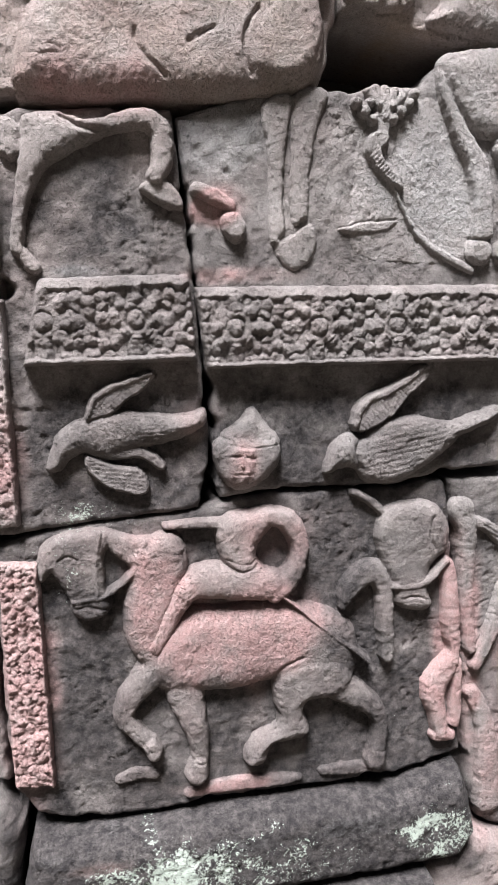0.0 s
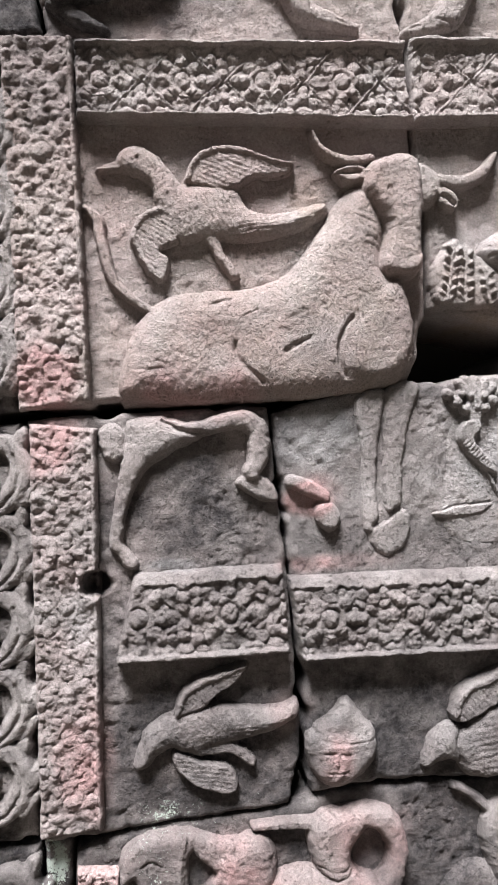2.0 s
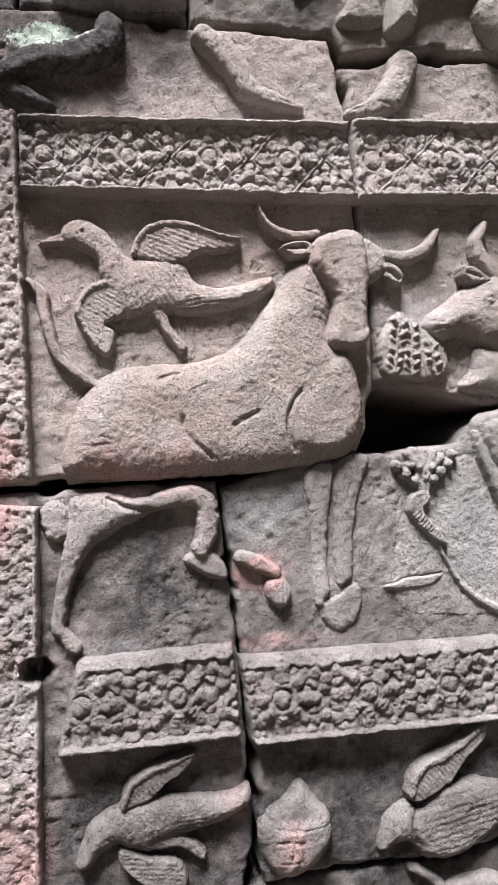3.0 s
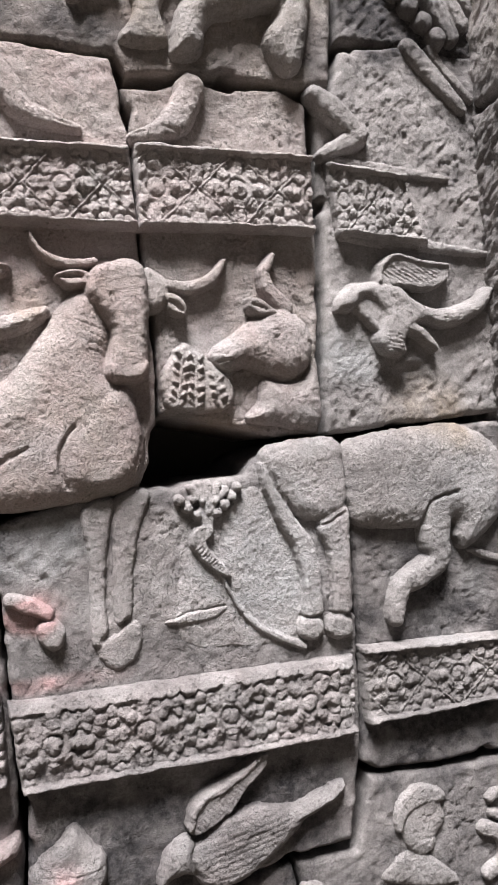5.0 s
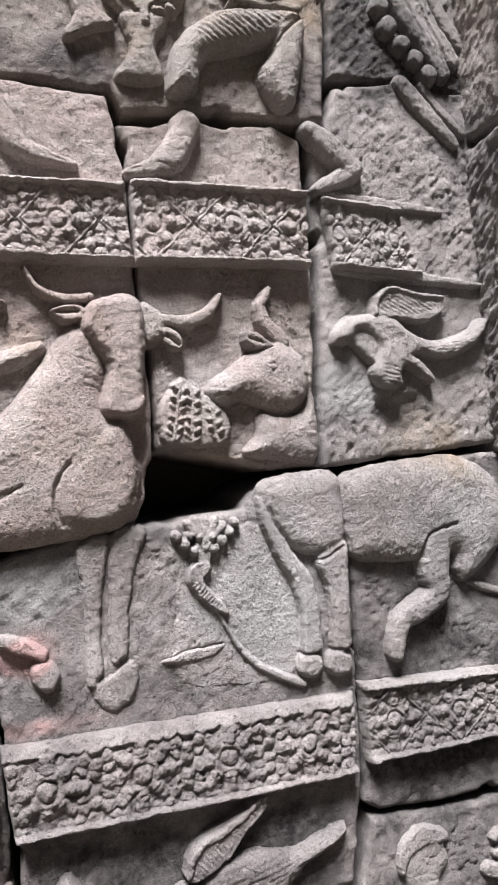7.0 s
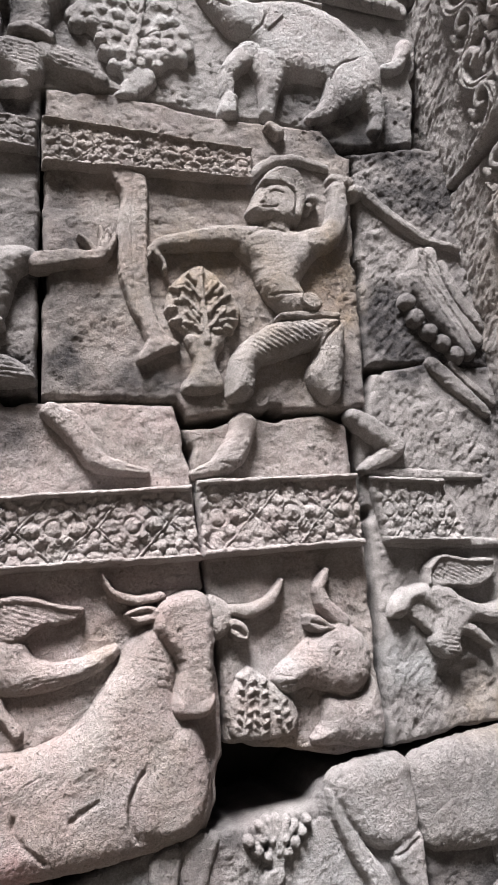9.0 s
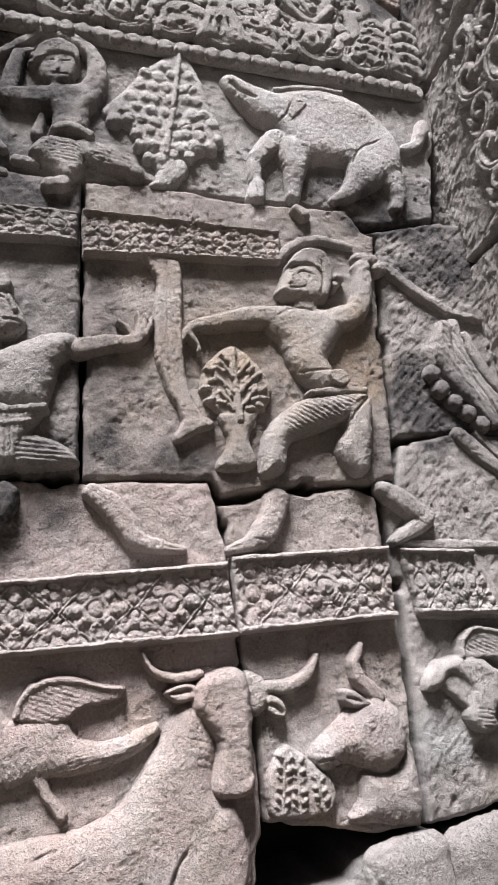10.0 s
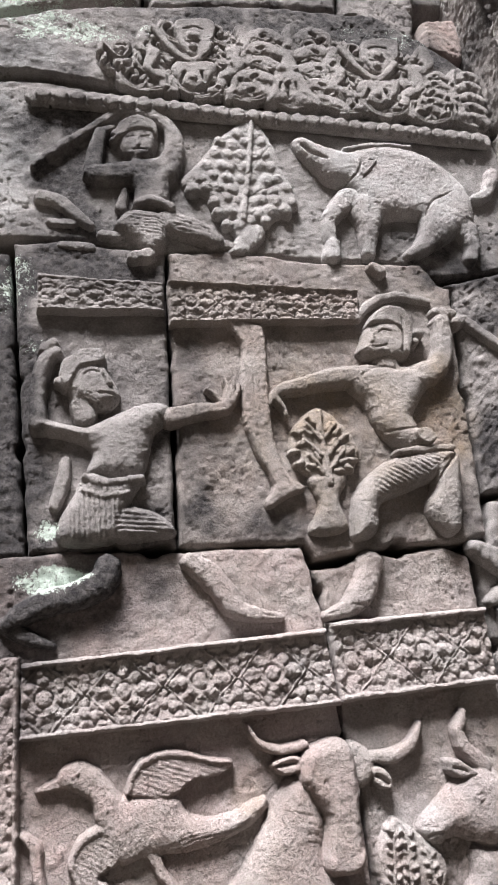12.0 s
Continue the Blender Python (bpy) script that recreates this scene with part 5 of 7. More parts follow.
figure.plate([(0.4697, 1.0431), (0.4981, 1.0735), (0.5448, 1.0644), (0.5537, 1.0455), (0.5131, 1.0471), (0.4871, 1.0347), (0.4757, 1.0099)], 0.013, 0.008)
figure.groove([(0.5116, 1.0287), (0.5308, 1.0272)], 0.0015, 0.002)
figure.groove([(0.5216, 0.9941), (0.5389, 0.9912)], 0.0015, 0.002)
carve("worn_face_carving", "face", figure, label='worn face in low relief')
figure = Relief()
figure.limb([(0.627, 0.986, 0.011), (0.659, 0.971, 0.0113), (0.668, 0.933, 0.0135), (0.634, 0.915, 0.011)], 0.014)
figure.limb([(0.641, 1.032, 0.0079), (0.661, 1.037, 0.0079), (0.678, 1.018, 0.0079), (0.668, 0.997, 0.0079), (0.645, 1.007, 0.0079)], 0.0125)
carve("scroll_carving", "face", figure)
figure = Relief()
figure.plate([(0.2005, 1.7332), (0.2315, 1.7566), (0.2641, 1.7821), (0.3015, 1.8007), (0.3361, 1.7851), (0.3521, 1.7542), (0.3439, 1.7147), (0.3146, 1.6972), (0.2819, 1.703), (0.25, 1.7132), (0.2222, 1.7067), (0.203, 1.7139)], 0.038, 0.04)
figure.plate([(0.2509, 1.6381), (0.2694, 1.664), (0.277, 1.6972), (0.3355, 1.697), (0.3551, 1.7178), (0.3641, 1.6782), (0.3588, 1.6259), (0.2996, 1.6299)], 0.022, 0.035)
figure.limb([(0.2925, 1.8721, 0.0057), (0.2802, 1.8494, 0.0088), (0.2868, 1.8234, 0.0112), (0.3126, 1.7997, 0.0122)], 0.026)
figure.plate([(0.253, 1.8102), (0.2723, 1.8081), (0.2964, 1.7906), (0.2716, 1.7865), (0.2557, 1.795)], 0.03, 0.006)
figure.groove([(0.2592, 1.8013), (0.2784, 1.7945)], 0.002, 0.006)
figure.boss([(0.288, 1.7581, 0.0056)], 0.0405)
figure.groove([(0.2838, 1.7591), (0.2914, 1.764), (0.2987, 1.7596), (0.2911, 1.7547), (0.2838, 1.7591)], 0.0012, 0.003)
figure.groove([(0.2049, 1.731), (0.2204, 1.7284)], 0.002, 0.004)
figure.groove([(0.2076, 1.7191), (0.228, 1.721)], 0.0018, 0.005)
figure.groove([(0.2514, 1.7078), (0.2835, 1.6974), (0.3181, 1.6931), (0.3467, 1.7107)], 0.003, 0.009)
figure.hatch([(0.2802, 1.8511), (0.2966, 1.8483), (0.3039, 1.8175), (0.2858, 1.8204)], 75, 0.006, 0.0015)
carve("calf_carving", "calf", figure, label='calf head with one curved horn', tone={'pink': 0.15, 'ochre': 0.1, 'dark': 0.1, 'pale': 0.2})
figure = Relief()
figure.plate([(0.1082, 1.8456), (0.1356, 1.8327), (0.1408, 1.805), (0.1227, 1.7879), (0.1069, 1.7974)], 0.026, 0.018)
figure.limb([(0.1344, 1.8244, 0.0067), (0.1704, 1.822, 0.0098), (0.2015, 1.8359, 0.0085), (0.2211, 1.8631, 0.0031)], 0.022)
figure.plate([(0.1365, 1.8107), (0.1528, 1.8086), (0.1644, 1.7928), (0.1597, 1.7837), (0.1404, 1.7873)], 0.026, 0.006)
figure.groove([(0.1417, 1.8001), (0.1578, 1.789)], 0.003, 0.008)
carve("horn_and_ear_carving", "calf", figure, label='curved horn and ear of the ox')
figure = Relief()
figure.plate([(0.1336, 1.7071), (0.1599, 1.7432), (0.1802, 1.7318), (0.2204, 1.6993), (0.2306, 1.669), (0.2049, 1.6509), (0.144, 1.6527), (0.1311, 1.6718)], 0.016, 0.01)
figure.limb([(0.1483, 1.657, 0.003), (0.1594, 1.7341, 0.0022)], 0.018)
figure.limb([(0.1453, 1.6643, 0.0022), (0.1409, 1.6687, 0.0037)], 0.019)
figure.limb([(0.1526, 1.6598, 0.0022), (0.1572, 1.6643, 0.0037)], 0.019)
figure.limb([(0.1458, 1.6768, 0.0022), (0.1422, 1.6797, 0.0037)], 0.023)
figure.limb([(0.1547, 1.6724, 0.0022), (0.1585, 1.6754, 0.0037)], 0.023)
figure.limb([(0.1487, 1.6897, 0.0022), (0.1442, 1.6911, 0.0037)], 0.021)
figure.limb([(0.156, 1.6853, 0.0022), (0.1606, 1.6868, 0.0037)], 0.021)
figure.limb([(0.15, 1.7026, 0.0022), (0.1464, 1.7063, 0.0037)], 0.019)
figure.limb([(0.1589, 1.6983, 0.0022), (0.1628, 1.7021, 0.0037)], 0.019)
figure.limb([(0.1521, 1.7152, 0.0022), (0.1476, 1.7173, 0.0037)], 0.023)
figure.limb([(0.1594, 1.7108, 0.0022), (0.164, 1.7131, 0.0037)], 0.023)
figure.limb([(0.1534, 1.7282, 0.0022), (0.1498, 1.7325, 0.0037)], 0.021)
figure.limb([(0.1623, 1.7239, 0.0022), (0.1662, 1.7285, 0.0038)], 0.021)
figure.limb([(0.1754, 1.6539, 0.003), (0.176, 1.7315, 0.0023)], 0.018)
figure.limb([(0.1716, 1.6613, 0.0023), (0.1671, 1.6657, 0.0037)], 0.019)
figure.limb([(0.179, 1.6568, 0.0023), (0.1838, 1.6613, 0.0038)], 0.019)
figure.limb([(0.1703, 1.6739, 0.0022), (0.1666, 1.6769, 0.0037)], 0.023)
figure.limb([(0.1793, 1.6695, 0.0023), (0.1832, 1.6725, 0.0038)], 0.023)
figure.limb([(0.1715, 1.6869, 0.0023), (0.167, 1.6884, 0.0037)], 0.021)
figure.limb([(0.1789, 1.6825, 0.0023), (0.1836, 1.684, 0.0038)], 0.021)
figure.limb([(0.1711, 1.6999, 0.0023), (0.1674, 1.7036, 0.0038)], 0.019)
figure.limb([(0.1801, 1.6956, 0.0023), (0.1841, 1.6993, 0.0038)], 0.019)
figure.limb([(0.1714, 1.7125, 0.0023), (0.1669, 1.7147, 0.0037)], 0.023)
figure.limb([(0.1789, 1.7082, 0.0023), (0.1835, 1.7105, 0.0038)], 0.023)
figure.limb([(0.171, 1.7256, 0.0023), (0.1673, 1.73, 0.0038)], 0.021)
figure.limb([(0.18, 1.7213, 0.0023), (0.184, 1.7259, 0.0038)], 0.021)
figure.limb([(0.2109, 1.6538, 0.0031), (0.203, 1.7035, 0.0023)], 0.018)
figure.limb([(0.2061, 1.661, 0.0023), (0.2016, 1.6655, 0.0038)], 0.019)
figure.limb([(0.2138, 1.6564, 0.0023), (0.2186, 1.6609, 0.0039)], 0.019)
figure.limb([(0.2027, 1.6731, 0.0023), (0.1989, 1.6761, 0.0038)], 0.023)
figure.limb([(0.2119, 1.6686, 0.0023), (0.2159, 1.6717, 0.0038)], 0.023)
figure.limb([(0.2018, 1.6856, 0.0023), (0.1972, 1.6871, 0.0038)], 0.021)
figure.limb([(0.2095, 1.6812, 0.0023), (0.2142, 1.6827, 0.0038)], 0.021)
figure.limb([(0.1994, 1.6981, 0.0023), (0.1956, 1.7019, 0.0038)], 0.019)
figure.limb([(0.2086, 1.6937, 0.0023), (0.2126, 1.6975, 0.0038)], 0.019)
carve("leafy_plant_carving", "calf", figure, label='bunch of small paired leaves on three stems')
figure = Relief()
figure.limb([(0.1788, 2.1023, 0.0213), (0.1725, 2.0837, 0.0193), (0.158, 2.0573, 0.0215), (0.132, 2.0354, 0.0144), (0.0978, 2.0256, 0.0075)], 0.028)
figure.groove([(0.0976, 2.0271), (0.1136, 2.0312)], 0.001, 0.003)
figure.groove([(0.1366, 2.0399), (0.1666, 2.0337)], 0.002, 0.003)
carve("foot_carving", "calf", figure, label='bare foot above the border')
figure = Relief()
figure.limb([(-0.1102, 2.1146, 0.0147), (-0.0849, 2.0958, 0.0187), (-0.0604, 2.0644, 0.0185), (-0.0455, 2.0416, 0.0152), (-0.015, 2.0323, 0.0104), (0.0228, 2.0274, 0.0057)], 0.026)
figure.groove([(0.0106, 2.0277), (-0.0057, 2.0316)], 0.001, 0.003)
carve("foot_carving", "ox", figure, label='lower leg and bare foot')
figure = Relief()
figure.limb([(-0.2342, 2.1117, 0.0188), (-0.2417, 2.0885, 0.0216), (-0.2791, 2.0708, 0.0196), (-0.3195, 2.0627, 0.0193), (-0.3514, 2.0478, 0.016), (-0.3679, 2.0369, 0.0115)], 0.03)
carve("foot_carving", "ox", figure, label='dark bent leg', tone={'dark': 0.85, 'pale': 0.05})
figure = Relief()
figure.limb([(-0.373, 2.0336, 0.0116), (-0.3435, 2.0162, 0.0101), (-0.3085, 2.0027, 0.0043)], 0.018)
carve("foot_carving", "ox", figure, label='dark small foot', tone={'dark': 0.85, 'pale': 0.05})
figure = Relief()
figure.limb([(0.3692, 2.1245, 0.012), (0.3935, 2.1102, 0.0191), (0.4215, 2.0895, 0.0193), (0.4429, 2.0742, 0.0177)], 0.028)
figure.limb([(0.4384, 2.0681, 0.0159), (0.4059, 2.0497, 0.013), (0.3813, 2.0359, 0.0069)], 0.024)
carve("foot_carving", "rightbird", figure, label='bent leg with a foot')
figure = Relief()
figure.limb([(0.541, 2.231, 0.0128), (0.581, 2.194, 0.0142), (0.638, 2.142, 0.0079)], 0.0125)
figure.limb([(0.579, 2.233, 0.0065), (0.61, 2.2, 0.0078), (0.654, 2.16, 0.0057)], 0.0094)
figure.limb([(0.393, 2.033, 0.0048), (0.448, 2.03, 0.0081), (0.528, 2.028, 0.0083), (0.604, 2.026, 0.0043)], 0.0094)
figure.limb([(0.414, 1.916, 0.0059), (0.522, 1.914, 0.0093), (0.674, 1.908, 0.0045)], 0.0125)
figure.plate([(0.528, 2.001), (0.572, 1.919), (0.515, 1.922)], 0.0078, 0.008)
carve("drapery_carving", "rightbird", figure, label='worn drapery folds')
figure = Relief()
figure.plate([(-0.3517, 2.3518), (-0.3094, 2.3414), (-0.2684, 2.3346), (-0.2254, 2.3537), (-0.1801, 2.3753), (-0.1427, 2.376), (-0.1346, 2.3531), (-0.1612, 2.3264), (-0.172, 2.2878), (-0.1842, 2.2503), (-0.2251, 2.2436), (-0.2639, 2.256), (-0.258, 2.2894), (-0.2843, 2.3108), (-0.3249, 2.3213), (-0.3505, 2.3247)], 0.034, 0.036)
figure.limb([(-0.3418, 2.3371, 0.0145), (-0.3454, 2.3841, 0.0131), (-0.3407, 2.4318, 0.0134), (-0.3284, 2.4587, 0.0118)], 0.028)
figure.boss([(-0.3338, 2.4704, 0.0137), (-0.3184, 2.463, 0.0119), (-0.324, 2.4787, 0.0111)], 0.028)
figure.plate([(-0.3068, 2.4174), (-0.2976, 2.4489), (-0.2499, 2.4645), (-0.2376, 2.4331), (-0.222, 2.4061), (-0.2169, 2.3888), (-0.2288, 2.3695), (-0.2556, 2.3615), (-0.2758, 2.3743), (-0.2873, 2.3703), (-0.2995, 2.3937)], 0.031, 0.024)
figure.plate([(-0.3116, 2.4177), (-0.3074, 2.443), (-0.2791, 2.4658), (-0.2473, 2.47), (-0.2411, 2.4452), (-0.2768, 2.4323), (-0.2913, 2.4048), (-0.3045, 2.3988)], 0.036, 0.009)
figure.limb([(-0.2776, 2.3738, 0.0177), (-0.2705, 2.3514, 0.0193)], 0.026)
figure.limb([(-0.3133, 2.4099, 0.0071), (-0.3014, 2.4006, 0.0071)], 0.03)
figure.plate([(-0.3045, 2.1834), (-0.2898, 2.2096), (-0.2639, 2.2536), (-0.2227, 2.243), (-0.1843, 2.248), (-0.1944, 2.2237), (-0.2059, 2.1983), (-0.2219, 2.1522), (-0.3004, 2.1462)], 0.037, 0.022)
figure.plate([(-0.2235, 2.1925), (-0.2026, 2.2023), (-0.1621, 2.1915), (-0.1365, 2.1707), (-0.1386, 2.1557), (-0.2108, 2.1492), (-0.225, 2.1627)], 0.033, 0.018)
figure.limb([(-0.2668, 2.2444, 0.0066), (-0.2388, 2.2356, 0.0075), (-0.1845, 2.2439, 0.0068)], 0.04)
figure.limb([(-0.2713, 2.2242, 0.0049), (-0.2426, 2.2137, 0.0049), (-0.2026, 2.22, 0.005)], 0.039)
figure.limb([(-0.2987, 2.2787, 0.0076), (-0.301, 2.2481, 0.01), (-0.3096, 2.2182, 0.0098), (-0.3139, 2.2056, 0.0073)], 0.014)
figure.hatch([(-0.2974, 2.1943), (-0.2745, 2.2191), (-0.2146, 2.2098), (-0.2281, 2.1558), (-0.2963, 2.1534)], 5, 0.0075, 0.003)
figure.hatch([(-0.263, 2.2446), (-0.19, 2.2441), (-0.2065, 2.2182), (-0.2667, 2.2232)], 25, 0.006, 0.002)
figure.hatch([(-0.2186, 2.1929), (-0.1662, 2.1869), (-0.1413, 2.1679), (-0.1424, 2.1579), (-0.2147, 2.1555)], 85, 0.0075, 0.003)
figure.groove([(-0.2733, 2.4206), (-0.2632, 2.4267), (-0.2495, 2.4252)], 0.0018, 0.004)
figure.groove([(-0.2786, 2.4302), (-0.2634, 2.4365), (-0.2479, 2.4331)], 0.0015, 0.003)
figure.limb([(-0.2427, 2.4281, 0.0046), (-0.2323, 2.4069, 0.0064)], 0.034)
figure.groove([(-0.2475, 2.3865), (-0.2254, 2.387)], 0.0018, 0.005)
figure.hatch([(-0.2695, 2.3946), (-0.2525, 2.3807), (-0.2288, 2.3755), (-0.254, 2.3637), (-0.2734, 2.3756)], 60, 0.005, 0.0018)
figure.hatch([(-0.3075, 2.4391), (-0.2792, 2.4618), (-0.2482, 2.4689), (-0.2446, 2.451), (-0.2787, 2.438)], 15, 0.0045, 0.002)
carve("archer_carving", "archer", figure, label='bearded archer in a pleated skirt', tone={'dark': 0.2, 'pale': 0.15})
figure = Relief()
figure.limb([(-0.1343, 2.3529, 0.0165), (-0.0925, 2.3632, 0.0149), (-0.0564, 2.3677, 0.0122), (-0.0424, 2.3738, 0.0123)], 0.024)
figure.limb([(-0.0457, 2.3763, 0.0066), (-0.0577, 2.3909, 0.0057), (-0.0734, 2.4035, 0.0038)], 0.022)
figure.limb([(-0.0379, 2.3843, 0.0067), (-0.0366, 2.4063, 0.0048), (-0.0412, 2.4224, 0.0039)], 0.022)
figure.limb([(-0.0343, 2.3844, 0.0067), (-0.0272, 2.4086, 0.0048), (-0.0283, 2.4207, 0.0039)], 0.022)
figure.limb([(-0.0308, 2.3805, 0.0067), (-0.0205, 2.3987, 0.0048), (-0.0177, 2.4129, 0.0039)], 0.022)
carve("reaching_hand_carving", "hunter", figure, label='reaching forearm with an open hand')
figure = Relief()
figure.plate([(-0.0338, 2.5441), (-0.0012, 2.5391), (0.0329, 2.5254), (0.0345, 2.4608), (0.0325, 2.3785), (0.0376, 2.3079), (0.0547, 2.2532), (0.0796, 2.229), (0.0455, 2.213), (0.0209, 2.1972), (0.0146, 2.2062), (0.0295, 2.2349), (0.0069, 2.2888), (-0.0106, 2.3482), (-0.0126, 2.4282), (-0.0064, 2.4912)], 0.019, 0.009)
figure.groove([(0.012, 2.4989), (0.0081, 2.395), (0.0134, 2.2977), (0.0367, 2.2328)], 0.0015, 0.002)
carve("bow_carving", "hunter", figure, label='broad curved bow or staff')
figure = Relief()
figure.plate([(0.1814, 2.4539), (0.235, 2.4599), (0.2862, 2.4573), (0.3286, 2.4477), (0.3378, 2.4284), (0.3099, 2.3894), (0.2918, 2.3558), (0.3068, 2.3254), (0.3162, 2.2994), (0.2689, 2.2913), (0.2355, 2.3168), (0.2183, 2.3467), (0.206, 2.3852), (0.1804, 2.4158)], 0.036, 0.034)
figure.limb([(0.2226, 2.4356, 0.0252), (0.1568, 2.4316, 0.0196), (0.0933, 2.4153, 0.0151), (0.0539, 2.4041, 0.0109), (0.0394, 2.3896, 0.0088)], 0.03)
figure.limb([(0.0442, 2.3879, 0.0078), (0.056, 2.3721, 0.0049), (0.0604, 2.3582, 0.0039)], 0.022)
figure.limb([(0.039, 2.3939, 0.0059), (0.0339, 2.3777, 0.0039)], 0.022)
figure.limb([(0.315, 2.4373, 0.0259), (0.3595, 2.4606, 0.021), (0.3791, 2.5074, 0.0182), (0.3811, 2.5526, 0.0174)], 0.033)
figure.boss([(0.3854, 2.5704, 0.0152), (0.4034, 2.5713, 0.0118), (0.4114, 2.5551, 0.0117), (0.3751, 2.5746, 0.0105)], 0.03)
figure.plate([(0.213, 2.4975), (0.233, 2.5364), (0.2771, 2.5499), (0.3029, 2.5248), (0.2949, 2.4764), (0.2696, 2.4623), (0.2275, 2.4696), (0.207, 2.4841)], 0.039, 0.024)
figure.plate([(0.231, 2.542), (0.2491, 2.5658), (0.2784, 2.5766), (0.3047, 2.5664), (0.3133, 2.5276), (0.3006, 2.4778), (0.2887, 2.4818), (0.2907, 2.5198), (0.2702, 2.537), (0.2363, 2.5354)], 0.042, 0.009)
figure.limb([(0.2586, 2.4703, 0.0238), (0.2578, 2.4517, 0.0257)], 0.03)
figure.boss([(0.3291, 2.5258, 0.0113), (0.3173, 2.507, 0.0089)], 0.03)
figure.plate([(0.1517, 2.1489), (0.1638, 2.2113), (0.1933, 2.2482), (0.2441, 2.2787), (0.3388, 2.2965), (0.3583, 2.2817), (0.3142, 2.2456), (0.2686, 2.2269), (0.207, 2.1998), (0.1946, 2.155), (0.1725, 2.1414)], 0.04, 0.026)
figure.plate([(0.3052, 2.2735), (0.3603, 2.2873), (0.3586, 2.2382), (0.347, 2.1612), (0.3189, 2.1472), (0.2915, 2.1871), (0.3099, 2.2338)], 0.037, 0.024)
figure.limb([(0.2505, 2.2873, 0.0069), (0.3011, 2.2933, 0.008), (0.35, 2.2955, 0.0061)], 0.036)
figure.plate([(0.283, 2.324), (0.3044, 2.3312), (0.3236, 2.3142), (0.3091, 2.3012), (0.2883, 2.308)], 0.041, 0.006)
figure.limb([(0.2137, 2.5556, 0.0067), (0.2486, 2.5924, 0.0091), (0.3005, 2.6121, 0.0082), (0.3658, 2.6038, 0.0071)], 0.015)
figure.hatch([(0.1945, 2.2408), (0.2582, 2.2769), (0.3349, 2.2868), (0.2815, 2.2402), (0.2113, 2.2126)], 62, 0.008, 0.003)
figure.groove([(0.2324, 2.3262), (0.2717, 2.3286), (0.3052, 2.3411)], 0.002, 0.003)
figure.groove([(0.2448, 2.5175), (0.2559, 2.5214), (0.2681, 2.5185)], 0.0016, 0.004)
figure.groove([(0.2242, 2.49), (0.2425, 2.4873), (0.2557, 2.4923)], 0.0015, 0.004)
figure.limb([(0.2363, 2.5181, 0.0033), (0.2285, 2.5, 0.0054)], 0.04)
figure.hatch([(0.2396, 2.5537), (0.2771, 2.5765), (0.3035, 2.5662), (0.3092, 2.5226), (0.3014, 2.4884), (0.2951, 2.5277), (0.2702, 2.546)], -60, 0.0045, 0.0022)
figure.groove([(0.2936, 2.5448), (0.2923, 2.5105), (0.2856, 2.4823)], 0.002, 0.006)
figure.groove([(0.2037, 2.4308), (0.235, 2.451), (0.2755, 2.4458)], 0.003, 0.003)
figure.groove([(0.3545, 2.2829), (0.3228, 2.2495), (0.3019, 2.2115)], 0.0025, 0.006)
carve("hunter_carving", "hunter", figure, label='crouching hunter with a raised arm and striped loincloth', tone={'dark': 0.16, 'ochre': 0.12, 'pale': 0.15})
figure = Relief()
figure.plate([(0.1231, 2.3746), (0.1628, 2.3408), (0.1822, 2.2964), (0.1671, 2.2625), (0.1333, 2.2419), (0.0879, 2.2515), (0.0621, 2.2894), (0.0707, 2.33), (0.0955, 2.36)], 0.017, 0.016)
figure.plate([(0.0922, 2.247), (0.1526, 2.2523), (0.1373, 2.2059), (0.1442, 2.159), (0.0823, 2.1551), (0.1032, 2.1974)], 0.021, 0.018)
figure.limb([(0.1217, 2.2374, 0.0084), (0.121, 2.2798, 0.0057), (0.1194, 2.348, 0.0039)], 0.026)
figure.limb([(0.1219, 2.2518, 0.0038), (0.093, 2.285, 0.0038)], 0.024)
figure.limb([(0.1215, 2.2802, 0.0038), (0.0876, 2.3138, 0.0038)], 0.024)
figure.limb([(0.1224, 2.3043, 0.0038), (0.0961, 2.3403, 0.0039)], 0.024)
figure.limb([(0.1243, 2.2565, 0.0038), (0.1555, 2.2947, 0.0039)], 0.024)
figure.limb([(0.123, 2.285, 0.0038), (0.1586, 2.3192, 0.0039)], 0.024)
figure.limb([(0.1216, 2.314, 0.0039), (0.1443, 2.3438, 0.0039)], 0.024)
figure.limb([(0.0794, 2.2728, 0.0056), (0.0686, 2.269, 0.0037)], 0.0235)
figure.limb([(0.0743, 2.2917, 0.0057), (0.0632, 2.2917, 0.0038)], 0.0235)
figure.limb([(0.0869, 2.3091, 0.0057), (0.0759, 2.3051, 0.0038)], 0.0235)
figure.limb([(0.0813, 2.3255, 0.0058), (0.0704, 2.3274, 0.0038)], 0.0235)
figure.limb([(0.0993, 2.3237, 0.0058), (0.0901, 2.3295, 0.0039)], 0.0235)
figure.limb([(0.1067, 2.3446, 0.0059), (0.0987, 2.3522, 0.0039)], 0.0235)
figure.limb([(0.1206, 2.3547, 0.0059), (0.122, 2.3667, 0.004)], 0.0235)
figure.limb([(0.1027, 2.297, 0.0057), (0.0964, 2.3058, 0.0038)], 0.0235)
figure.limb([(0.1093, 2.2792, 0.0057), (0.1047, 2.2891, 0.0038)], 0.0235)
figure.limb([(0.0993, 2.2661, 0.0056), (0.0886, 2.2681, 0.0037)], 0.0235)
figure.limb([(0.1142, 2.323, 0.0058), (0.1135, 2.3346, 0.0039)], 0.0235)
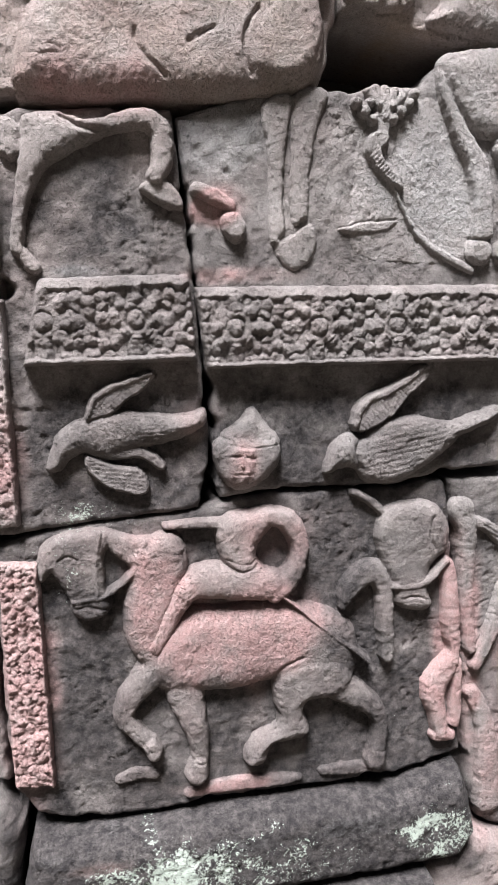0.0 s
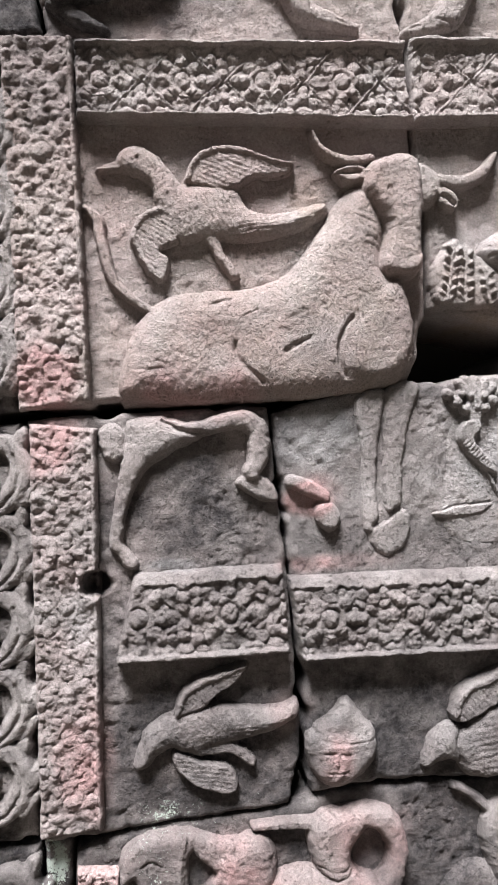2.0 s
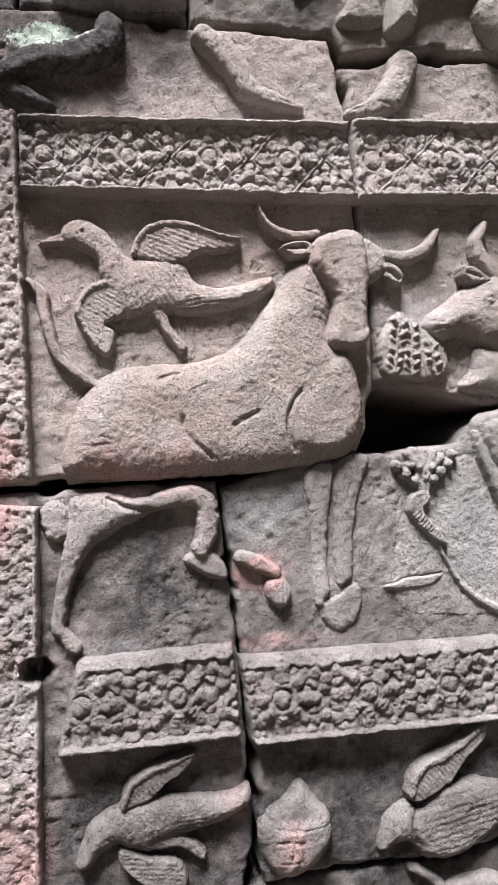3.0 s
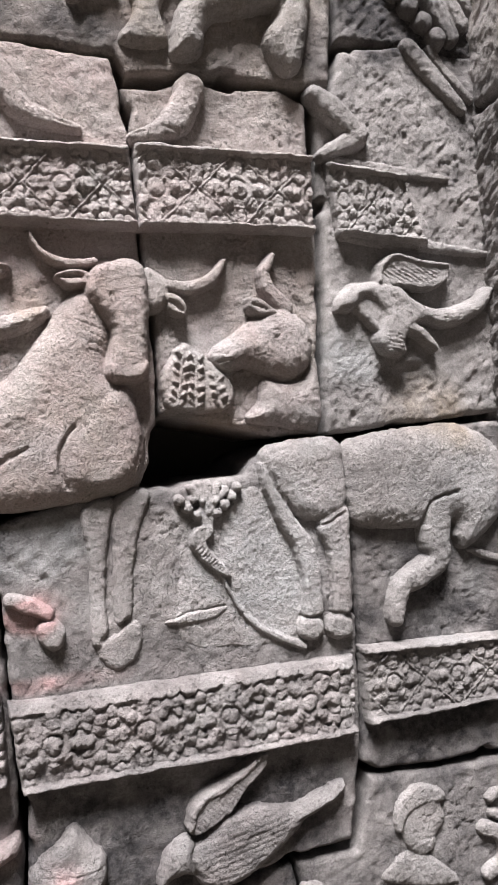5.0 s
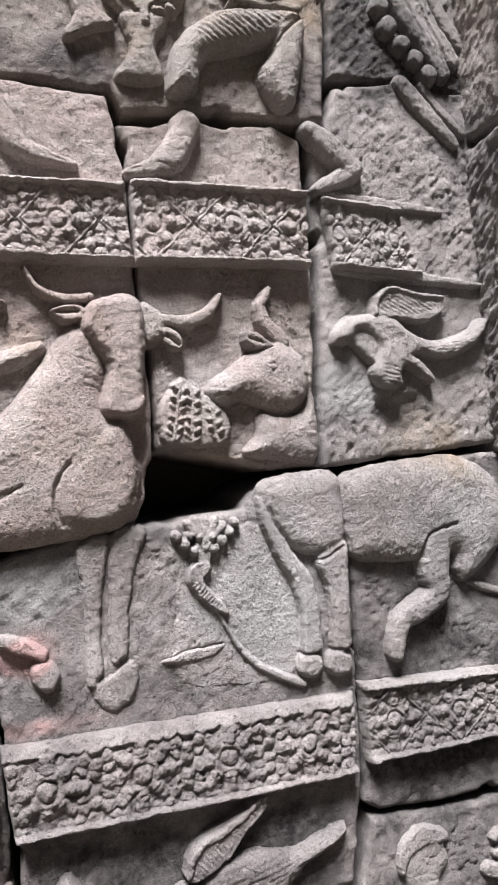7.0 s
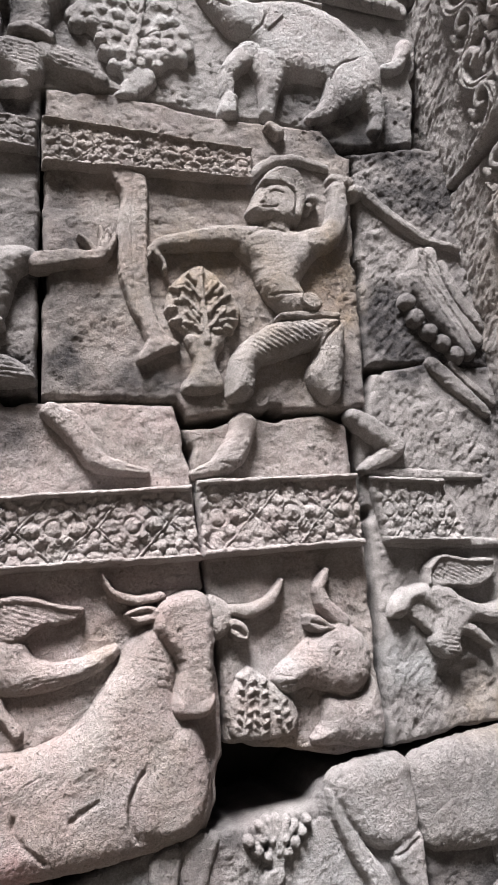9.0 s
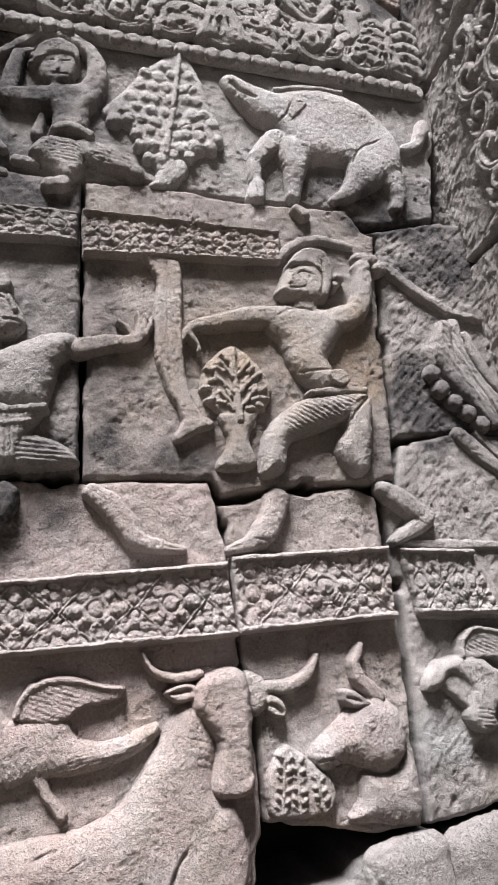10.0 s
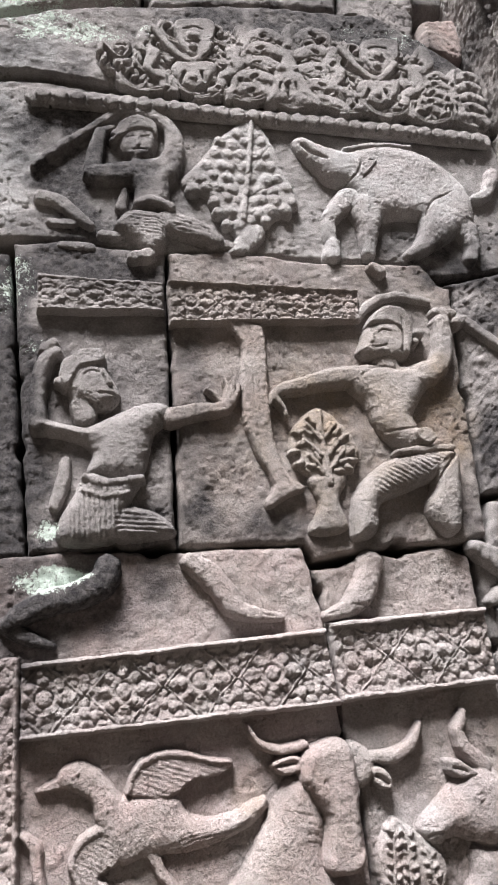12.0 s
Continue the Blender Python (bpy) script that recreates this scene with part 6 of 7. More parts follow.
figure.limb([(0.1315, 2.3332, 0.0059), (0.1368, 2.3445, 0.0039)], 0.0235)
figure.limb([(0.1422, 2.3245, 0.0059), (0.1507, 2.3337, 0.0039)], 0.0235)
figure.limb([(0.1535, 2.3135, 0.0059), (0.1634, 2.3211, 0.0039)], 0.0235)
figure.limb([(0.1367, 2.3043, 0.0058), (0.1437, 2.3145, 0.0039)], 0.0235)
figure.limb([(0.1451, 2.292, 0.0058), (0.1548, 2.2995, 0.0039)], 0.0235)
figure.limb([(0.1591, 2.2899, 0.0058), (0.1705, 2.2939, 0.0039)], 0.0235)
figure.limb([(0.1628, 2.2765, 0.0058), (0.1742, 2.2765, 0.0039)], 0.0235)
figure.limb([(0.1474, 2.2726, 0.0057), (0.1586, 2.2765, 0.0038)], 0.0235)
figure.limb([(0.1342, 2.2677, 0.0057), (0.1411, 2.2776, 0.0038)], 0.0235)
figure.limb([(0.1562, 2.2641, 0.0057), (0.1653, 2.2583, 0.0038)], 0.0235)
figure.limb([(0.1357, 2.2565, 0.0057), (0.1471, 2.2584, 0.0038)], 0.0235)
figure.limb([(0.1135, 2.254, 0.0056), (0.1058, 2.2613, 0.0038)], 0.0235)
figure.limb([(0.1279, 2.2864, 0.0057), (0.1331, 2.2973, 0.0038)], 0.0235)
carve("small_tree_carving", "hunter", figure, label='small rounded tree with pointed leaves', tone={'dark': 0.1, 'ochre': 0.3, 'pale': 0.1})
figure = Relief()
figure.plate([(0.1338, 2.9715), (0.1521, 2.994), (0.1875, 2.9783), (0.2419, 2.9649), (0.2922, 2.9857), (0.3562, 2.9923), (0.4192, 2.9778), (0.4746, 2.9402), (0.5107, 2.8891), (0.5134, 2.819), (0.4805, 2.7779), (0.4315, 2.779), (0.3943, 2.8026), (0.3384, 2.8056), (0.2953, 2.7962), (0.2655, 2.8282), (0.2389, 2.869), (0.1992, 2.8812), (0.1648, 2.9188)], 0.036, 0.042)
figure.limb([(0.2372, 2.8431, 0.0254), (0.1945, 2.791, 0.016), (0.1908, 2.7415, 0.012)], 0.028)
figure.limb([(0.1929, 2.7255, 0.0155), (0.1876, 2.7, 0.0177)], 0.03)
figure.limb([(0.2739, 2.8193, 0.038), (0.2716, 2.7714, 0.0223), (0.266, 2.7168, 0.0145)], 0.034)
figure.limb([(0.4375, 2.8138, 0.0501), (0.4082, 2.7654, 0.0282), (0.3764, 2.7314, 0.0163), (0.3508, 2.7165, 0.0099)], 0.038)
figure.limb([(0.4913, 2.7858, 0.0265), (0.4951, 2.7458, 0.0157), (0.4868, 2.7174, 0.0142)], 0.03)
figure.limb([(0.5269, 2.8724, 0.0111), (0.5617, 2.8932, 0.0127), (0.5836, 2.9455, 0.0145)], 0.022)
figure.plate([(0.2621, 2.9301), (0.3053, 2.9352), (0.2895, 2.9078), (0.2682, 2.8887)], 0.041, 0.006)
figure.groove([(0.1499, 2.9629), (0.1704, 2.9398), (0.1968, 2.9288)], 0.003, 0.008)
figure.groove([(0.2722, 2.9348), (0.2979, 2.932)], 0.002, 0.005)
figure.groove([(0.2311, 2.87), (0.2573, 2.8936), (0.2702, 2.9203)], 0.0022, 0.005)
figure.groove([(0.3965, 2.8058), (0.4147, 2.8404), (0.4558, 2.8654)], 0.0022, 0.005)
figure.boss([(0.2277, 2.9415, 0.0066)], 0.034)
figure.groove([(0.1529, 2.992), (0.1467, 2.9768)], 0.002, 0.004)
figure.limb([(0.242, 2.9609, 0.0053), (0.3042, 2.9802, 0.0068), (0.3903, 2.985, 0.0056)], 0.033)
carve("boar_carving", "boar", figure, label='boar with open snout and curled tail', tone={'pale': 0.7, 'pink': 0.08})
figure = Relief()
figure.plate([(0.05, 3.031), (0.089, 2.97), (0.107, 2.898), (0.129, 2.83), (0.07, 2.772), (0.036, 2.764), (-0.018, 2.767), (-0.048, 2.818), (-0.099, 2.848), (-0.061, 2.908), (-0.018, 2.971)], 0.0187, 0.0174)
figure.boss([(0.018, 2.981, 0.0144), (0.052, 2.984, 0.0153), (-0.019, 2.958, 0.0133), (0.007, 2.952, 0.016), (0.033, 2.964, 0.0137), (0.066, 2.967, 0.0145), (-0.03, 2.927, 0.0146), (-0.003, 2.928, 0.0143), (0.023, 2.932, 0.0146), (0.048, 2.928, 0.0142), (0.069, 2.934, 0.014), (-0.048, 2.892, 0.0155), (-0.02, 2.897, 0.0145), (0.001, 2.897, 0.0133), (0.031, 2.902, 0.0139), (0.058, 2.905, 0.0166), (0.079, 2.903, 0.0143), (-0.063, 2.86, 0.0139), (-0.037, 2.871, 0.0118), (-0.01, 2.867, 0.0151), (0.019, 2.868, 0.0121), (0.039, 2.871, 0.0128), (0.072, 2.871, 0.0162), (0.093, 2.875, 0.0128), (-0.078, 2.833, 0.0146), (-0.051, 2.84, 0.0127), (-0.028, 2.841, 0.0121), (-0.001, 2.841, 0.0152), (0.029, 2.844, 0.0139), (0.055, 2.841, 0.015)], 0.0242)
figure.boss([(0.081, 2.844, 0.0118), (0.108, 2.855, 0.0146), (-0.037, 2.807, 0.0117), (-0.013, 2.818, 0.0131), (0.014, 2.816, 0.0142), (0.039, 2.814, 0.015), (0.057, 2.821, 0.0139), (0.083, 2.822, 0.015), (0.119, 2.82, 0.0125), (-0.031, 2.781, 0.0117), (-0.007, 2.785, 0.0121), (0.025, 2.785, 0.0114), (0.047, 2.787, 0.0162), (0.071, 2.798, 0.0159), (0.104, 2.801, 0.0137), (-0.015, 2.755, 0.0118), (0.009, 2.757, 0.014), (0.029, 2.768, 0.0126), (0.061, 2.771, 0.0115)], 0.0242)
figure.limb([(0.049, 3.013, 0.0049), (0.034, 2.883, 0.0058), (0.015, 2.771, 0.009)], 0.0281)
figure.plate([(-0.019, 2.764), (0.047, 2.764), (0.056, 2.735), (0.02, 2.693), (-0.018, 2.69), (0.001, 2.73)], 0.0203, 0.0174)
figure.groove([(0.033, 2.878), (0.083, 2.956)], 0.002, 0.003)
figure.groove([(0.027, 2.822), (0.098, 2.871)], 0.002, 0.003)
figure.groove([(0.027, 2.822), (-0.049, 2.841)], 0.002, 0.003)
figure.groove([(0.031, 2.877), (-0.023, 2.921)], 0.002, 0.003)
carve("leafy_tree_carving", "boar", figure, tone={'pale': 0.5}, label='pointed tree covered with small leaves')
figure = Relief()
figure.plate([(-0.2203, 2.9303), (-0.2142, 2.9718), (-0.182, 2.9872), (-0.1498, 2.9749), (-0.1443, 2.9345), (-0.1574, 2.9006), (-0.182, 2.8872), (-0.2062, 2.9001)], 0.03, 0.022)
figure.plate([(-0.2264, 2.9378), (-0.2163, 2.9745), (-0.1821, 2.993), (-0.1478, 2.9782), (-0.1443, 2.9457), (-0.1607, 2.9572), (-0.1876, 2.9564), (-0.2122, 2.9369)], 0.034, 0.009)
figure.boss([(-0.2264, 2.9358, 0.0094), (-0.2244, 2.955, 0.0083)], 0.024)
figure.limb([(-0.2658, 2.8621, 0.0169), (-0.2604, 2.907, 0.0161), (-0.2528, 2.9534, 0.0117)], 0.025)
figure.limb([(-0.2529, 2.9577, 0.0118), (-0.2285, 2.9719, 0.006)], 0.018)
figure.limb([(-0.2655, 2.8491, 0.0179), (-0.2134, 2.8575, 0.025), (-0.1375, 2.8713, 0.0303)], 0.03)
figure.limb([(-0.1247, 2.8829, 0.0259), (-0.1086, 2.9332, 0.0193), (-0.1179, 2.9789, 0.0172), (-0.1575, 3.01, 0.0148), (-0.212, 3.0164, 0.011)], 0.026)
figure.limb([(-0.2161, 3.0169, 0.0098), (-0.289, 2.9464, 0.0081), (-0.3721, 2.8604, 0.0066)], 0.02)
figure.plate([(-0.1925, 2.853), (-0.1211, 2.8741), (-0.1223, 2.8311), (-0.1317, 2.7833), (-0.1832, 2.7808), (-0.1888, 2.8177)], 0.033, 0.026)
figure.limb([(-0.1819, 2.888, 0.014), (-0.1761, 2.8651, 0.0161)], 0.024)
figure.limb([(-0.1833, 2.7812, 0.0099), (-0.1546, 2.7915, 0.0101), (-0.122, 2.7772, 0.0101)], 0.037)
figure.plate([(-0.2241, 2.7366), (-0.199, 2.7679), (-0.15, 2.7676), (-0.1327, 2.7472), (-0.134, 2.6989), (-0.1596, 2.6734), (-0.1918, 2.7037), (-0.2184, 2.7251)], 0.036, 0.024)
figure.limb([(-0.1284, 2.7525, 0.0244), (-0.0761, 2.735, 0.0234), (-0.0398, 2.7137, 0.0156)], 0.031)
figure.limb([(-0.0405, 2.7173, 0.0112), (-0.0004, 2.7034, 0.009)], 0.018)
figure.limb([(-0.2063, 2.8187, 0.0067), (-0.2133, 2.7804, 0.011)], 0.016)
figure.groove([(-0.202, 2.938), (-0.1897, 2.9423)], 0.0018, 0.004)
figure.groove([(-0.1753, 2.9414), (-0.1608, 2.9433)], 0.0018, 0.004)
figure.groove([(-0.19, 2.9074), (-0.1654, 2.9103)], 0.0018, 0.004)
figure.limb([(-0.1816, 2.9382, 0.0047), (-0.1818, 2.9193, 0.0059)], 0.034)
figure.hatch([(-0.199, 2.7563), (-0.14, 2.7642), (-0.1392, 2.7132), (-0.1801, 2.7098)], 85, 0.007, 0.002)
figure.hatch([(-0.12, 2.7661), (-0.0604, 2.7442), (-0.0464, 2.7209), (-0.1112, 2.7276)], 75, 0.008, 0.0018)
figure.hatch([(-0.2162, 2.966), (-0.182, 2.99), (-0.1498, 2.9749), (-0.1563, 2.9602), (-0.1874, 2.9644)], 90, 0.004, 0.0018)
carve("kneeling_man_carving", "boar", figure, label='kneeling man with raised arms framing his face', tone={'dark': 0.2, 'pale': 0.2})
figure = Relief()
figure.limb([(-0.356, 2.793, 0.0137), (-0.323, 2.784, 0.0141), (-0.288, 2.751, 0.0118), (-0.268, 2.736, 0.008)], 0.0172)
figure.limb([(-0.337, 2.741, 0.0078), (-0.298, 2.739, 0.008)], 0.0109)
figure.limb([(-0.316, 2.688, 0.0088), (-0.267, 2.687, 0.0098)], 0.0156)
figure.limb([(-0.248, 2.718, 0.008), (-0.213, 2.716, 0.0082)], 0.0156)
carve("crouching_animal_carving", "boar", figure, label='worn dark crouching shape')
figure = Relief()
figure.limb([(-0.193, 2.661, 0.011), (-0.166, 2.67, 0.0144)], 0.0234)
carve("round_knob_carving", "archer", figure, label='small worn foot on the border')
figure = Relief()
figure.limb([(0.262, 2.673, 0.0094), (0.275, 2.664, 0.0144)], 0.0234)
carve("top_ledge_carving", "hunter", figure)
figure = Relief()
figure.limb([(0.4065, 2.5635, 0.0141), (0.4263, 2.5661, 0.0142)], 0.022)
figure.limb([(0.4402, 2.5696, 0.0117), (0.5077, 2.5182, 0.0105), (0.5658, 2.4841, 0.0092), (0.6318, 2.4717, 0.0054)], 0.018)
figure.limb([(0.5453, 2.4458, 0.0168), (0.5355, 2.4015, 0.0215), (0.5539, 2.3484, 0.0212), (0.5895, 2.3032, 0.0186), (0.6184, 2.2579, 0.0148)], 0.022)
figure.limb([(0.5674, 2.4556, 0.0131), (0.5705, 2.3996, 0.0154), (0.5926, 2.3463, 0.0164), (0.6377, 2.2834, 0.0151)], 0.018)
figure.limb([(0.5916, 2.4347, 0.0092), (0.6086, 2.3861, 0.0116), (0.633, 2.3449, 0.0128), (0.665, 2.3105, 0.0115)], 0.012)
figure.boss([(0.5049, 2.3495, 0.0159), (0.5181, 2.318, 0.017), (0.5416, 2.2921, 0.0157), (0.5661, 2.2715, 0.0158), (0.5891, 2.2497, 0.0158)], 0.026)
figure.limb([(0.5066, 2.396, 0.0125), (0.509, 2.372, 0.0099)], 0.012)
figure.hatch([(0.5345, 2.4357), (0.5729, 2.4394), (0.632, 2.28), (0.6095, 2.2613), (0.5401, 2.357)], 30, 0.012, 0.003)
carve("sash_carving", "wing", figure, label='worn sash of cloth folds edged with round beads')
figure = Relief()
figure.plate([(-0.097, 3.271), (-0.018, 3.286), (-0.024, 3.217), (-0.062, 3.169), (-0.095, 3.208)], 0.0234, 0.01)
figure.limb([(-0.146, 3.239, 0.0093), (-0.112, 3.186, 0.0092), (-0.066, 3.156, 0.0092), (-0.027, 3.21, 0.0084)], 0.0265)
figure.plate([(-0.108, 3.146), (-0.065, 3.16), (-0.018, 3.158), (-0.03, 3.106), (-0.064, 3.074), (-0.099, 3.095)], 0.025, 0.0174)
figure.limb([(-0.162, 3.235, 0.0139), (-0.171, 3.189, 0.0169), (-0.147, 3.169, 0.0147)], 0.0218)
figure.limb([(-0.145, 3.17, 0.0136), (-0.155, 3.126, 0.0159), (-0.131, 3.104, 0.0124)], 0.0234)
figure.limb([(-0.128, 3.109, 0.0099), (-0.125, 3.08, 0.0121), (-0.105, 3.071, 0.0088)], 0.0203)
figure.groove([(-0.158, 3.191), (-0.163, 3.184)], 0.004, 0.02)
figure.groove([(-0.142, 3.13), (-0.146, 3.123)], 0.004, 0.02)
figure.groove([(-0.12, 3.074), (-0.122, 3.071)], 0.003, 0.015)
figure.groove([(-0.085, 3.119), (-0.093, 3.096)], 0.003, 0.012)
figure.limb([(0.043, 3.273, 0.0151), (0.049, 3.228, 0.0184), (0.021, 3.198, 0.0159)], 0.0218)
figure.limb([(0.018, 3.198, 0.0144), (0.025, 3.156, 0.0168), (-0.002, 3.124, 0.0129)], 0.0234)
figure.limb([(-0.004, 3.129, 0.0105), (-0.01, 3.098, 0.0127), (-0.031, 3.082, 0.0092)], 0.0203)
figure.groove([(0.034, 3.225), (0.038, 3.219)], 0.004, 0.02)
figure.groove([(0.011, 3.155), (0.014, 3.149)], 0.004, 0.02)
figure.groove([(-0.018, 3.09), (-0.016, 3.087)], 0.003, 0.015)
figure.groove([(-0.05, 3.124), (-0.044, 3.103)], 0.003, 0.012)
figure.boss([(-0.064, 3.228, 0.0153), (-0.065, 3.196, 0.0106), (-0.069, 3.108, 0.0124)], 0.0312)
figure.groove([(-0.083, 3.244), (-0.062, 3.255), (-0.042, 3.252)], 0.002, 0.006)
figure.groove([(-0.08, 3.21), (-0.064, 3.208), (-0.048, 3.216)], 0.002, 0.006)
carve("lotus_carving", "frieze", figure, label='hanging lotus bud between curled leaves')
figure = Relief()
figure.plate([(0.083, 3.072), (0.122, 3.18), (0.141, 3.295), (0.168, 3.3), (0.163, 3.187), (0.201, 3.068), (0.132, 3.073)], 0.0234, 0.0203)
figure.limb([(0.131, 3.258, 0.0158), (0.099, 3.272, 0.0202), (0.066, 3.254, 0.0164), (0.058, 3.23, 0.0093)], 0.0187)
figure.groove([(0.096, 3.265), (0.088, 3.259)], 0.0035, 0.016)
figure.groove([(0.069, 3.245), (0.066, 3.241)], 0.003, 0.014)
figure.limb([(0.127, 3.211, 0.0157), (0.089, 3.227, 0.0202), (0.053, 3.209, 0.0163), (0.044, 3.187, 0.0093)], 0.0211)
figure.groove([(0.086, 3.221), (0.078, 3.216)], 0.0035, 0.016)
figure.groove([(0.056, 3.202), (0.053, 3.198)], 0.003, 0.014)
figure.limb([(0.123, 3.169, 0.0151), (0.08, 3.185, 0.0198), (0.042, 3.17, 0.016), (0.031, 3.147, 0.0089)], 0.0187)
figure.groove([(0.076, 3.179), (0.067, 3.173)], 0.0035, 0.016)
figure.groove([(0.045, 3.162), (0.042, 3.158)], 0.003, 0.014)
figure.limb([(0.119, 3.12, 0.0151), (0.07, 3.139, 0.0194), (0.029, 3.126, 0.0159), (0.019, 3.103, 0.0089)], 0.0211)
figure.groove([(0.067, 3.135), (0.057, 3.128)], 0.0035, 0.016)
figure.groove([(0.033, 3.12), (0.029, 3.116)], 0.003, 0.014)
figure.limb([(0.116, 3.083, 0.0148), (0.061, 3.104, 0.0189), (0.017, 3.091, 0.0153), (0.006, 3.069, 0.0088)], 0.0187)
figure.groove([(0.058, 3.097), (0.048, 3.092)], 0.0035, 0.016)
figure.groove([(0.021, 3.083), (0.019, 3.08)], 0.003, 0.014)
figure.limb([(0.168, 3.265, 0.016), (0.205, 3.291, 0.021), (0.237, 3.284, 0.0176), (0.241, 3.262, 0.0101)], 0.0187)
figure.groove([(0.203, 3.285), (0.211, 3.281)], 0.0035, 0.016)
figure.groove([(0.228, 3.274), (0.231, 3.271)], 0.003, 0.014)
figure.limb([(0.163, 3.214, 0.0157), (0.205, 3.237, 0.0209), (0.241, 3.229, 0.0173), (0.246, 3.207, 0.0099)], 0.0211)
figure.groove([(0.204, 3.233), (0.212, 3.229)], 0.0035, 0.016)
figure.groove([(0.233, 3.221), (0.235, 3.218)], 0.003, 0.014)
figure.limb([(0.158, 3.168, 0.0154), (0.206, 3.187, 0.0205), (0.244, 3.178, 0.0172), (0.251, 3.159, 0.0097)], 0.0187)
figure.groove([(0.205, 3.182), (0.214, 3.18)], 0.0035, 0.016)
figure.groove([(0.236, 3.169), (0.238, 3.167)], 0.003, 0.014)
figure.limb([(0.153, 3.118, 0.0151), (0.206, 3.134, 0.0205), (0.247, 3.124, 0.0169), (0.254, 3.104, 0.0096)], 0.0211)
figure.groove([(0.206, 3.131), (0.215, 3.127)], 0.0035, 0.016)
figure.groove([(0.238, 3.116), (0.242, 3.113)], 0.003, 0.014)
figure.limb([(0.149, 3.075, 0.0151), (0.208, 3.09, 0.0197), (0.253, 3.079, 0.0168), (0.26, 3.061, 0.0094)], 0.0187)
figure.groove([(0.207, 3.086), (0.216, 3.082)], 0.0035, 0.016)
figure.groove([(0.243, 3.07), (0.245, 3.067)], 0.003, 0.014)
figure.boss([(0.124, 3.161, 0.0107), (0.154, 3.166, 0.0107), (0.134, 3.125, 0.0081), (0.144, 3.231, 0.0085)], 0.0281)
figure.groove([(0.131, 3.114), (0.134, 3.086)], 0.004, 0.012)
figure.groove([(0.118, 3.12), (0.116, 3.104)], 0.003, 0.01)
figure.groove([(0.152, 3.124), (0.153, 3.106)], 0.003, 0.01)
carve("leafy_stem_carving", "frieze", figure, label='standing stem with paired curled leaves')
figure = Relief()
figure.plate([(0.323, 3.282), (0.409, 3.297), (0.397, 3.227), (0.35, 3.18), (0.319, 3.218)], 0.0234, 0.01)
figure.limb([(0.266, 3.25, 0.0101), (0.297, 3.196, 0.01), (0.343, 3.166, 0.0102), (0.391, 3.22, 0.0091)], 0.0265)
figure.plate([(0.298, 3.156), (0.345, 3.168), (0.396, 3.167), (0.379, 3.116), (0.338, 3.084), (0.303, 3.105)], 0.025, 0.0174)
figure.limb([(0.25, 3.244, 0.0148), (0.236, 3.198, 0.0185), (0.258, 3.178, 0.016)], 0.0218)
figure.limb([(0.26, 3.179, 0.0148), (0.246, 3.135, 0.0169), (0.269, 3.112, 0.0135)], 0.0234)
figure.limb([(0.273, 3.118, 0.0111), (0.273, 3.089, 0.0133), (0.292, 3.08, 0.0096)], 0.0203)
figure.groove([(0.246, 3.199), (0.242, 3.194)], 0.004, 0.02)
figure.groove([(0.258, 3.139), (0.252, 3.132)], 0.004, 0.02)
figure.groove([(0.277, 3.083), (0.274, 3.08)], 0.003, 0.015)
figure.groove([(0.317, 3.127), (0.306, 3.104)], 0.003, 0.012)
figure.limb([(0.472, 3.282, 0.0162), (0.474, 3.238, 0.0201), (0.442, 3.208, 0.0169)], 0.0218)
figure.limb([(0.439, 3.208, 0.0158), (0.441, 3.165, 0.0182), (0.409, 3.133, 0.014)], 0.0234)
figure.limb([(0.408, 3.139, 0.0115), (0.398, 3.107, 0.0138), (0.375, 3.092, 0.01)], 0.0203)
figure.groove([(0.456, 3.234), (0.459, 3.23)], 0.004, 0.02)
figure.groove([(0.423, 3.165), (0.427, 3.159)], 0.004, 0.02)
figure.groove([(0.385, 3.099), (0.388, 3.096)], 0.003, 0.015)
figure.groove([(0.355, 3.133), (0.36, 3.112)], 0.003, 0.012)
figure.boss([(0.351, 3.238, 0.0169), (0.346, 3.206, 0.0115), (0.333, 3.117, 0.0138)], 0.0312)
figure.groove([(0.333, 3.256), (0.356, 3.265), (0.378, 3.263)], 0.002, 0.006)
figure.groove([(0.332, 3.221), (0.349, 3.216), (0.368, 3.227)], 0.002, 0.006)
carve("lotus_carving", "frieze", figure, label='worn hanging lotus bud')
figure = Relief()
figure.plate([(0.477, 3.085), (0.509, 3.153), (0.529, 3.226), (0.548, 3.229), (0.538, 3.157), (0.556, 3.082), (0.51, 3.084)], 0.0234, 0.0203)
figure.limb([(0.52, 3.203, 0.0107), (0.499, 3.211, 0.014), (0.476, 3.2, 0.0113), (0.469, 3.185, 0.0063)], 0.0187)
figure.groove([(0.494, 3.203), (0.488, 3.2)], 0.0035, 0.016)
figure.groove([(0.475, 3.191), (0.474, 3.189)], 0.003, 0.014)
figure.limb([(0.514, 3.173, 0.0107), (0.489, 3.181, 0.0138), (0.465, 3.17, 0.0113), (0.457, 3.157, 0.0065)], 0.0211)
figure.groove([(0.485, 3.176), (0.479, 3.173)], 0.0035, 0.016)
figure.groove([(0.464, 3.164), (0.462, 3.162)], 0.003, 0.014)
figure.limb([(0.509, 3.146, 0.0106), (0.481, 3.156, 0.0138), (0.454, 3.147, 0.0111), (0.446, 3.132, 0.0062)], 0.0187)
figure.groove([(0.476, 3.15), (0.47, 3.146)], 0.0035, 0.016)
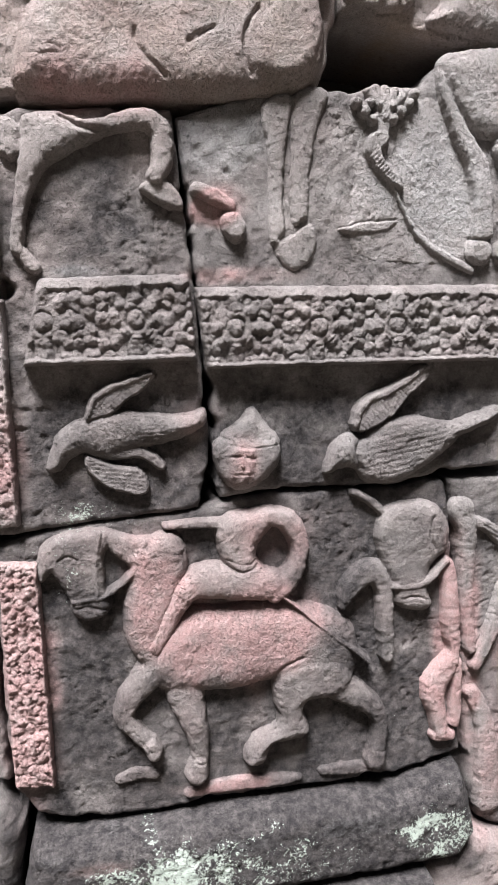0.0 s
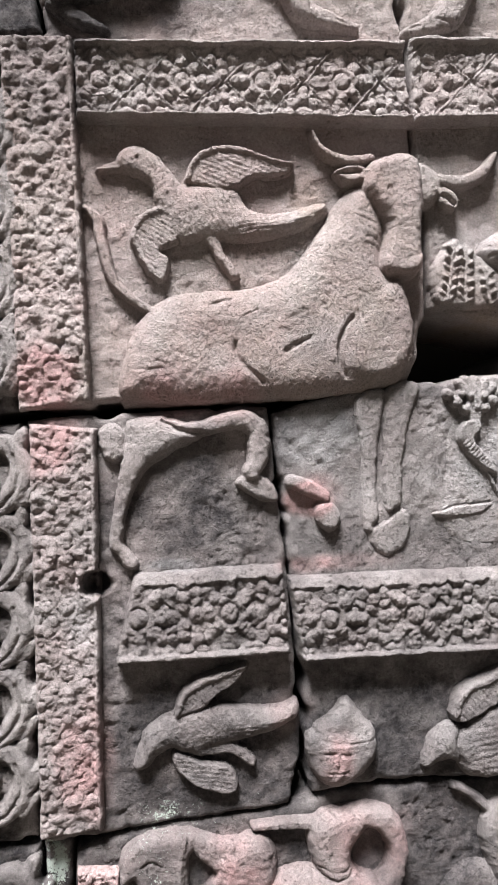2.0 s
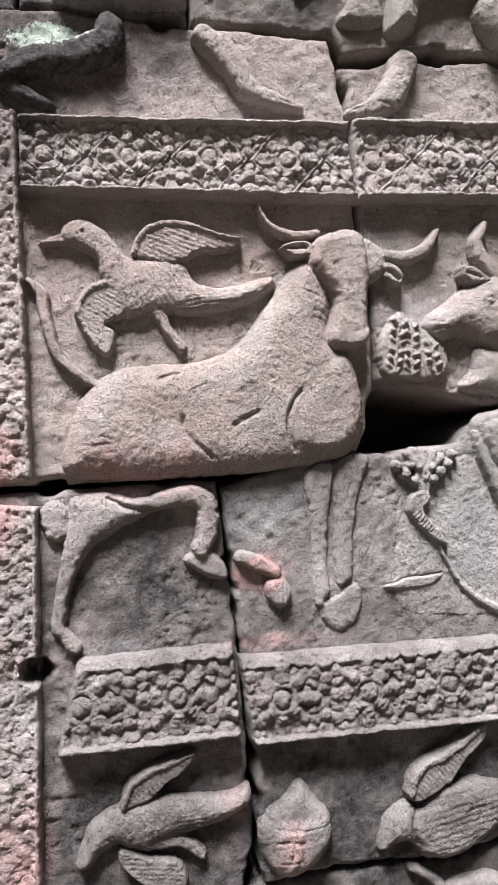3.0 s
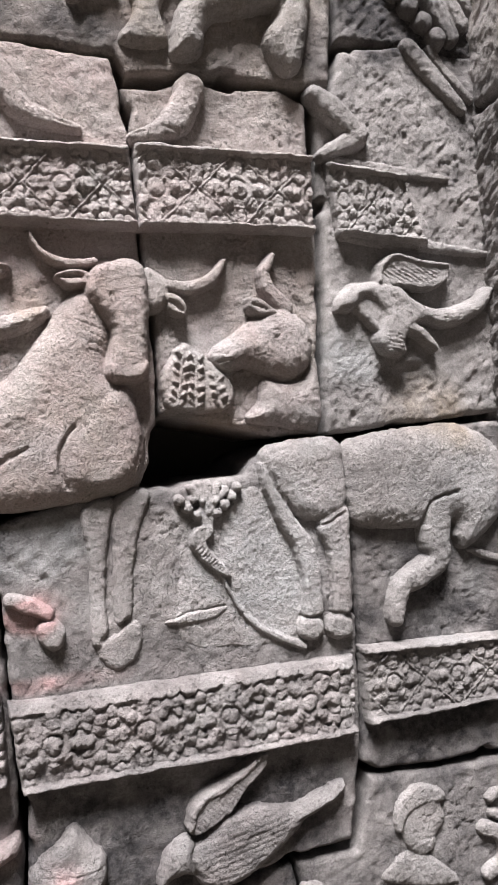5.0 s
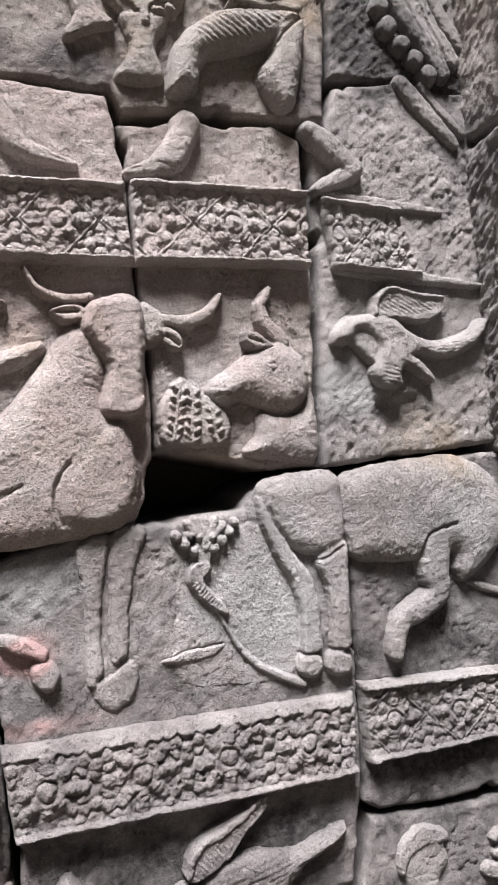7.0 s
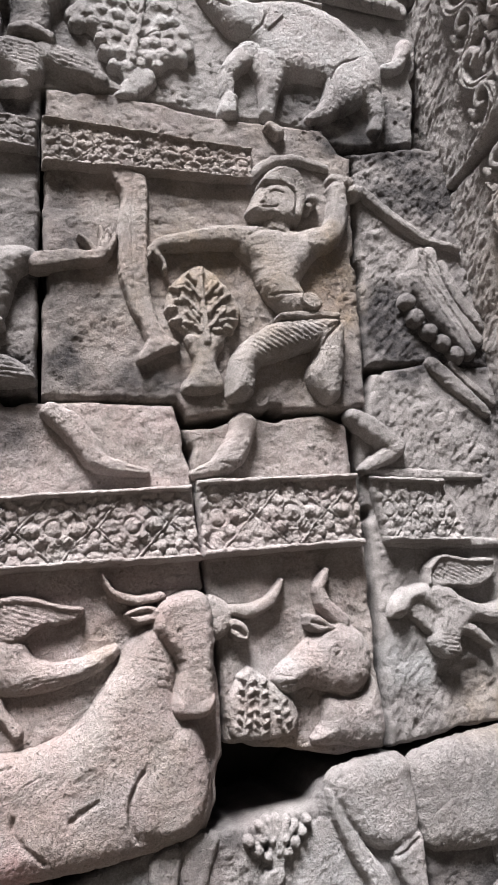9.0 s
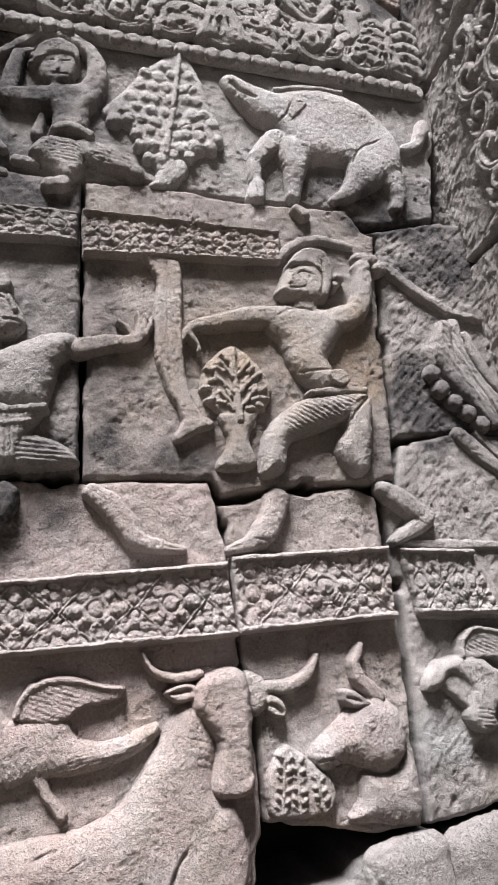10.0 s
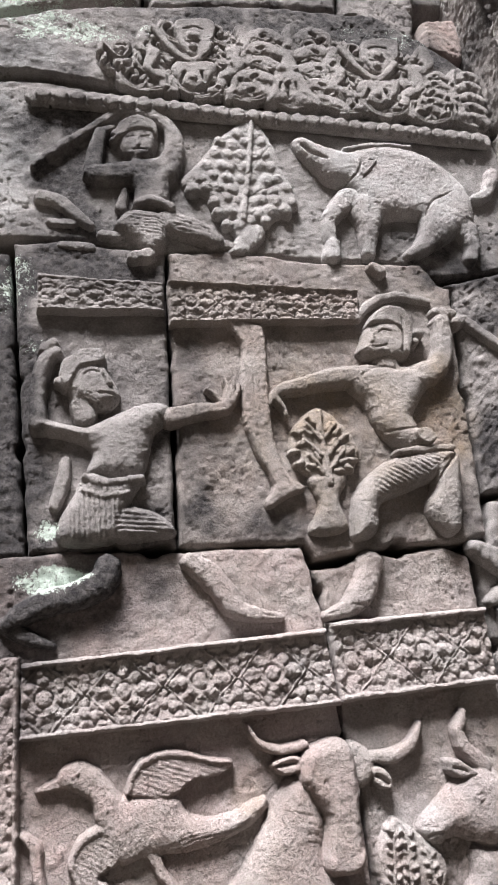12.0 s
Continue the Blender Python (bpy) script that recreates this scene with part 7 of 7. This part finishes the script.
figure.groove([(0.454, 3.139), (0.45, 3.136)], 0.003, 0.014)
figure.limb([(0.503, 3.115, 0.0104), (0.47, 3.125, 0.0135), (0.442, 3.118, 0.0111), (0.434, 3.103, 0.0062)], 0.0211)
figure.groove([(0.467, 3.122), (0.459, 3.118)], 0.0035, 0.016)
figure.groove([(0.442, 3.112), (0.44, 3.11)], 0.003, 0.014)
figure.limb([(0.499, 3.091, 0.0104), (0.463, 3.104, 0.0133), (0.432, 3.095, 0.0107), (0.424, 3.082, 0.0062)], 0.0187)
figure.groove([(0.458, 3.097), (0.451, 3.093)], 0.0035, 0.016)
figure.groove([(0.432, 3.087), (0.429, 3.085)], 0.003, 0.014)
figure.limb([(0.547, 3.208, 0.0107), (0.572, 3.222, 0.0143), (0.593, 3.218, 0.0117), (0.595, 3.204, 0.0067)], 0.0187)
figure.groove([(0.567, 3.215), (0.573, 3.214)], 0.0035, 0.016)
figure.groove([(0.583, 3.208), (0.584, 3.207)], 0.003, 0.014)
figure.limb([(0.539, 3.173, 0.0107), (0.569, 3.188, 0.014), (0.591, 3.183, 0.0115), (0.593, 3.169, 0.0066)], 0.0211)
figure.groove([(0.565, 3.183), (0.57, 3.18)], 0.0035, 0.016)
figure.groove([(0.583, 3.175), (0.584, 3.174)], 0.003, 0.014)
figure.limb([(0.534, 3.145, 0.0105), (0.568, 3.158, 0.014), (0.592, 3.152, 0.0115), (0.595, 3.14, 0.0067)], 0.0187)
figure.groove([(0.563, 3.151), (0.568, 3.149)], 0.0035, 0.016)
figure.groove([(0.582, 3.142), (0.584, 3.141)], 0.003, 0.014)
figure.limb([(0.527, 3.112, 0.0105), (0.564, 3.124, 0.014), (0.591, 3.116, 0.0115), (0.594, 3.104, 0.0065)], 0.0211)
figure.groove([(0.56, 3.119), (0.566, 3.116)], 0.0035, 0.016)
figure.groove([(0.582, 3.108), (0.583, 3.107)], 0.003, 0.014)
figure.limb([(0.523, 3.086, 0.0103), (0.563, 3.097, 0.0138), (0.593, 3.089, 0.0115), (0.595, 3.076, 0.0064)], 0.0187)
figure.groove([(0.558, 3.09), (0.565, 3.087)], 0.0035, 0.016)
figure.groove([(0.581, 3.08), (0.584, 3.078)], 0.003, 0.014)
figure.boss([(0.504, 3.135, 0.0073), (0.526, 3.138, 0.0073), (0.51, 3.114, 0.0057), (0.523, 3.181, 0.0058)], 0.0281)
figure.groove([(0.509, 3.108), (0.509, 3.09)], 0.004, 0.012)
figure.groove([(0.501, 3.112), (0.497, 3.101)], 0.003, 0.01)
figure.groove([(0.524, 3.114), (0.524, 3.103)], 0.003, 0.01)
carve("leafy_stem_carving", "frieze", figure, label='broken stem with curled leaves')
figure = Relief()
figure.plate([(-0.227, 3.191), (-0.196, 3.196), (-0.196, 3.169), (-0.211, 3.15), (-0.225, 3.166)], 0.0234, 0.01)
figure.limb([(-0.246, 3.175, 0.0037), (-0.231, 3.154, 0.0037), (-0.212, 3.141, 0.0037), (-0.197, 3.163, 0.0033)], 0.0265)
figure.plate([(-0.229, 3.14), (-0.212, 3.145), (-0.193, 3.145), (-0.196, 3.124), (-0.21, 3.11), (-0.225, 3.119)], 0.025, 0.0174)
figure.limb([(-0.252, 3.175, 0.0056), (-0.255, 3.157, 0.007), (-0.246, 3.149, 0.0061)], 0.0218)
figure.limb([(-0.245, 3.148, 0.0055), (-0.248, 3.13, 0.0064), (-0.238, 3.121, 0.005)], 0.0234)
figure.limb([(-0.237, 3.125, 0.0041), (-0.236, 3.112, 0.005), (-0.228, 3.109, 0.0037)], 0.0203)
figure.groove([(-0.25, 3.151), (-0.251, 3.149)], 0.004, 0.02)
figure.groove([(-0.242, 3.127), (-0.245, 3.124)], 0.004, 0.02)
figure.groove([(-0.232, 3.104), (-0.233, 3.102)], 0.003, 0.015)
figure.groove([(-0.219, 3.122), (-0.222, 3.112)], 0.003, 0.012)
figure.limb([(-0.172, 3.189, 0.0056), (-0.169, 3.171, 0.0072), (-0.178, 3.16, 0.0061)], 0.0218)
figure.limb([(-0.179, 3.159, 0.0057), (-0.176, 3.142, 0.0065), (-0.186, 3.129, 0.0051)], 0.0234)
figure.limb([(-0.187, 3.133, 0.0042), (-0.189, 3.12, 0.0051), (-0.197, 3.114, 0.0037)], 0.0203)
figure.groove([(-0.174, 3.164), (-0.173, 3.163)], 0.004, 0.02)
figure.groove([(-0.182, 3.137), (-0.18, 3.135)], 0.004, 0.02)
figure.groove([(-0.192, 3.111), (-0.191, 3.109)], 0.003, 0.015)
figure.groove([(-0.206, 3.124), (-0.202, 3.115)], 0.003, 0.012)
figure.boss([(-0.212, 3.164, 0.0061), (-0.212, 3.151, 0.0042), (-0.212, 3.115, 0.0051)], 0.0312)
figure.groove([(-0.22, 3.174), (-0.212, 3.177), (-0.204, 3.176)], 0.002, 0.006)
figure.groove([(-0.219, 3.16), (-0.212, 3.158), (-0.206, 3.162)], 0.002, 0.006)
carve("lotus_carving", "frieze", figure, label='worn small lotus leaves')

# ---- the wall that meets it in the corner, its stones carved with leaf scrolls ----
CORNER = pose(0.70, 0, 1.5, 0, -3.2, 0) @ pose(0, 0, -1.5, 0, 0, -90)


def leaf(relief, x, z, s, side, h):
    """A curling leaf: a stem that rolls up into a drilled scroll, with three pointed lobes along its back."""
    def at(a, b, r):
        return (x + side * s * a, z + s * b, s * r)

    relief.limb([at(-0.5, -0.55, 0.10), at(-0.1, -0.45, 0.13), at(0.25, -0.2, 0.15), at(0.36, 0.15, 0.14), at(0.2, 0.42, 0.13), at(-0.05, 0.42, 0.11), at(-0.16, 0.22, 0.09), at(-0.02, 0.1, 0.08)], h)
    for a, b, c, d in ((0.32, -0.3, 0.52, -0.12), (0.42, 0.02, 0.58, 0.26), (0.3, 0.38, 0.38, 0.62), (-0.28, -0.28, -0.46, -0.02), (-0.3, 0.05, -0.45, 0.32)):
        relief.limb([at(a, b, 0.11), at((a + c) / 2, (b + d) / 2, 0.10), at(c, d, 0.05)], 0.8 * h)
    relief.plate([at(a, b, 0)[:2] for a, b in ((-0.45, -0.5), (0.1, -0.45), (0.4, -0.1), (0.4, 0.3), (0.1, 0.5), (-0.3, 0.4), (-0.45, 0.0))], 0.3 * h, 0.1 * s)
    for a, b, c, d in ((0.08, 0.26, 0.12, 0.24), (-0.05, -0.22, 0.05, -0.18), (-0.32, -0.1, -0.3, -0.06)):
        relief.groove([at(a, b, 0)[:2], at(c, d, 0)[:2]], 0.05 * s, 0.7 * h)
    relief.groove([at(-0.3, -0.5, 0)[:2], at(0.1, -0.36, 0)[:2], at(0.34, -0.02, 0)[:2], at(0.26, 0.32, 0)[:2]], 0.025 * s, 0.22 * h)


def vine(name, key, x, z0, z1, s, h=0.02, side=1, both=False):
    """A climbing row of leaves, each a carving of its own."""
    z = z0 + 0.5 * s
    while z < z1 - 0.3 * s:
        one = Relief()
        leaf(one, x, z, s, side, h)
        carve(name, key, one)
        z += 0.98 * s
        if both:
            side = -side


for n, (low, high, reach) in enumerate(((0.0, 0.49, 0.6), (0.496, 0.994, 0.6), (1.0, 1.62, 0.55), (1.626, 2.14, 0.62), (2.146, 2.60, 0.5), (2.606, 3.06, 0.58), (3.066, 3.7, 0.6))):
    key = "side" + str(n)
    block(key, [(-0.12, low), (reach, low + 0.02), (reach, high + 0.01), (-0.12, high)], "grey chiselled sandstone corner block with carved leaves", base=0.004 * (n % 2), at=CORNER, tone=dict(dark=0.4 if n < 4 else 0.05, pale=0.2), chisel=0.006 if n < 4 else 0.003)
    if n > 3:
        vine("leaf_carving", key, 0.15, low + 0.02, high - 0.01, 0.085, 0.024, 1, True)
        vine("leaf_carving", key, 0.24, low + 0.04, high - 0.01, 0.095, 0.028, -1, True)
    if n > 1:
        vine("leaf_carving", key, 0.35, low + 0.02, high - 0.01, 0.11, 0.026, 1, True)

# ---- leaf scrolls of the pilaster ----
vine("leaf_carving", "scrollup", -0.470, 1.52, 1.96, 0.10, 0.024)
vine("leaf_carving", "scrollmid", -0.458, 0.98, 1.48, 0.10, 0.024)
vine("leaf_carving", "scrolllow", -0.448, 0.64, 0.93, 0.095, 0.02)


# ---- small curled leaves that fill the frieze ----
for row, z in enumerate((3.092, 3.142, 3.192, 3.24)):
    for column in range(15 - row):
        curl = Relief()
        leaf(curl, -0.19 + 0.026 * row + 0.052 * column, z + 0.004 * (column % 3), 0.058, 1 if column % 2 else -1, 0.017)
        carve("leaf_carving", "frieze", curl)

# ---- lotus frieze and its beaded edge ----
FRIEZE_LEFT, FRIEZE_RIGHT = (-0.376, 3.026), (0.58, 3.033)


def frieze_line(t, lift):
    """A point along the beaded edge, from 0 at its left end to 1 at the corner."""
    return FRIEZE_LEFT[0] + (FRIEZE_RIGHT[0] - FRIEZE_LEFT[0]) * t, FRIEZE_LEFT[1] + (FRIEZE_RIGHT[1] - FRIEZE_LEFT[1]) * t + lift


edge = Relief()
edge.limb([(*frieze_line(t / 8, 0.004), 0.019) for t in range(9)], 0.008)
carve("edge_moulding", "frieze", edge)
for n in range(30):
    bead = Relief().boss([(*frieze_line((n + 0.5) / 30, 0.002), 0.0145)], 0.010)
    carve("bead", "frieze", bead, lift=0.007)


# ---- plain stones that close the wall round the carved ones ----
for key, x0, x1, z0, z1, set_back in (
    ("foot", -0.52, 0.1, 0.0, 0.29, 0.05), ("foot", 0.105, 0.62, 0.0, 0.26, 0.04), ("foot", -1.1, -0.525, 0.0, 0.33, 0.03), ("foot", -1.7, -1.105, 0.0, 0.36, 0.03),
    ("plain", -1.06, -0.575, 0.335, 0.88, -0.01), ("plain", -1.7, -1.065, 0.365, 0.9, -0.01), ("plain", -1.2, -0.585, 0.885, 1.42, -0.005), ("plain", -1.7, -1.205, 0.905, 1.44, -0.01),
    ("plain", -1.0, -0.6, 1.425, 1.98, -0.01), ("plain", -1.7, -1.005, 1.445, 1.96, -0.01), ("plain", -1.14, -0.45, 2.0, 2.14, -0.012), ("plain", -1.1, -0.46, 2.145, 2.68, -0.01),
    ("plain", -1.7, -1.145, 1.985, 2.64, -0.01), ("plain", -1.02, -0.475, 2.7, 3.3, -0.01), ("plain", -1.7, -1.105, 2.66, 3.3, -0.01), ("plain", -1.3, -0.5, 3.36, 3.95, -0.02),
    ("plain", -0.49, 0.15, 3.46, 4.0, -0.03), ("plain", 0.155, 0.78, 3.5, 4.05, -0.035), ("plain", 0.3, 0.8, 3.2, 3.49, -0.07), ("plain", 0.5, 0.8, 2.98, 3.19, -0.07),
):
    outline = [(x0, z0 + 0.01), ((x0 + x1) / 2, z0), (x1, z0 + 0.006), (x1 - 0.004, z1), ((x0 + x1) / 2, z1 - 0.008), (x0 + 0.004, z1 - 0.003)]
    block(key, outline, "plain weathered grey sandstone block of the wall", base=set_back, step=0.012, worn=0.025, tone=dict(dark=0.55))
